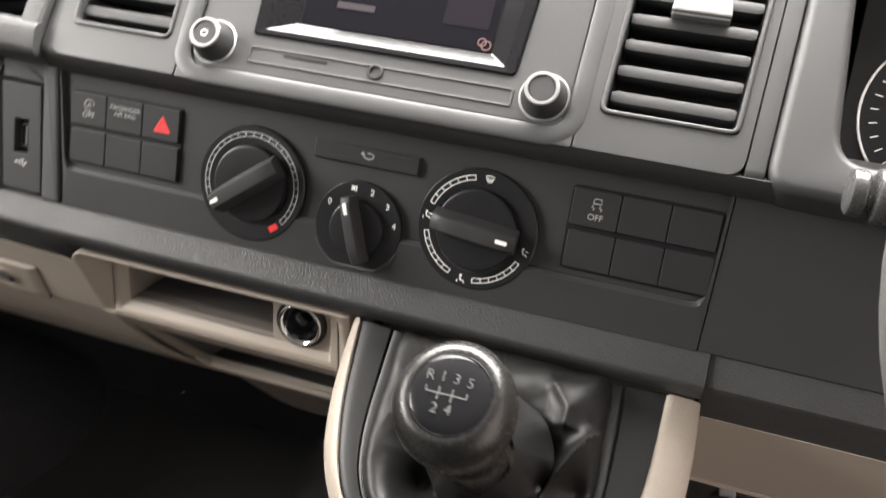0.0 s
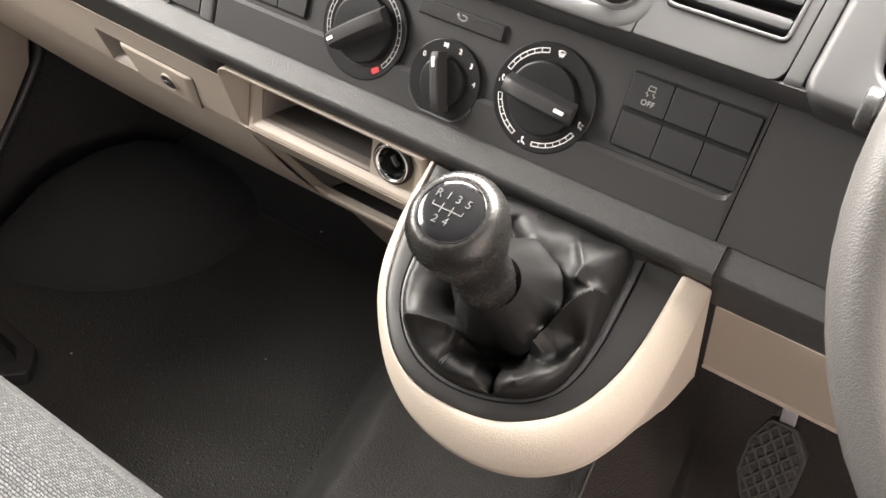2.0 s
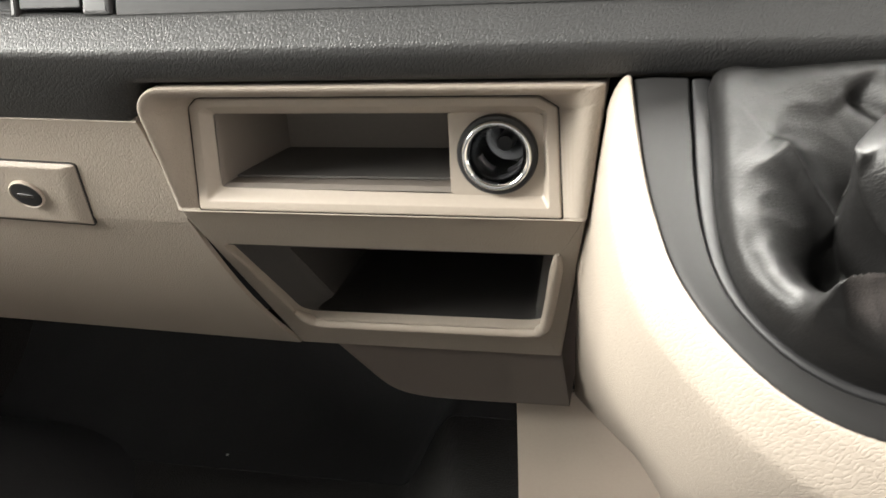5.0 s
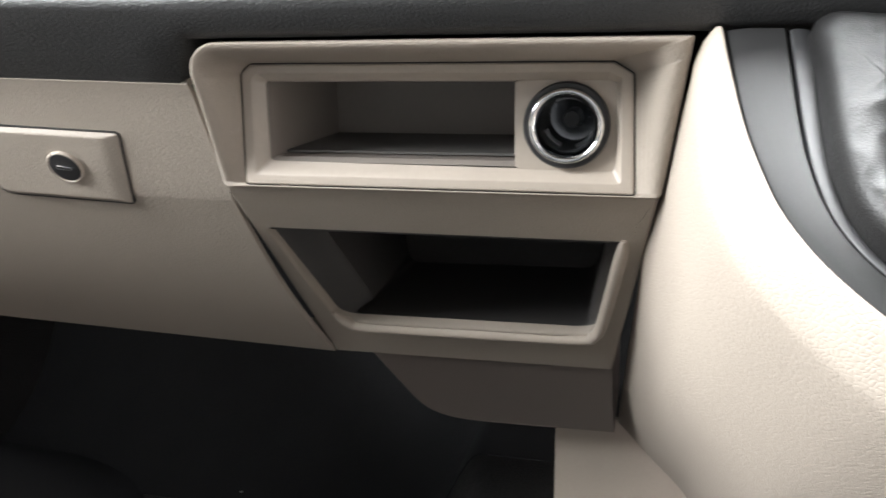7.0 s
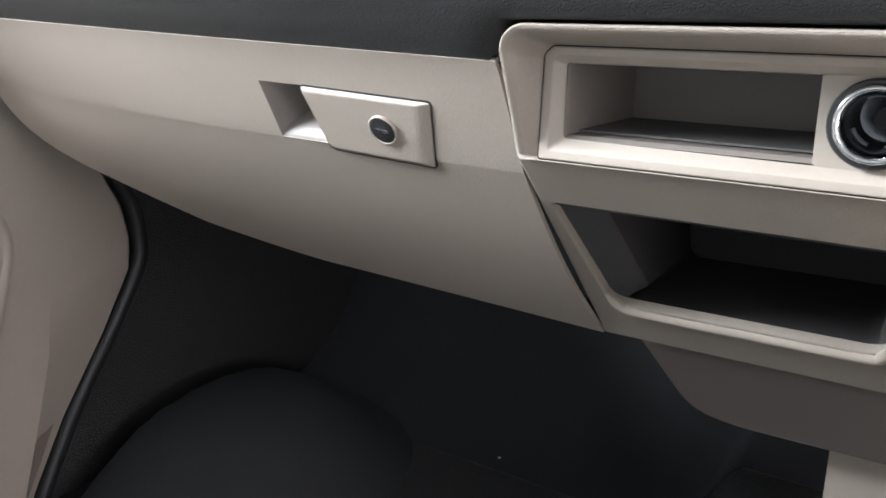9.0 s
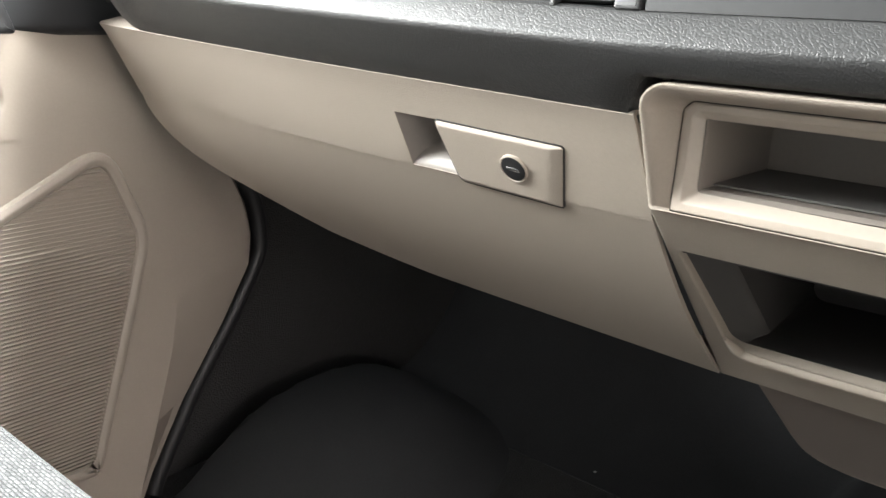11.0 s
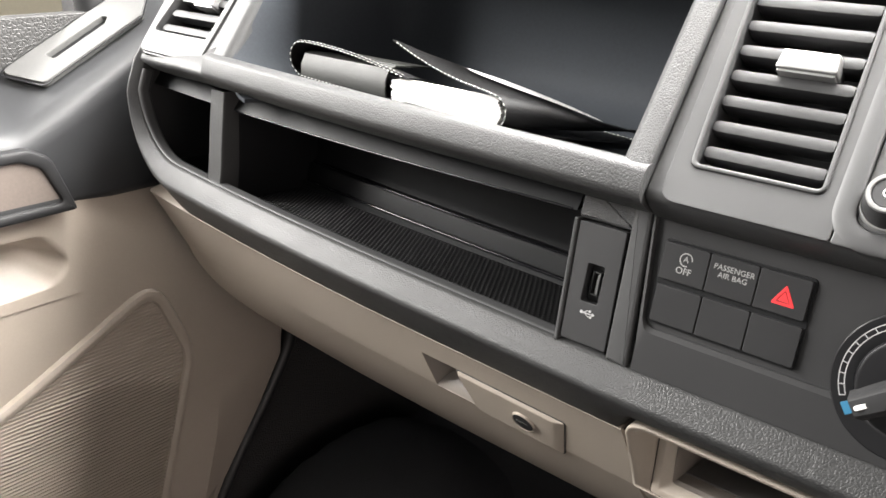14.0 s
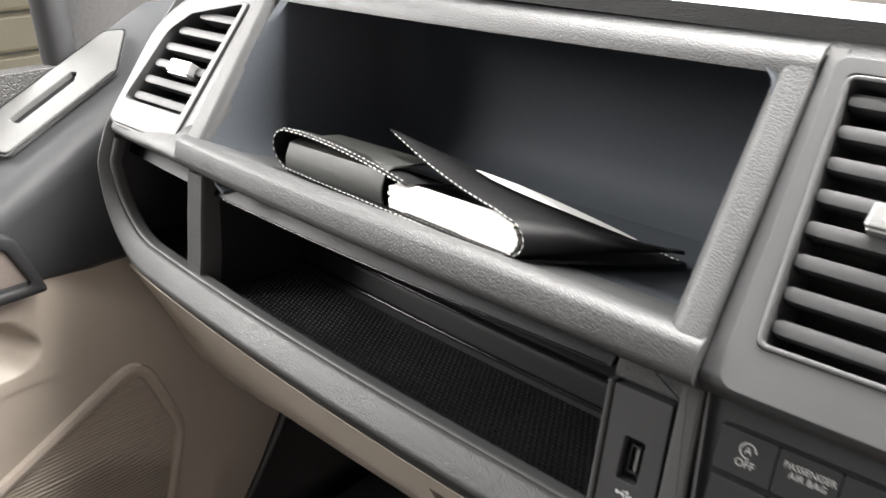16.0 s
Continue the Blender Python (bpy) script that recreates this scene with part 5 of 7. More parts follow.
def tray_module():
    d = thing("storage_tray_module", "beige moulded storage module with upper tray and lower pocket", "storage tray")
    # flange running round the tray: a flat rim that rolls inwards to the bezel
    outer = rpoly([(-0.2000, 0.4792 - 0.5), (-0.0030, 0.4790 - 0.5), (0.0050, 0.5370 - 0.5), (0.0058, 0.5445 - 0.5), (-0.1862, 0.5445 - 0.5), (-0.1964, 0.5362 - 0.5)], [0.002, 0.002, 0.001, 0.001, 0.016, 0.016], 6)
    inner = rpoly([(-0.1886, 0.4795 - 0.5), (-0.0131, 0.4793 - 0.5), (-0.0150, 0.5293 - 0.5), (-0.0232, 0.5343 - 0.5), (-0.1822, 0.5343 - 0.5), (-0.1870, 0.5302 - 0.5)], [0.0015, 0.0015, 0.002, 0.002, 0.006, 0.006], 6)
    bm = bmesh.new()
    hts = [max(0.0012, min(0.034, (y + 0.0205) / 0.0645 * 0.034)) for x, y in outer]
    rings = [put_ring(bm, BEZEL, outer, -0.02), put_ring(bm, BEZEL, outer, [h - 0.0022 if h > 0.004 else h * 0.4 for h in hts])]
    for f, g, cut in ((0.03, 1.0, 0.0007), (0.09, 1.0, 0.0), (0.24, 0.985, 0.0), (0.38, 0.92, 0.0), (0.52, 0.78, 0.0), (0.66, 0.56, 0.0), (0.80, 0.32, 0.0), (0.92, 0.12, 0.0), (1.0, 0.02, 0.0)):
        rings.append(put_ring(bm, BEZEL, [(a[0] * (1 - f) + b[0] * f, a[1] * (1 - f) + b[1] * f) for a, b in zip(outer, inner)], [max(h * g - cut, 0.0004) for h in hts]))
    rings.append(put_ring(bm, BEZEL, inner, -0.012))
    skin(bm, rings)
    part("flange", bm, BEIGE, d, sharp=60)
    # bezel: a shallow dish round the tray mouth and the socket, its upper corners cut
    r5 = [0.0015, 0.0015, 0.002, 0.002, 0.002, 0.002]
    whole = rpoly([(-0.1880, 0.4801 - 0.5), (-0.0137, 0.4799 - 0.5), (-0.0156, 0.5290 - 0.5), (-0.0235, 0.5337 - 0.5), (-0.1820, 0.5337 - 0.5), (-0.1864, 0.5300 - 0.5)], r5, 5)
    band = rpoly([(-0.1835, 0.4842 - 0.5), (-0.0190, 0.4840 - 0.5), (-0.0200, 0.5275 - 0.5), (-0.0250, 0.5302 - 0.5), (-0.1790, 0.5302 - 0.5), (-0.1822, 0.5275 - 0.5)], r5, 5)
    dish = rpoly([(-0.1768, 0.4905 - 0.5), (-0.0222, 0.4890 - 0.5), (-0.0222, 0.5256 - 0.5), (-0.0262, 0.5262 - 0.5), (-0.1755, 0.5262 - 0.5), (-0.1764, 0.5252 - 0.5)], [0.0025, 0.0025, 0.001, 0.001, 0.001, 0.001], 5)
    bm = bmesh.new()
    rings = [put_ring(bm, BEZEL, whole, -0.008), put_ring(bm, BEZEL, whole, 0.0004), put_ring(bm, BEZEL, offset(whole, 0.0003), 0.0009), put_ring(bm, BEZEL, offset(whole, 0.0009), 0.0012), put_ring(bm, BEZEL, band, 0.0012)]
    for f, h in ((0.14, 0.0009), (0.5, -0.0008), (0.86, -0.0026), (1.0, -0.0029)):
        rings.append(put_ring(bm, BEZEL, [(a[0] * (1 - f) + b[0] * f, a[1] * (1 - f) + b[1] * f) for a, b in zip(band, dish)], h))
    skin(bm, rings)
    part("bezel", bm, BEIGE2, d, "smooth beige dished bezel", sharp=60)
    bm = bmesh.new()
    collar(bm, BEZEL, offset(whole, -0.0010), offset(whole, 0.0015), -0.006, 0.0002, 0.0002)
    part("bezel_gap", bm, DIAL, d)
    # tray walls and base: shade inside the beige module is put into their colours
    bm = bmesh.new()
    f = [(-0.1768, 0.4903), (-0.0640, 0.4901), (-0.0640, 0.5264), (-0.1758, 0.5264)]
    f1 = [(-0.1752, 0.4922), (-0.0643, 0.4920), (-0.0643, 0.5256), (-0.1748, 0.5256)]
    g = [(-0.1690, 0.4932), (-0.0650, 0.4932), (-0.0650, 0.5240), (-0.1690, 0.5240)]
    rings = [[bm.verts.new((x, y, z)) for x, z in q] for q, y in ((f, 0.0311), (f1, 0.0335), (g, 0.0990))]
    skin(bm, rings, cap1=True)
    solid(bm, 0.002, Vector((-0.11, 0.06, 0.508)))
    part("tray", bm, TRAYSHADE, d, "tray with its shade put into a brown-grey colour", sharp=30)
    bm = bmesh.new()
    rows = [[(x0 + (x1 - x0) * k / 4, y, z) for k in range(5)] for y, z, x0, x1 in ((0.0420, 0.4938, -0.1735, -0.0648), (0.070, 0.4942, -0.1712, -0.0655), (0.0985, 0.4945, -0.1690, -0.0662))]
    grid(bm, rows)
    solid(bm, 0.001, Vector((-0.11, 0.06, 0.52)))
    part("tray_base", bm, TRAYBASESHADE, d, "tray base with its shade put into grey")
    # socket plate at the bottom of the dish, beside the tray
    cx, cy, x0, x1, y0, y1 = -0.0422, 0.0080, -0.0640, -0.0220, -0.0112, 0.0263
    ang = [2 * math.pi * k / 64 for k in range(64)]
    edge = []
    for a in ang:
        c, s_ = math.cos(a), math.sin(a)
        k = min((x1 - cx) / c if c > 1e-6 else ((x0 - cx) / c if c < -1e-6 else 9), (y1 - cy) / s_ if s_ > 1e-6 else ((y0 - cy) / s_ if s_ < -1e-6 else 9))
        edge.append((cx + c * k, cy + s_ * k))
    bm = bmesh.new()
    collar(bm, BEZEL, edge, circle(cx, cy, 0.0160, 64), -0.008, -0.0028, 0.0002)
    part("socket_plate", bm, BEIGE2, d)
    # slanted body with the lower pocket
    so = rpoly([(-0.2012, sz(0.4785)), (-0.2016, sz(0.3440)), (-0.0255, sz(0.3455)), (-0.0035, sz(0.4785))][::-1], [0.001, 0.001, 0.002, 0.002], 8)
    si = rpoly([(-0.1940, sz(0.4515)), (-0.1860, sz(0.3765)), (-0.0325, sz(0.3785)), (-0.0178, sz(0.4515))][::-1], [0.003, 0.016, 0.012, 0.003], 8)
    so, si = so[::-1], si[::-1]
    bm = bmesh.new()
    collar(bm, SLANT, so, si, -0.010, 0.0, 0.0016, hin=-0.006)
    part("pocket_surround", bm, BEIGE, d, sharp=60)
    # the mouth's flanks run back as curved cheeks; mouth and pocket carry painted shade
    P = [SLANT @ Vector((x, y, -0.0055)) for x, y in offset(si, -0.001)]

    def mouth(p, t):
        """The mouth's wall at the share t of its depth."""
        xm = -0.105
        w = max(0.0, min(1.0, (abs(p.x - xm) - 0.045) / 0.035)) * max(0.0, min(1.0, (p.z - 0.377) / 0.012))
        w = w * w * (3 - 2 * w)
        deep = 0.0012 + (0.016 if p.x < xm else 0.012) * w
        pull = (0.020 if p.x < xm else 0.009) * w * math.sin(t * math.pi / 2) ** 1.5
        return (p.x + (pull if p.x < xm else -pull), p.y + deep * t, min(p.z, 0.4505))
    bm = bmesh.new()
    rings = [[bm.verts.new(mouth(p, t)) for p in P] for t in (0.0, 0.2, 0.4, 0.6, 0.8, 1.0)]
    skin(bm, rings)
    solid(bm, 0.0015, Vector((-0.105, 0.12, 0.415)))
    part("pocket_mouth", bm, POCKETSHADE, d, sharp=60)
    bm = bmesh.new()
    rings = [[bm.verts.new(Vector(mouth(p, 0.985)) + Vector((0, 0.0005, 0))) for p in P]]
    rings.append([bm.verts.new((p.x * 0.88 - 0.0126, 0.25, min(max(p.z, 0.374), 0.447))) for p in P])
    skin(bm, rings, cap1=True)
    solid(bm, 0.002, Vector((-0.105, 0.15, 0.415)))
    part("pocket", bm, POCKETSHADE, d, "deep pocket with its shade put into dark grey")
    bm = bmesh.new()
    lipp = [SLANT @ Vector((x, y, 0.0002)) for x, y in smooth_line([(-0.0180, sz(0.4535)), (-0.0200, sz(0.440)), (-0.0298, sz(0.391)), (-0.0345, sz(0.3795)), (-0.044, sz(0.3752)), (-0.10, sz(0.3740)), (-0.168, sz(0.3732)), (-0.181, sz(0.3765)), (-0.1865, sz(0.3850))], 4)]
    sweep(bm, lipp, lambda t: circle(0, 0, 0.0034 * (0.35 + 0.65 * min(1.0, t / 0.12, (1 - t) / 0.10)), 12), up=Vector((0, -0.7, -0.7)))
    part("pocket_lip", bm, BEIGE2, d, sharp=70)
    # kick panel below; the shade under the slanted body is put into its colour
    bm = bmesh.new()
    k = smooth_line([(-0.1785, 0.345), (-0.1690, 0.312), (-0.1610, 0.287), (-0.1510, 0.275), (-0.1350, 0.2695), (-0.1100, 0.268), (-0.0255, 0.2695)], 4) + [(-0.0255, 0.345)]
    face = [(x, 0.162 + (0.345 - z) * 0.86, z) for x, z in k]
    A = [bm.verts.new(p) for p in face]
    A1 = [bm.verts.new((x + (0.002 if x < -0.03 else 0.0), y - 0.0015, z + 0.003)) for x, y, z in face]
    B = [bm.verts.new((x, 0.30, z)) for x, z in k]
    skin(bm, [A1, A, B], cap0=True, cap1=True)
    part("kick_panel", bm, NICHE_KICKSHADE, d, "kick panel with its shade put into brown-grey")
    # power socket
    s = thing("power_socket", "chrome-ringed black power socket in the storage module", "power socket")
    M = BEZEL @ Matrix.Translation((-0.0422, 0.0080, -0.0028))
    bm = bmesh.new()
    skin(bm, [put_ring(bm, M, circle(0, 0, r, 56), h) for r, h in ((0.0180, -0.003), (0.0180, 0.0022), (0.0174, 0.0034), (0.0160, 0.0036), (0.0152, 0.0030), (0.0150, -0.003))])
    part("outer_ring", bm, SATIN, s)
    bm = bmesh.new()
    rings = [put_ring(bm, M, circle(0, 0, r, 56), h) for r, h in ((0.0157, 0.0), (0.0157, 0.0040), (0.0152, 0.0051), (0.0143, 0.0055), (0.0132, 0.0049), (0.0121, 0.0028), (0.0117, 0.0002), (0.0115, -0.030))]
    skin(bm, rings)
    part("chrome_ring", bm, CHROME, s, "bright chrome ring", sharp=60)
    bm = bmesh.new()
    rings = [put_ring(bm, M, circle(0, 0, r, 40), h) for r, h in ((0.0115, 0.0005), (0.0112, -0.001), (0.0109, -0.034), (0.004, -0.036), (0.0035, -0.028), (0.001, -0.028))]
    skin(bm, rings, cap1=True)
    part("barrel", bm, BARREL, s, "dark polished barrel")
    for a0, a1, h0, h1 in ((200, 250, -0.010, -0.016), (285, 335, -0.010, -0.016), (60, 120, -0.006, -0.013)):
        bm = bmesh.new()
        pts = [radians(a0 + (a1 - a0) * k / 8) for k in range(9)]
        rings = [[bm.verts.new(M @ Vector((r * math.cos(a), r * math.sin(a), h))) for a in pts] for r, h in ((0.0109, h0), (0.0102, h0 - 0.0008), (0.0102, h1 + 0.0008), (0.0108, h1))]
        skin(bm, rings, closed=False)
        part("spring_tab", bm, STEEL, s, "bright contact spring")
    bm = bmesh.new()
    turned(bm, M, [(0.0040, -0.036), (0.0040, -0.022), (0.0034, -0.0205), (0.0006, -0.0205)], n=20)
    part("contact", bm, SATIN, s)


def CT(y):
    """Height of the console's sloping top."""
    return 0.5525 + 0.78 * y


GAITER_HOLE = [(0.0425, -0.0100), (0.0425, -0.0300), (0.0428, -0.0480), (0.0440, -0.0620), (0.0475, -0.0745), (0.0550, -0.0855), (0.0680, -0.0955), (0.0850, -0.1020), (0.1060, -0.1040), (0.1310, -0.1000), (0.1510, -0.0920), (0.1635, -0.0790), (0.1672, -0.0590), (0.1660, -0.0350), (0.1635, -0.0100)]


def console():
    d = thing("gear_console", "beige gear console with a dark trim plate", "gear console")
    inner = smooth_line([(0.0150, -0.008), (0.0180, -0.028), (0.0205, -0.042), (0.0245, -0.057), (0.0310, -0.0735), (0.0420, -0.0885), (0.0605, -0.1040), (0.0830, -0.1125), (0.1100, -0.1140), (0.1360, -0.1105), (0.1565, -0.1020), (0.1745, -0.0885), (0.1860, -0.0695), (0.1918, -0.0455), (0.1935, -0.008)])
    outer = smooth_line([(0.0055, -0.006), (0.0065, -0.030), (0.0100, -0.050), (0.0165, -0.0685), (0.0290, -0.0860), (0.0530, -0.1075), (0.0810, -0.1215), (0.1110, -0.1275), (0.1410, -0.1270), (0.1680, -0.1200), (0.1900, -0.1060), (0.2040, -0.0870), (0.2115, -0.0650), (0.2135, -0.036), (0.2120, -0.006)])
    lower = smooth_line([(-0.0100, 0.066), (-0.0050, 0.058), (0.0015, 0.046), (0.0090, 0.033), (0.0240, 0.014), (0.0490, -0.006), (0.0790, -0.020), (0.1110, -0.026), (0.1420, -0.025), (0.1690, -0.024), (0.1880, -0.022), (0.2015, -0.018), (0.2090, -0.002), (0.2122, 0.034), (0.2130, 0.086)])
    foot = smooth_line([(-0.0240, 0.255), (-0.0180, 0.254), (-0.0080, 0.252), (0.0060, 0.250), (0.0270, 0.245), (0.0500, 0.215), (0.0800, 0.170), (0.1110, 0.168), (0.1400, 0.171), (0.1580, 0.180), (0.1670, 0.196), (0.1720, 0.215), (0.1730, 0.235), (0.1720, 0.250), (0.1700, 0.262)])

    def ring(bm, pts, dz):
        """The outline at a height over the sloping top; towards the knee panel it falls away less."""
        k = len(pts) - 1
        out = []
        for i, (x, y) in enumerate(pts):
            t = max(0.0, min(1.0, (i / k - 0.84) / 0.14))
            q = dz * (1.0 - 0.72 * t * t * (3 - 2 * t)) if dz < -0.0012 and dz != -0.006 and dz != -0.008 else dz
            out.append(bm.verts.new((x, y - 0.5 * q, CT(y) + q)))
        return out

    def mixp(a, b, t):
        return [(p[0] * (1 - t) + q[0] * t, p[1] * (1 - t) + q[1] * t) for p, q in zip(a, b)]
    bm = bmesh.new()
    rings = [ring(bm, inner, -0.006), ring(bm, inner, -0.0004), ring(bm, mixp(inner, outer, 0.08), 0.0010), ring(bm, mixp(inner, outer, 0.24), 0.0008), ring(bm, mixp(inner, outer, 0.45), -0.0016), ring(bm, mixp(inner, outer, 0.66), -0.0054), ring(bm, mixp(inner, outer, 0.84), -0.0100), ring(bm, mixp(inner, outer, 0.96), -0.0145), ring(bm, outer, -0.0190)]
    zo = [v.co.z for v in rings[-1]]
    yo = [v.co.y for v in rings[-1]]
    zl = [CT(y) - 0.105 + 0.050 * min(1.0, max(0.0, (i / (len(outer) - 1) - 0.47) / 0.32)) ** 1.2 - 0.012 * max(0.0, (i / (len(outer) - 1) - 0.80) / 0.20) for i, (x, y) in enumerate(outer)]
    # on the driver's side the wall stands upright and its lower edge follows the knee panel
    for i in range(len(outer)):
        t = i / (len(outer) - 1)
        if t > 0.643:
            zl[i] = float(np.interp(t, (0.643, 0.714, 0.786, 0.857, 0.93, 1.0), (0.378, 0.408, 0.432, 0.437, 0.427, 0.410)))
    for t in (0.2, 0.45, 0.7, 1.0):
        rings.append([bm.verts.new((outer[i][0] * (1 - t) + lower[i][0] * t, yo[i] * (1 - t) + lower[i][1] * t, zo[i] * (1 - t) + zl[i] * t)) for i in range(len(outer))])
    # the foot runs down along the base panel and comes up again under the front
    zf = [0.263 - 0.98 * (x + 0.023) if x < 0.05 else 0.1915 + 0.0765 * min(1.0, (x - 0.05) / 0.06) for x, y in foot]
    for t in (0.3, 0.65, 1.0):
        pts = mixp(lower, foot, t)
        rings.append([bm.verts.new((p[0], p[1], zl[i] * (1 - t) + zf[i] * t)) for i, p in enumerate(pts)])
    skin(bm, rings, closed=False)
    part("skirt", bm, BEIGE, d, "rounded beige skirt", sharp=60)
    # dark trim plate, and inside it the frame that holds the gaiter
    hole = smooth_line(GAITER_HOLE[:15])
    bm = bmesh.new()
    rings = [ring(bm, inner, -0.006), ring(bm, inner, -0.0016), ring(bm, mixp(inner, hole, 0.05), -0.0002), ring(bm, mixp(inner, hole, 0.3), 0.0009), ring(bm, mixp(inner, hole, 0.70), 0.0013), ring(bm, mixp(inner, hole, 0.735), 0.0008), ring(bm, mixp(inner, hole, 0.74), -0.006)]
    skin(bm, rings, closed=False)
    part("trim_plate", bm, TRIMPLATE, d, "dark satin trim plate", sharp=60)
    bm = bmesh.new()
    rings = [ring(bm, mixp(inner, hole, 0.77), -0.006), ring(bm, mixp(inner, hole, 0.77), 0.0005), ring(bm, mixp(inner, hole, 0.80), 0.0011), ring(bm, mixp(inner, hole, 0.88), 0.0014), ring(bm, mixp(inner, hole, 0.96), 0.0012), ring(bm, hole, 0.0008), ring(bm, hole, -0.008)]
    skin(bm, rings, closed=False)
    part("gaiter_frame", bm, SATIN, d, "black frame round the gaiter", sharp=60)
    # beige base panel reaching down to the floor behind the tray module
    bm = bmesh.new()
    rows = [[(x, 0.262 + 0.03 * t, 0.262 - 0.262 * t) for x in (-0.070 - 0.004 * t, -0.04, 0.0, 0.04, 0.10)] for t in np.linspace(0, 1, 6)]
    grid(bm, rows)
    solid(bm, 0.004)
    part("base_panel", bm, BEIGE2, d)
    return d


def gear_lever():
    d = thing("gear_lever", "black leather gear lever with printed shift pattern", "gear lever")
    # axis of the lever: from the gaiter up to the knob's face
    base, face = Vector((0.1125, -0.0980, 0.5455)), Vector((0.1098, -0.1512, 0.6166))
    ax = (face - base).normalized()
    side = Vector((1, 0, 0))
    side = (side - ax * side.dot(ax)).normalized()
    upv = ax.cross(side)
    M = Matrix((side, upv, ax)).transposed().to_4x4()
    M.translation = face
    bm = bmesh.new()
    prof = [(0.0135, -0.078), (0.0140, -0.066), (0.0146, -0.060), (0.0156, -0.057), (0.0161, -0.051), (0.0156, -0.047), (0.0147, -0.0455), (0.0158, -0.044), (0.0165, -0.038), (0.0184, -0.031), (0.0213, -0.024), (0.0234, -0.017), (0.0242, -0.011), (0.0234, -0.0055), (0.0214, -0.0010), (0.0190, 0.0016), (0.0172, 0.0024), (0.0163, 0.0022)]
    rings = [put_ring(bm, M, [(x * 1.0, y * 1.05) for x, y in circle(0, 0, r * 1.03, 56)], h if h > -0.011 else -0.011 + (h + 0.011) * 1.5) for r, h in prof]
    skin(bm, rings, cap0=True, cap1=True)
    k = part("knob", bm, KNOBHIDE, d, "worn black leather knob", sharp=60)
    bm = bmesh.new()
    rings = [put_ring(bm, M, circle(0, 0, r, 56), h) for r, h in ((0.0166, 0.0010), (0.0166, 0.0024), (0.0164, 0.0026), (0.0160, 0.0025), (0.0158, 0.0018))]
    skin(bm, rings)
    part("trim_ring", bm, CAP, k, "thin gloss ring")
    bm = bmesh.new()
    turned(bm, M, [(0.0158, 0.0012), (0.0157, 0.0025), (0.0130, 0.0034), (0.0080, 0.0039), (0.0010, 0.0041)], n=56)
    cap = part("cap", bm, CAP, k, "gloss black cap")
    F = M @ Matrix.Translation((0, 0, 0.0042))
    for txt, x, y in (("R", -0.0092, 0.0058), ("1", -0.0040, 0.0062), ("3", 0.0014, 0.0062), ("5", 0.0070, 0.0058), ("2", -0.0042, -0.0078), ("4", 0.0012, -0.0074)):
        lettering("numeral", txt, 0.0058, F @ Matrix.Translation((x, y * 0.92, 0.0)), CAPPRINT, cap)
    bm = bmesh.new()
    strip2d(bm, F, [(-0.0094, -0.0010), (0.0070, -0.0010)], 0.0006, 0.00012)
    for x, a, b in ((-0.0042, -0.0036, 0.0016), (0.0012, -0.0036, 0.0016)):
        strip2d(bm, F, [(x, a), (x, b)], 0.0006, 0.00016)
    strip2d(bm, F, [(-0.0093, -0.0010), (-0.0093, 0.0010)], 0.0006, 0.00015)
    strip2d(bm, F, [(0.0069, -0.0010), (0.0069, 0.0010)], 0.0006, 0.00015)
    part("shift_pattern", bm, CAPPRINT, cap)


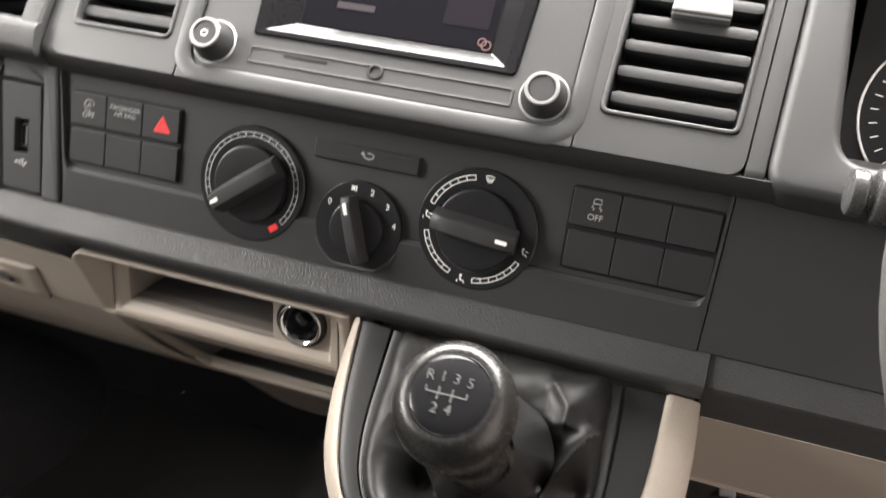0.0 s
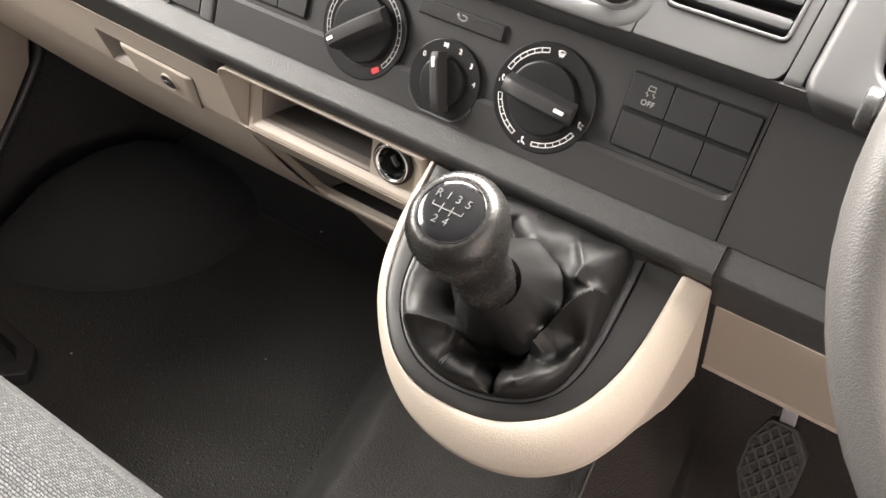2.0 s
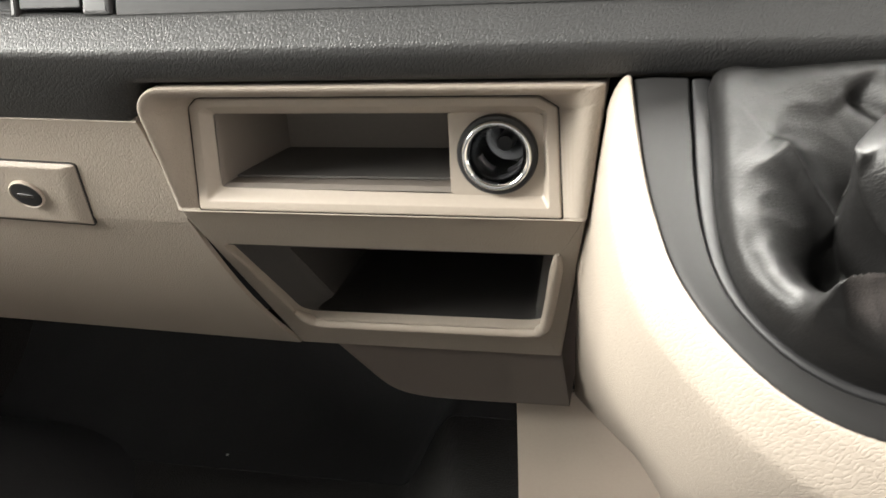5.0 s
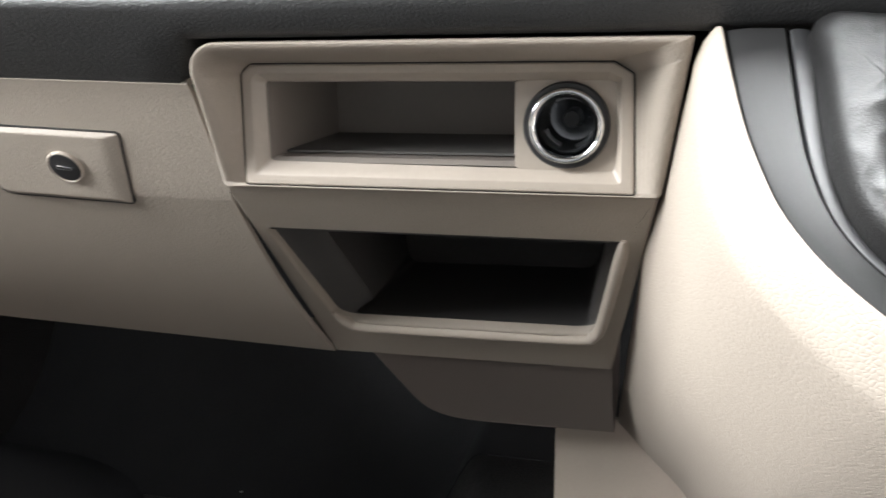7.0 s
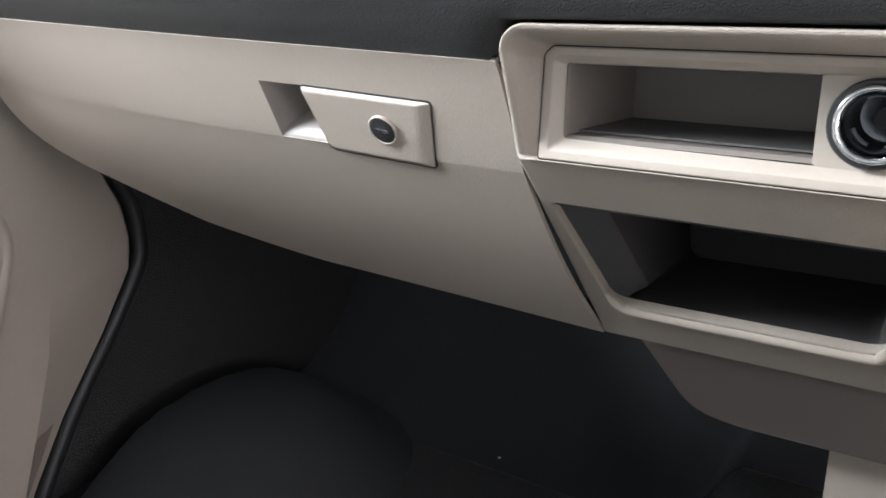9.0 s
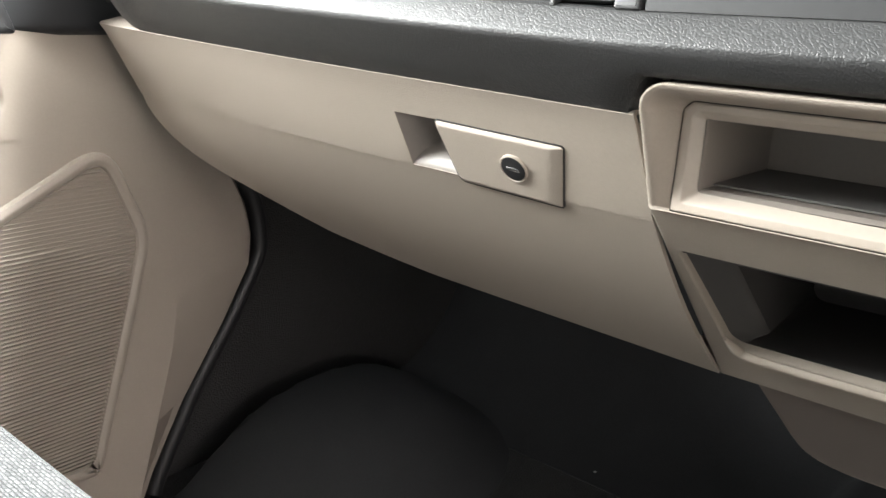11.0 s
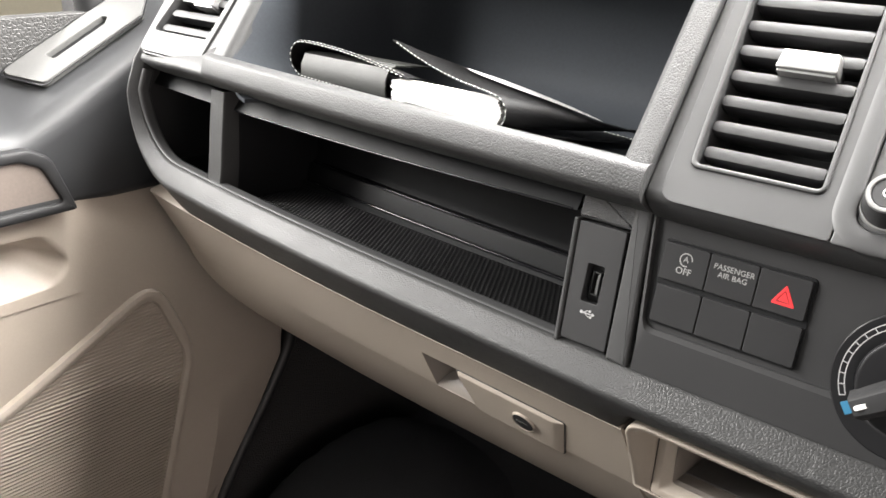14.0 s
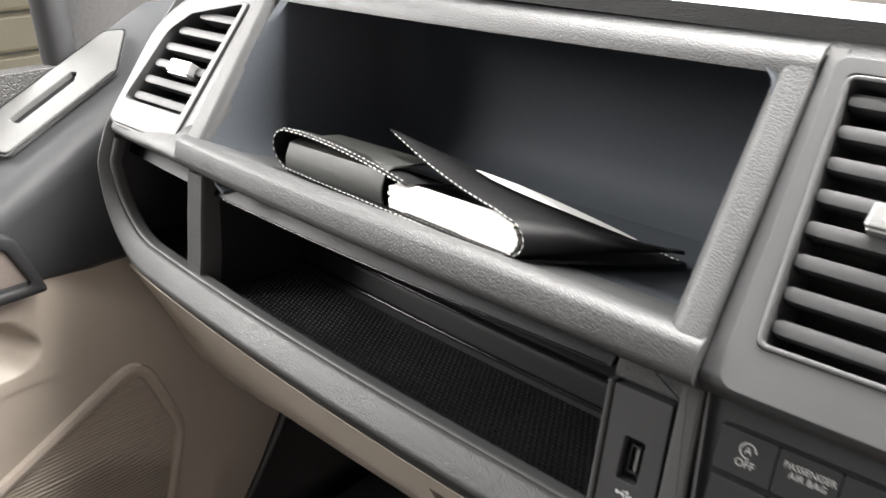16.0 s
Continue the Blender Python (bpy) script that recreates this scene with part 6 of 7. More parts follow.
def gaiter():
    """The leather bag between the console's opening and the lever: a rolled band, a pit in front and a four-sided sleeve."""
    g = thing("gear_gaiter", "black pleated leather gear gaiter with stitched seams", "gaiter")
    big = [Vector(p) for p in smooth_line(GAITER_HOLE[::-1] + [(0.06, -0.0085), (0.105, -0.0075), (0.145, -0.0085)], 22, True)]
    n = len(big)
    foot = Vector((0.112, -0.062, CT(-0.062)))
    ex, ey = Vector((1, 0, 0)), Vector((0, 1, 0.78)).normalized()
    ez = ex.cross(ey)
    neck, neck_h = 0.0172, 0.0560

    def pol(deg, r):
        return Vector((r * math.cos(radians(deg)), r * math.sin(radians(deg))))

    def by_angle(deg, table):
        """A value that glides round the circle from one angle's entry to the next."""
        deg %= 360
        k = len(table)
        for q in range(k):
            a0, v0 = table[q]
            a1, v1 = table[(q + 1) % k]
            span = (a1 - a0) % 360
            off = (deg - a0) % 360
            if off < span:
                t = off / span
                t = t * t * (3 - 2 * t)
                return v0 + (v1 - v0) * t
        return table[0][1]
    # where the sleeve stands in the pit: distance and height; how high the band rolls
    FOOT_R = [(22, 0.036), (55, 0.040), (90, 0.038), (130, 0.034), (170, 0.034), (215, 0.029), (247, 0.0285), (285, 0.0245), (327, 0.0315), (355, 0.031)]
    FOOT_H = [(22, 0.010), (55, 0.021), (90, 0.017), (130, 0.003), (170, -0.007), (215, -0.006), (247, -0.004), (285, -0.014), (327, -0.004), (355, -0.004)]
    EDGE_H = [(22, 0.022), (55, 0.028), (90, 0.032), (130, 0.034), (170, 0.032), (215, 0.022), (247, 0.010), (285, 0.004), (327, 0.008), (355, 0.014)]
    BAND = [(20, 0.017), (60, 0.015), (90, 0.013), (130, 0.012), (170, 0.013), (215, 0.016), (250, 0.019), (290, 0.016), (327, 0.018)]
    CORNERS = ((85, 0.0060), (327, 0.0035), (247, 0.0030), (168, 0.0045), (28, 0.0030))
    # folds: line, height, widths on its two sides (anticlockwise side first)
    FOLDS = [([pol(32, 0.066), pol(24, 0.050), pol(8, 0.036), pol(-10, 0.031), pol(-33, 0.0335)], 0.0270, 0.0090, 0.0034),
             ([pol(-141, 0.062), pol(-137, 0.047), pol(-126, 0.034), pol(-113, 0.0305)], 0.0240, 0.0036, 0.0080),
             ([pol(-70, 0.031), pol(-69, 0.055)], -0.0170, 0.0030, 0.0042),
             ([pol(-56, 0.036), pol(-50, 0.050)], 0.0040, 0.006, 0.006),
             ([pol(-86, 0.034), pol(-80, 0.050)], 0.0045, 0.006, 0.005),
             ([pol(150, 0.060), pol(165, 0.040), pol(176, 0.031)], 0.0110, 0.0040, 0.007),
             ([pol(70, 0.060), pol(50, 0.052), pol(40, 0.044)], 0.0070, 0.007, 0.004),
             ([pol(118, 0.058), pol(108, 0.040)], -0.0090, 0.005, 0.004)]
    HOLLOWS = [(pol(2, 0.047), 0.0085, 0.0130), (pol(-16, 0.044), 0.0080, 0.0090), (pol(-158, 0.039), 0.0090, 0.0100), (pol(-95, 0.031), 0.0065, 0.0045), (pol(-50, 0.034), 0.0070, 0.0060), (pol(62, 0.050), 0.0120, 0.0040), (pol(196, 0.040), 0.0100, 0.0040)]

    def fold(p, line, wl, wr):
        best, val = 1e9, 0.0
        for k, (a, b) in enumerate(zip(line, line[1:])):
            ab = b - a
            t = max(0.0, min(1.0, (p - a).dot(ab) / ab.length_squared))
            q = a + ab * t
            dist = (p - q).length
            if dist < best:
                best = dist
                side = ab.x * (p.y - a.y) - ab.y * (p.x - a.x)
                u = (k + t) / (len(line) - 1)
                fade = min(1.0, 0.25 + u / 0.2) * min(1.0, 0.45 + (1 - u) / 0.2)
                w = wl if side > 0 else wr
                val = fade * math.exp(-math.hypot(dist, 0.0006) / w)
        return val
    bm = bmesh.new()
    rings = []
    outer_steps, inner_steps = 50, 30
    for j in range(outer_steps + inner_steps + 1):
        row = []
        for q2 in big:
            rel = Vector((q2.x, q2.y, CT(q2.y) - 0.001)) - foot
            rim = Vector((rel.dot(ex), rel.dot(ey)))
            deg = math.degrees(math.atan2(rim.y, rim.x))
            R, d = rim.length, rim.normalized()
            r1, h1, hb = by_angle(deg, FOOT_R), by_angle(deg, FOOT_H), by_angle(deg, BAND)
            corner = max(k * math.exp(-math.hypot((deg - a + 180) % 360 - 180, 5.0) / 18.0) for a, k in CORNERS)
            if j <= outer_steps:
                t = j / outer_steps
                r = R + (r1 - R) * t
                h = h1 * t * t * (3 - 2 * t) + hb * math.sin(math.pi * min(1.0, t ** 0.50 * 0.96)) ** 0.85
                env = min(1.0, t / 0.08)
            else:
                t = (j - outer_steps) / inner_steps
                he, re = by_angle(deg, EDGE_H), r1 - 0.002
                if t < 0.40:
                    u = t / 0.40
                    r = r1 + (re - r1) * u + corner * math.sin(u * math.pi / 2) - 0.0020 * math.sin(math.pi * u)
                    h = h1 + (he - h1) * u
                else:
                    u = (t - 0.40) / 0.60
                    r = re + (neck - re) * u + corner * math.cos(u * math.pi / 2) ** 2
                    h = he + (neck_h - he) * (0.6 * u + 0.4 * u ** 2.0)
                    h += 0.0012 * math.sin(math.pi * u) * math.sin(radians(deg) * 3 + 1.0)
                env = max(0.0, 1 - t / 0.8)
            p = d * r
            add = sum(hgt * fold(p, line, wl, wr) for line, hgt, wl, wr in FOLDS)
            for c, w, deep in HOLLOWS:
                add -= deep * math.exp(-((p - c).length / w) ** 2)
            soft = noise.noise(Vector((p.x * 55, p.y * 55, j * 0.02))) * 0.0012 + (0.5 - abs(noise.noise(Vector((p.x * 110 + 7, p.y * 110, 2.0))))) * 0.0005
            h += (add + soft) * env
            row.append(bm.verts.new(foot + ex * p.x + ey * p.y + ez * h))
        rings.append(row)
    skin(bm, rings)
    seams = []
    for i0, j0, j1 in ((min(range(n), key=lambda k: (big[k] - Vector((0.098, -0.1035))).length), 8, 24), (min(range(n), key=lambda k: (big[k] - Vector((0.103, -0.0075))).length), 4, 16)):
        for w in (-1, 1):
            seams.append([rings[j][(i0 + w) % n].co.copy() + ez * 0.0004 for j in range(j0, j1)])
    part("leather", bm, LEATHER, g, sharp=80, flat=False)
    for line in seams:
        bs = bmesh.new()
        for p, q in zip(line, line[1:]):
            tube(bs, [p.lerp(q, 0.1), p.lerp(q, 0.75)], 0.00042, 5)
        part("stitching", bs, SATIN, g)


def knee_panel():
    d = thing("knee_panel", "beige lower dashboard panel under the steering column", "trim panel")
    for name, prof in (("upper_board", [(0.030, 0.5265), (0.0160, 0.5245), (0.0147, 0.5225), (0.030, 0.501), (0.055, 0.4655), (0.0790, 0.4315), (0.0812, 0.4292)]),
                       ("lower_board", [(0.0812, 0.4290), (0.0840, 0.4268), (0.100, 0.4155), (0.120, 0.4012), (0.1385, 0.3880), (0.1420, 0.3868), (0.146, 0.3880), (0.16, 0.396)])):
        bm = bmesh.new()
        grid(bm, [[(x, y, z) for y, z in prof] for x in list(np.linspace(0.2155, 0.2165, 2)) + list(np.linspace(0.25, 0.78, 14))])
        solid(bm, 0.003)
        part(name, bm, BEIGE, d, sharp=60)


def pedal():
    d = thing("clutch_pedal", "black cross-ribbed rubber clutch pedal on a steel arm", "pedal")
    M = plane((0.2985, 0.335, 0.1530), (-0.10, 0.22, 1), u=(1, -0.05, 0.1))
    outline = rpoly([(-0.018, -0.054), (0.016, -0.056), (0.0300, -0.020), (0.0310, 0.024), (0.012, 0.052), (-0.016, 0.052), (-0.0300, 0.020), (-0.0310, -0.022)], 0.008, 3)
    bm = bmesh.new()
    slab(bm, M, outline, -0.014, 0.0, 0.003)
    p = part("pad", bm, RUBBER, d)
    inside = offset(outline, 0.0035)

    def within(x, y):
        return all((b[0] - a[0]) * (y - a[1]) - (b[1] - a[1]) * (x - a[0]) >= 0 for a, b in zip(inside, inside[1:] + inside[:1]))
    for s in (-1, 1):
        for k in range(-5, 6):
            c = k * 0.0145
            pts = [(c + t * 0.75, t * s) for t in np.linspace(-0.08, 0.08, 80) if within(c + t * 0.75, t * s)]
            if len(pts) > 4:
                bm = bmesh.new()
                tube(bm, [M @ Vector((pts[0][0], pts[0][1], 0.0006)), M @ Vector((pts[-1][0], pts[-1][1], 0.0006))], 0.0018, 6, up=Vector((0, -1, 0.3)))
                part("rib", bm, PEDALRIB, p)
    bm = bmesh.new()
    tube(bm, [M @ Vector((x, y, -0.002)) for x, y in offset(outline, 0.001)], 0.0022, 6, up=Vector((0, -1, 0.3)), closed=True)
    part("edge_bead", bm, PEDALRIB, p)
    bm = bmesh.new()
    sweep(bm, [(0.2960, 0.352, 0.190), (0.2900, 0.362, 0.225), (0.2870, 0.385, 0.290), (0.292, 0.42, 0.36), (0.30, 0.45, 0.50)], rect(-0.0085, 0.0085, -0.004, 0.004, 0.002, 2), up=Vector((0, -1, 0.2)))
    part("arm", bm, STEEL, d)


def steering_wheel():
    d = thing("steering_wheel", "black grained leather steering wheel", "steering wheel")
    c, R = Vector((0.458, -0.0745, 0.694)), 0.188
    tilt = radians(25)
    u, v = Vector((1, 0, 0)), Vector((0, math.sin(tilt), math.cos(tilt)))
    path = [c + (u * math.cos(a) + v * math.sin(a)) * R for a in np.linspace(0, 2 * math.pi, 73)[:-1]]
    bm = bmesh.new()
    sweep(bm, path, [(x * 0.0155, y * 0.0175) for x, y in circle(0, 0, 1, 20)], up=u.cross(v), closed=True)
    part("rim", bm, RIM, d)
    nrm = u.cross(v)
    M = Matrix((u, v, nrm)).transposed().to_4x4()
    M.translation = c - nrm * 0.02
    bm = bmesh.new()
    slab(bm, M, rpoly([(-0.075, -0.06), (0.075, -0.06), (0.085, 0.045), (-0.085, 0.045)], 0.03, 6), -0.03, 0.012, 0.012)
    part("hub", bm, PANEL, d)
    for a in (-18, 198, 270):
        ang = radians(a)
        bm = bmesh.new()
        w = Vector((math.cos(ang), math.sin(ang), 0))
        sweep(bm, [M @ (w * 0.06), M @ (w * 0.12 + Vector((0, 0, 0.006))), M @ (w * 0.185 + Vector((0, 0, 0.018)))], rect(-0.018, 0.018, -0.006, 0.006, 0.004, 3), up=nrm)
        part("spoke", bm, PANEL, d)
    s = thing("steering_column", "dark plastic steering column shroud with a stalk", "steering column")
    bm = bmesh.new()
    tube(bm, [c - nrm * 0.03, c - nrm * 0.10, c - nrm * 0.26], 0.055, 20)
    part("shroud", bm, PANEL, s)
    bm = bmesh.new()
    tube(bm, [c - nrm * 0.07, c - nrm * 0.068 + u * -0.09, (0.275, -0.0285, 0.6795)], 0.0075, 12)
    st = part("stalk", bm, STALK, s)
    a0, a1 = Vector((0.2750, -0.0275, 0.6835)), Vector((0.2445, -0.0290, 0.6845))
    for f0, f1, r in ((0.0, 0.30, 0.0110), (0.36, 0.64, 0.0122), (0.72, 0.98, 0.0105)):
        bm = bmesh.new()
        p, q = a0.lerp(a1, f0), a0.lerp(a1, f1)
        e = (q - p).normalized()
        rings = []
        for off, k in ((0, 0.80), (0.0010, 0.96), (0.0022, 1.0)):
            rings.append((p + e * off, r * k))
        for off, k in ((0.0022, 1.0), (0.0010, 0.96), (0, 0.80)):
            rings.append((q - e * off, r * k))
        skin(bm, [[bm.verts.new(pp + Vector((0, math.cos(t), math.sin(t))) * rr_) for t in np.linspace(0, 2 * math.pi, 33)[:-1]] for pp, rr_ in rings], cap0=True, cap1=True)
        part("switch_collar", bm, STALK, st, "ribbed switch collar")
    i = thing("instrument_cluster", "recessed instrument cluster with a silver-ringed gauge", "instrument cluster")
    bm = bmesh.new()
    collar(bm, UPPER, rpoly([(0.2141, uz(0.6690)), (0.70, uz(0.6640)), (0.70, uz(0.80)), (0.2199, uz(0.80))], [0.014, 0.014, 0.004, 0.006], 6), rpoly([(0.2445, uz(0.6850)), (0.68, uz(0.6850)), (0.68, uz(0.795)), (0.2360, uz(0.795))], [0.016, 0.012, 0.012, 0.004], 6), -0.03, 0.0030, 0.0050, hin=-0.05)
    part("hood", bm, FASCIA, i, "smooth grey cheek and hood round the gauges", sharp=60)
    G = plane((0, 0.075, 0.70), (0, 0.45, 1))
    bm = bmesh.new()
    slab(bm, G, rect(0.25, 0.70, -0.06, 0.12, 0.002, 2), -0.02, 0.0, 0)
    part("face", bm, DIAL, i)
    bm = bmesh.new()
    cx, cy, r = 0.3020, -0.0035, 0.0452
    collar(bm, G, circle(cx, cy, r, 48), circle(cx, cy, r - 0.0013, 48), 0.0, 0.0012, 0.0003)
    part("gauge_ring", bm, WHITE, i, "thin white gauge ring")
    bm = bmesh.new()
    for k in range(25):
        a = radians(225 - k * 270 / 24)
        r0 = r - 0.006
        strip2d(bm, G, [(cx + r0 * math.cos(a), cy + r0 * math.sin(a)), (cx + (r0 - 0.004) * math.cos(a), cy + (r0 - 0.004) * math.sin(a))], 0.0007, 0.0006)
    part("gauge_scale", bm, WHITE, i)


gb = glovebox()
latch(gb)
tray_module()
console()
gear_lever()
gaiter()
knee_panel()
pedal()
steering_wheel()


# ---- passenger side: left vent, bin contents, door, seat ----
def left_vent():
    M = plane((0, 0.0226, 0.690), (0, 0.73, 1))
    opening = [(-0.7000, 0.0123), (-0.6235, 0.0118), (-0.6110, 0.1030), (-0.6655, 0.0890), (-0.6850, 0.0725)]
    d = vent_unit("air_vent", (-0.7000, -0.6235, 0.0120), (-0.6760, -0.6110, 0.1030), M, 6, None, (-0.6480, 0.0462), 0.028, "dark grey slatted side vent with a silver slider",
                  cut=opening[3:], plate=[(-0.7060, -0.0085), (-0.6185, -0.0098), (-0.6050, 0.1062), (-0.6690, 0.0945), (-0.6920, 0.0765)])
    bm = bmesh.new()
    collar(bm, M, rpoly([(-0.7150, -0.0105), (-0.5990, -0.0062), (-0.5990, 0.1300), (-0.6750, 0.1130), (-0.7100, 0.0780)], [0.012, 0.002, 0.002, 0.020, 0.050], 6),
           rpoly([(-0.7040, -0.0070), (-0.6200, -0.0083), (-0.6070, 0.1045), (-0.6680, 0.0930), (-0.6905, 0.0755)], [0.005, 0.004, 0.004, 0.014, 0.024], 6), -0.04, -0.0008, 0.003, hin=-0.03)
    part("housing", bm, FASCIA, d, "satin grey corner housing", sharp=60)
    bm = bmesh.new()
    LOW = [(0.060, 0.668), (0.050, 0.690), (0.0176, 0.6898), (0.0126, 0.6842), (0.0072, 0.6812), (0.0026, 0.6784), (-0.0010, 0.6755), (-0.0028, 0.6728), (-0.0030, 0.6708), (-0.0012, 0.6680), (0.0085, 0.6612), (0.018, 0.657), (0.06, 0.655)]
    loft_x(bm, [(x, [(y + bend(x) + 0.006 * max(0.0, (-0.64 - x) / 0.08) ** 2, z + 0.006 - 0.05 * max(0.0, -0.64 - x)) for y, z in LOW]) for x in [-0.5994] + list(np.linspace(-0.6000, -0.7180, 14))])
    part("lower_edge", bm, SOFT, d, sharp=60)
    bm = bmesh.new()
    slab(bm, M, rpoly([(-0.7130, -0.0085), (-0.5990, -0.0062), (-0.5990, 0.124), (-0.690, 0.100)], 0.003, 3), -0.07, -0.038, 0)
    part("housing_back", bm, DIAL, d)


def wallet_and_papers():
    d = thing("document_wallet", "black stitched leather document wallet lying open in the bin", "wallet")

    def ribbon(path, skew, drop, thick=0.0012):
        bm = bmesh.new()
        rows = []
        for x, z, y0, y1 in path:
            up = max(0.0, min(1.0, (-0.324 - x) / 0.12)) if z > 0.695 else 0.0
            fall = (z - 0.6752) * (1 - up) ** 2.5 + 0.006 * up if skew else drop * max(0.12, min(1.0, (z - 0.688) / 0.020))
            rows.append([(x + skew * (1 - 0.6 * up) * f, y0 + (y1 - y0) * f, z - fall * g) for f, g in ((0, 0), (0.3, 0.2), (0.5, 0.45), (0.75, 0.72), (1, 1))])
        grid(bm, rows)
        solid(bm, thick)
        return bm

    # bottom cover, then round the left end and back over the top
    path = []
    for x in np.linspace(-0.324, -0.503, 16):
        path.append((x, 0.6800 + 0.008 * (-0.324 - x) / 0.18, 0.026 + bend(x) * 0.5, 0.095))
    for k in range(1, 9):
        a = k / 8 * math.pi
        path.append((-0.503 - 0.0130 * math.sin(a), 0.7000 - 0.0120 * math.cos(a), 0.030, 0.072))
    for t in np.linspace(0, 1, 10)[1:]:
        path.append((-0.503 + 0.105 * t, 0.7120 - 0.0130 * t + 0.003 * math.sin(math.pi * t), 0.032, 0.072))
    bm = ribbon(path, 0.0, 0.019)
    part("back_cover", bm, WALLETHIDE, d, "black leather cover")
    path2 = []
    for x in np.linspace(-0.40, -0.324, 6):
        path2.append((x, 0.6797 + 0.008 * (-0.324 - x) / 0.18, 0.0265 + bend(x), 0.100))
    for k in range(1, 9):
        a = k / 8 * math.pi
        path2.append((-0.324 + 0.0110 * math.sin(a), 0.6905 - 0.0108 * math.cos(a), 0.029, 0.106))
    for t in np.linspace(0, 1, 14)[1:]:
        path2.append((-0.324 - 0.120 * t, 0.7012 + 0.0160 * t - 0.004 * math.sin(math.pi * t), 0.031 + 0.034 * t, 0.096 - 0.045 * t + 0.020 * t * t))
    bm = ribbon(path2, 0.052, 0.0)
    part("front_cover", bm, WALLETHIDE, d, "black leather flap")
    # the lower cover spreads out behind, its far edge stitched too
    L = plane((0, 0.03, 0.6775), (0, 1, -0.115))
    bm = bmesh.new()
    slab(bm, L, rpoly([(-0.430, 0.020), (-0.320, 0.002), (-0.258, 0.078), (-0.340, 0.104), (-0.430, 0.110)], 0.004, 4), -0.0012, 0.0006, 0.0004)
    part("lower_cover", bm, WALLETHIDE, d)
    bm = bmesh.new()
    for k in range(20):
        a, b = [Vector((-0.265 - 0.0040 * q, 0.0775 + 0.00126 * q, 0.0007)) for q in (k, k + 0.5)]
        tube(bm, [L @ a, L @ b], 0.00035, 5)
    part("stitching", bm, STITCH, d, "white stitching")
    # stitching along the front edges
    for pth in (path, path2):
        bm = bmesh.new()
        pts = []
        for (x, z, y0, y1), (x2, z2, y02, y12) in zip(pth, pth[1:]):
            L = math.hypot(x2 - x, z2 - z)
            n = max(1, round(L / 0.0042))
            for k in range(n):
                pts.append((x + (x2 - x) * k / n, y0 + (y02 - y0) * k / n, z + (z2 - z) * k / n))
        for a, b in zip(pts, pts[1:]):
            A, Bv = Vector(a), Vector(b)
            dd = Bv - A
            if dd.length < 1e-5:
                continue
            p, q = A + dd * 0.22, A + dd * 0.64
            off = Vector((0, -0.0006, 0))
            nrm = dd.cross(Vector((0, 1, 0))).normalized()
            tube(bm, [p + off + Vector((0, 0.0022, 0)) + nrm * 0.0009, q + off + Vector((0, 0.0022, 0)) + nrm * 0.0009], 0.00040, 5)
            tube(bm, [p + off, q + off], 0.00042, 5)
        part("stitching", bm, STITCH, d, "white stitching")
    bk = thing("handbook", "white paper handbook inside the wallet", "book")
    for k in range(9):
        bm = bmesh.new()
        z = 0.6806 + k * 0.00185
        box(bm, -0.412 + 0.0006 * (k % 3), -0.322 + 0.004 * math.sin(k * 0.35), 0.0300 + 0.0006 * (k % 2), 0.041, z, z + 0.0017, 0.0003)
        part("page", bm, PAPER, bk)
    c = thing("card_folder", "grey card folder standing in the wallet", "folder")
    bm = bmesh.new()
    rows = []
    for x in np.linspace(-0.503, -0.416, 10):
        rows.append([(x, 0.0300, 0.6835), (x, 0.0285, 0.688), (x, 0.0290, 0.696), (x, 0.033, 0.7035), (x, 0.040, 0.7050), (x, 0.075, 0.700)])
    grid(bm, rows)
    solid(bm, 0.0012)
    part("sleeve", bm, GREYBOARD, c)
    bm = bmesh.new()
    for k in range(16):
        x = -0.440 + k * 0.0016
        tube(bm, [(x, 0.0330, 0.7030), (x, 0.040, 0.7052)], 0.0004, 5)
    part("rib_edge", bm, GREYBOARD, c)
    tag = thing("paper_tag", "small torn white paper tag in the wallet's fold", "paper")
    bm = bmesh.new()
    slab(bm, plane((-0.4965, 0.0295, 0.6915), (0.1, 0.1, 1)), [(-0.0030, -0.0030), (0.0028, -0.0034), (0.0034, 0.0006), (0.0012, 0.0014), (0.0006, 0.0036), (-0.0014, 0.0030), (-0.0020, 0.0008), (-0.0034, 0.0004)], -0.0004, 0.0004, 0)
    part("sheet", bm, PAPER, tag)
    # white sheet added over the flap to draw the leather's sheen
    sheen = thing("flap_sheen", "thin white sheet standing for the sheen on the wallet's flap", "paper")
    bm = bmesh.new()
    rows = []
    for t, f0, f1 in ((0.62, 0.66, 0.72), (0.52, 0.60, 0.94), (0.40, 0.62, 0.98), (0.30, 0.68, 0.98), (0.20, 0.76, 0.98), (0.12, 0.85, 0.98), (0.06, 0.93, 0.97)):
        z = 0.7012 + 0.0160 * t - 0.004 * math.sin(math.pi * t)
        fall = (z - 0.6752) * (1 - t) ** 2.5 + 0.006 * t
        row = []
        for f in (f0, (f0 + f1) / 2, f1):
            g = 0.67 * f if f < 0.3 else (0.2 + 1.25 * (f - 0.3) if f < 0.5 else (0.45 + 1.08 * (f - 0.5) if f < 0.75 else 0.72 + 1.12 * (f - 0.75)))
            row.append((-0.324 - 0.120 * t + 0.052 * (1 - 0.6 * t) * f, 0.031 + 0.034 * t + (0.065 - 0.079 * t + 0.020 * t * t) * f, z - fall * g + 0.0020))
        rows.append(row)
    grid(bm, rows)
    solid(bm, 0.0002)
    part("sheet", bm, PAPER, sheen)


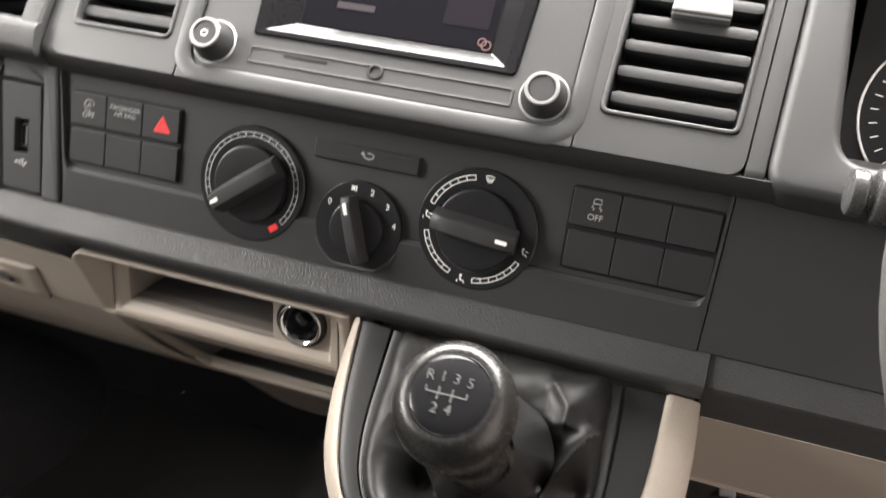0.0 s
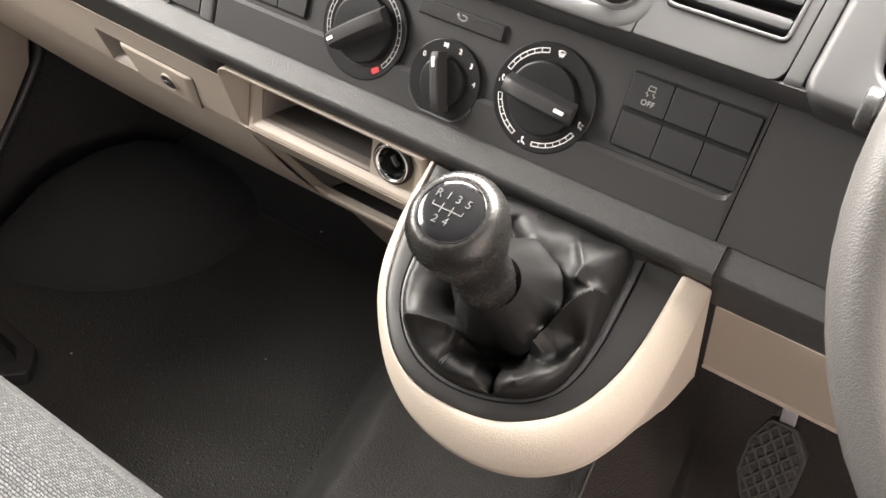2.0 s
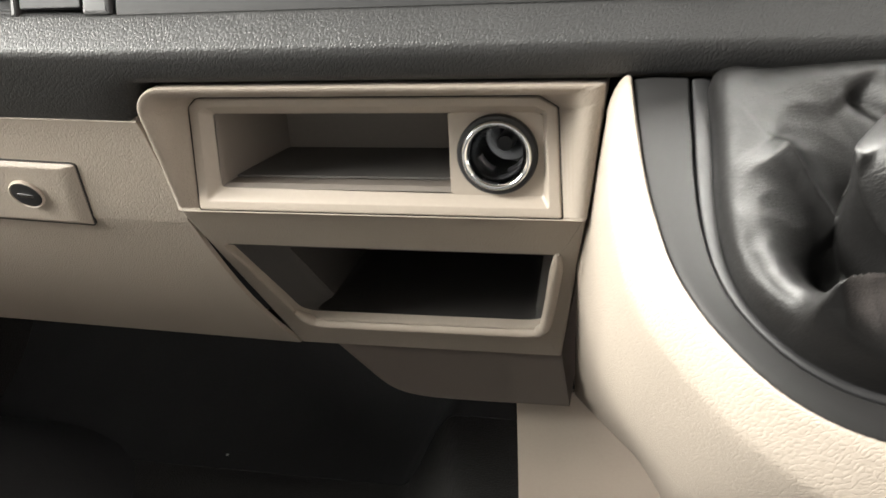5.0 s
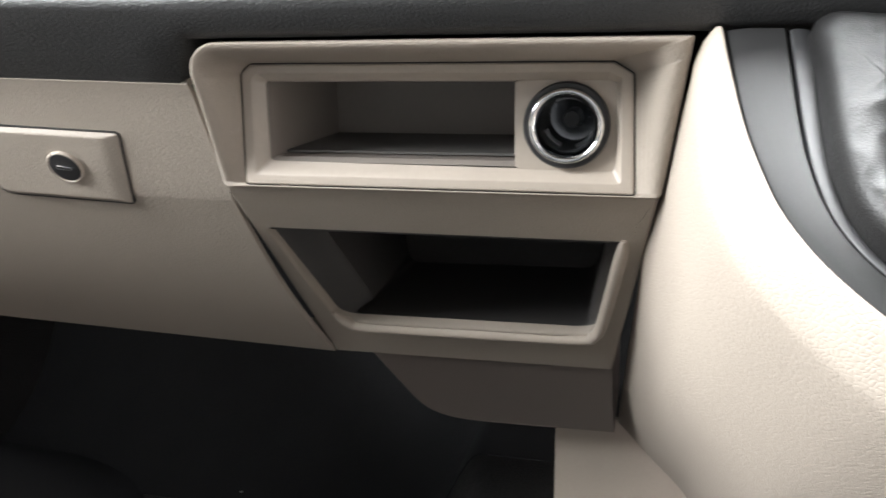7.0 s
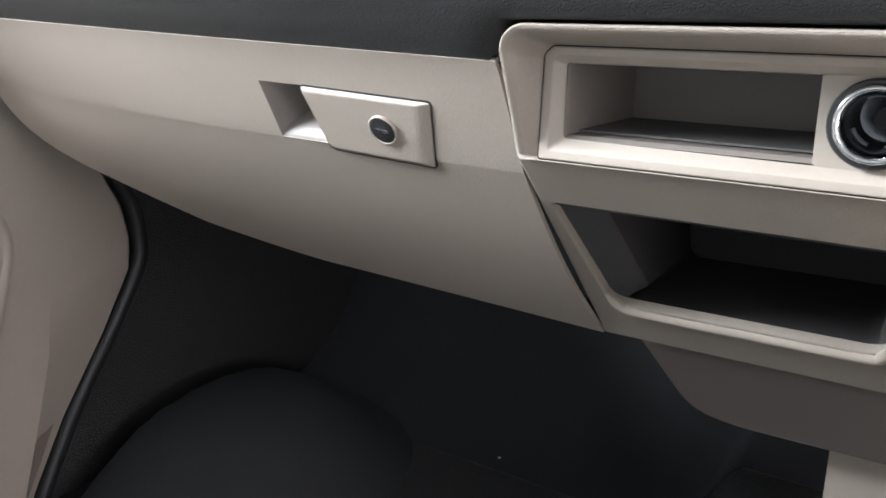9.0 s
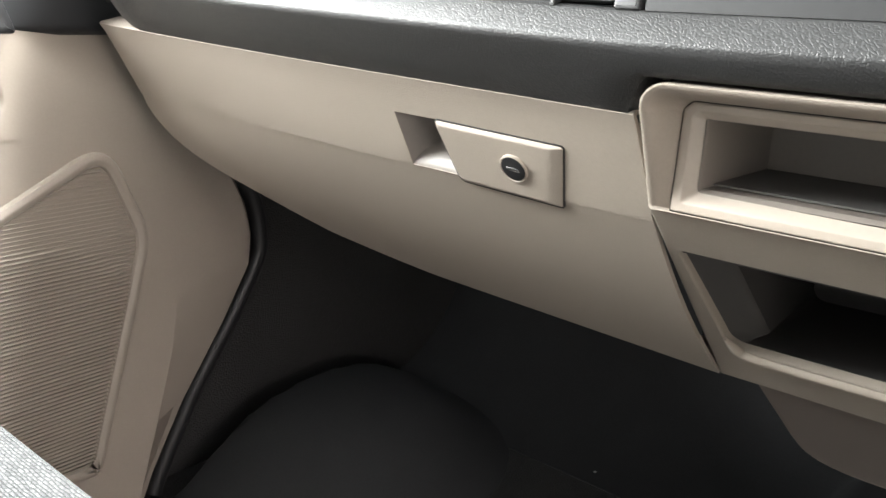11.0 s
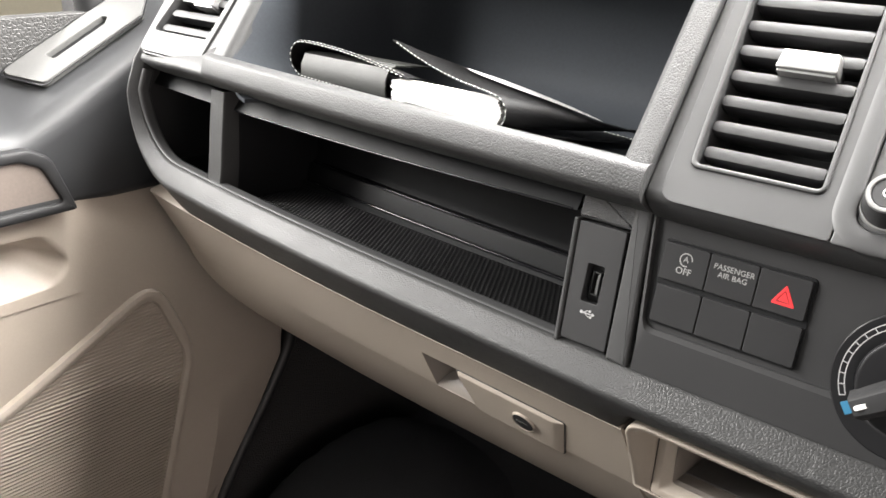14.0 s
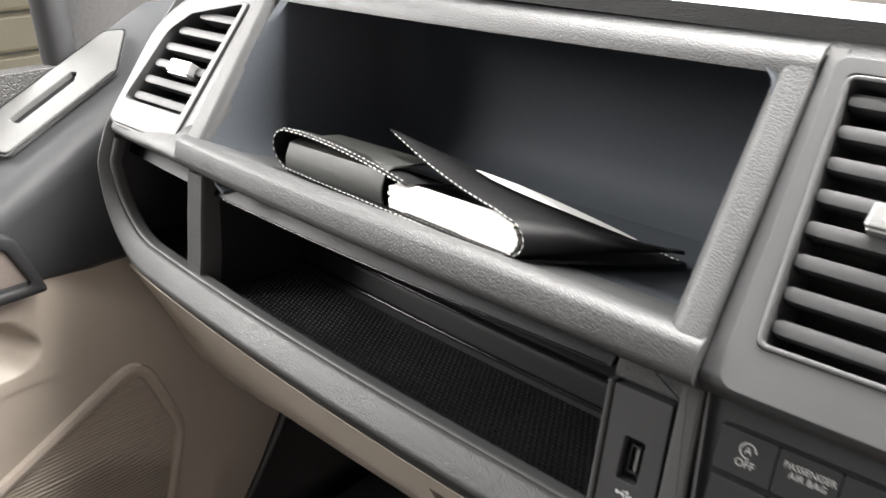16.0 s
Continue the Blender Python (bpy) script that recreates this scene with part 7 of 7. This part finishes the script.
def shelf_mat():
    d = thing("shelf_mat", "black ribbed rubber mat on the open shelf", "mat")
    bm = bmesh.new()
    rows = []
    for x in np.linspace(-0.588, -0.2555, 20):
        b, r = bend(x), rise(x)
        rows.append([(x, 0.0150 + b, 0.5612 + r * 0.8), (x, 0.0935 + b * 0.6, 0.5565 + r * 0.8)])
    grid(bm, rows)
    solid(bm, 0.0012)
    part("sheet", bm, MATRIB, d)
    bm = bmesh.new()
    nx, ny = 82, 22
    for i in range(nx):
        for j in range(ny):
            x = -0.5865 + i * 0.004015 + (0.002 if j % 2 else 0)
            if x > -0.2565:
                continue
            f = (j + 0.5) / ny
            b, r = bend(x), rise(x)
            y = (0.0155 + b) * (1 - f) + (0.0930 + b * 0.6) * f
            z = (0.5612 + r * 0.8) * (1 - f) + (0.5565 + r * 0.8) * f
            w, l = 0.0010, 0.0021
            c = [bm.verts.new(p) for p in ((x - w, y - l * 0.6, z), (x + w, y - l * 0.2, z), (x + w, y + l * 0.6, z), (x - w, y + l * 0.2, z))]
            t = bm.verts.new((x, y, z + 0.0011))
            for k in range(4):
                bm.faces.new((c[k], c[(k + 1) % 4], t))
    o = part("nub", bm, MATRIB, d)
    o["kind"] = "stuff"


def door():
    d = tagged(new("door_passenger"), "beige and dark grey passenger door trim with speaker grille", "door", kind="structure")
    X = -0.782
    # lower beige panel with a rounded front edge
    front = [(0.150, 0.540), (0.158, 0.5115), (0.172, 0.470), (0.180, 0.4455), (0.205, 0.380), (0.226, 0.335), (0.233, 0.298), (0.229, 0.262), (0.190, 0.200), (0.131, 0.119), (0.088, 0.045), (0.072, 0.01)]
    # a crease runs down the panel; in front of it the panel turns away towards the bulkhead
    crease = [-0.028, -0.006, 0.028, 0.050, 0.095, 0.112, 0.118, 0.118, 0.108, 0.084, 0.060, 0.050]
    bm = bmesh.new()
    rows = []
    for (y, z), yc in zip(front, crease):
        rows.append([(X - 0.05, y + 0.012, z), (X - 0.030, y + 0.004, z), (X - 0.022, y - 0.003, z), (X - 0.018, y - 0.016, z), (X, yc, z), (X, -0.033, z), (X, -0.226, z), (X - 0.005, -0.40, z), (X - 0.005, -0.90, z)])
    vs = [[bm.verts.new(p) for p in row] for row in rows]
    for i in range(len(vs) - 1):
        for j in range(len(vs[0]) - 1):
            if not (j == 5 and i in (1, 2)):
                bm.faces.new((vs[i][j], vs[i + 1][j], vs[i + 1][j + 1], vs[i][j + 1]))
    solid(bm, -0.004)
    part("lower_panel", bm, BEIGE2, d, "smooth beige lower panel", sharp=12)
    bm = bmesh.new()
    tube(bm, smooth_line([(X - 0.036, y + 0.020, z) for y, z in front], 4), 0.010, 10, up=Vector((1, 0, 0)))
    part("door_seal", bm, SATIN, d, "black rubber door seal")
    # speaker grille with moulded border
    bo = [(0.0500, 0.4330), (-0.0900, 0.3640), (-0.32, 0.26), (-0.32, 0.105), (0.0150, 0.0850), (0.0900, 0.330)]
    S = plane((X + 0.001, 0, 0), (0, 0, 1), u=(0, 1, 0))
    bm = bmesh.new()
    o = rpoly(bo[::-1], [0.06, 0.01, 0.03, 0.02, 0.03, 0.034], 6)[::-1]
    area = sum(o[i - 1][0] * o[i][1] - o[i][0] * o[i - 1][1] for i in range(len(o)))
    if area < 0:
        o = o[::-1]
    i_ = offset(o, 0.014)
    collar(bm, S, o, i_, -0.002, 0.0060, 0.0055)
    part("grille_border", bm, BEIGE2, d, "raised beige moulding")
    bm = bmesh.new()
    slab(bm, S, offset(o, 0.012), -0.002, 0.0010, 0.0005)
    g = part("grille", bm, GRILLE, d, "fine ribbed speaker grille")
    zmin, zmax = 0.09, 0.44
    poly = [Vector(p) for p in i_]
    z = zmin
    while z < zmax:
        xs = []
        for a, b in zip(poly, poly[1:] + poly[:1]):
            if (a.y - z) * (b.y - z) < 0:
                xs.append(a.x + (b.x - a.x) * (z - a.y) / (b.y - a.y))
        xs.sort()
        if len(xs) >= 2:
            y0, y1 = max(xs[0], -0.20), xs[-1]
            if y1 > y0:
                bm = bmesh.new()
                rings = []
                for y in np.linspace(y0, y1, 22):
                    # the round loudspeaker stands a little proud under the ribs
                    q = math.hypot(y + 0.035, z - 0.215) / 0.125
                    o_ = 0.0030 * max(0.0, min(1.0, (1.0 - q) / 0.06))
                    rings.append([bm.verts.new((X + 0.0012 + o_, y, z - 0.0013)), bm.verts.new((X + 0.0032 + o_, y, z - 0.0003)), bm.verts.new((X + 0.0012 + o_, y, z + 0.0010))])
                skin(bm, rings, closed=False)
                part("rib", bm, GRILLE, g)
        z += 0.0040
    # pull recess: a scoop with a soft floor
    rec = rpoly([(-0.225, 0.4480), (-0.058, 0.4560), (-0.0350, 0.4760), (-0.062, 0.5095), (-0.225, 0.5110)], [0.004, 0.024, 0.020, 0.024, 0.004], 10)
    bm = bmesh.new()
    cz = 0.500
    rim = [(min(max(p[0], -0.232), -0.027), min(max(p[1], 0.441), 0.516)) for p in offset(rec, -0.045)]
    rings = [put_ring(bm, S, rim, 0.0002), put_ring(bm, S, [(a[0] * 0.15 + b[0] * 0.85, a[1] * 0.15 + b[1] * 0.85) for a, b in zip(rim, rec)], 0.0004), put_ring(bm, S, rec, -0.0008)]
    for f, dp in ((0.06, 0.004), (0.20, 0.012), (0.45, 0.022), (0.75, 0.026)):
        rings.append(put_ring(bm, S, [(p[0] + (-0.14 - p[0]) * f * 0.5, p[1] + (cz - p[1]) * f) for p in rec], -dp))
    skin(bm, rings, cap1=True)
    part("pull_pocket", bm, BEIGE2, d, sharp=70)
    # dark upper part; its top slopes up towards the windscreen pillar
    def ze(y):
        return 0.606 + 0.515 * min(max(0.0, y + 0.070), 0.215)
    bm = bmesh.new()
    rows = []
    for y in list(np.linspace(-0.9, -0.15, 10)) + list(np.linspace(-0.13, 0.20, 30)):
        z = ze(y)
        rows.append([(X - 0.03, y, 0.526), (X - 0.004, y, 0.530), (X + 0.004, y, 0.540), (X + 0.006, y, 0.57 + (z - 0.612) * 0.3), (X + 0.010, y, z - 0.025), (X + 0.010, y, z - 0.010), (X + 0.004, y, z - 0.001), (X - 0.006, y, z + 0.006), (X - 0.064, y, z + 0.0285), (X - 0.074, y, z + 0.030), (X - 0.080, y, z + 0.016)])
    grid(bm, rows)
    solid(bm, 0.004)
    part("upper_panel", bm, DOORDARK, d, "dark grained upper door panel", sharp=60)
    # insert plate with its slot, let into the sloping top
    H = plane((X - 0.040, 0.030, ze(0.030) + 0.0255), (-0.054, 0.0, 0.020), u=(0, 1, 0.515))
    bm = bmesh.new()
    collar(bm, H, rpoly([(-0.066, -0.024), (0.052, -0.024), (0.086, 0.010), (0.072, 0.024), (-0.090, 0.024)], [0.008, 0.004, 0.004, 0.006, 0.008], 4), rpoly([(-0.042, -0.004), (0.018, -0.004), (0.026, 0.002), (0.022, 0.007), (-0.046, 0.007)], 0.002, 4), -0.004, 0.0030, 0.0016, hin=-0.004)
    part("insert", bm, DOORGREY, d, "grey insert plate")
    bm = bmesh.new()
    slab(bm, H, rect(-0.052, 0.030, -0.008, 0.010, 0.003, 3), -0.006, -0.0032, 0)
    part("insert_slot", bm, DIAL, d)
    bm = bmesh.new()
    strip2d(bm, H, rpoly([(-0.0675, -0.0255), (0.0525, -0.0255), (0.0880, 0.0100), (0.073, 0.0255), (-0.0925, 0.0255)], [0.008, 0.004, 0.004, 0.006, 0.008], 4), 0.0020, 0.0012, True)
    part("insert_seam", bm, DIAL, d)
    # door handle niche in the upper panel
    Q = plane((X + 0.0065, 0, 0), (0.02, 0, 1), u=(0, 1, 0))
    no = rpoly([(-0.46, 0.5290), (-0.0300, 0.5330), (-0.0500, 0.588), (-0.070, 0.5985), (-0.46, 0.600)], [0.004, 0.004, 0.020, 0.020, 0.004], 6)
    ni = rpoly([(-0.45, 0.5400), (-0.0440, 0.5430), (-0.0600, 0.5790), (-0.0780, 0.5870), (-0.45, 0.588)], [0.004, 0.004, 0.016, 0.016, 0.004], 6)
    bm = bmesh.new()
    collar(bm, Q, no, ni, -0.006, 0.0040, 0.0035, hin=-0.0035)
    part("handle_niche", bm, SATIN, d, "black moulded niche border")
    bm = bmesh.new()
    slab(bm, Q, offset(ni, -0.002), -0.010, -0.0005, 0)
    part("niche_back", bm, NICHE_KICKSHADE, d)
    bm = bmesh.new()
    sweep(bm, [(X + 0.010, y, 0.5395 + 0.002 * math.sin((y + 0.5) * 3)) for y in np.linspace(-0.5, -0.046, 12)], rect(-0.007, 0.007, -0.0105, 0.0105, 0.006, 4))
    part("pull_grip", bm, DOORDARK, d)
    # window frame and quarter-light bar
    bm = bmesh.new()
    tube(bm, [(-0.865, 0.060, 0.66), (-0.862, 0.052, 0.80), (-0.845, 0.02, 1.25)], 0.016, 10)
    part("quarter_light_bar", bm, SATIN, d)
    bm = bmesh.new()
    tube(bm, [(-0.862, 0.44, 0.72), (-0.855, 0.30, 0.95), (-0.84, 0.06, 1.22), (-0.835, -0.06, 1.31), (-0.835, -0.88, 1.33)], 0.018, 10)
    part("window_frame", bm, SATIN, d)
    # footwell side under the dash
    bm = bmesh.new()
    box(bm, -0.870, -0.850, -0.95, 0.85, 0.0, 0.70)
    part("sill_side", bm, RUBBER, d)
    # driver's side: plain closing trim
    e = tagged(new("trim_sill"), "dark door sill of the open driver side", "sill", kind="structure")
    bm = bmesh.new()
    box(bm, 0.80, 0.86, -0.95, 0.85, -0.03, 0.06)
    box(bm, 0.80, 0.86, 0.10, 0.85, 0.06, 0.80)
    part("panel", bm, DOORDARK, e)


def seat():
    d = thing("passenger_seat", "grey woven cloth passenger bench cushion", "seat")
    bm = bmesh.new()
    rows = []
    prof = [(-0.275, 0.300), (-0.252, 0.315), (-0.237, 0.345), (-0.231, 0.380), (-0.235, 0.405), (-0.249, 0.424), (-0.280, 0.434), (-0.36, 0.432), (-0.50, 0.420), (-0.70, 0.405)]
    for x in np.linspace(-0.74, 0.07, 30):
        e = min(1.0, min(x + 0.74, 0.07 - x) / 0.03)
        s = (1 - e) ** 2 * 0.012
        rows.append([(x, y - s, z - s) for y, z in prof])
    grid(bm, rows)
    solid(bm, 0.02)
    part("cushion", bm, CLOTH, d, "grey woven cloth cushion")
    bm = bmesh.new()
    box(bm, -0.72, 0.05, -0.80, -0.275, 0.02, 0.33)
    part("seat_box", bm, DOORDARK, d)


left_vent()
wallet_and_papers()
shelf_mat()
door()
seat()
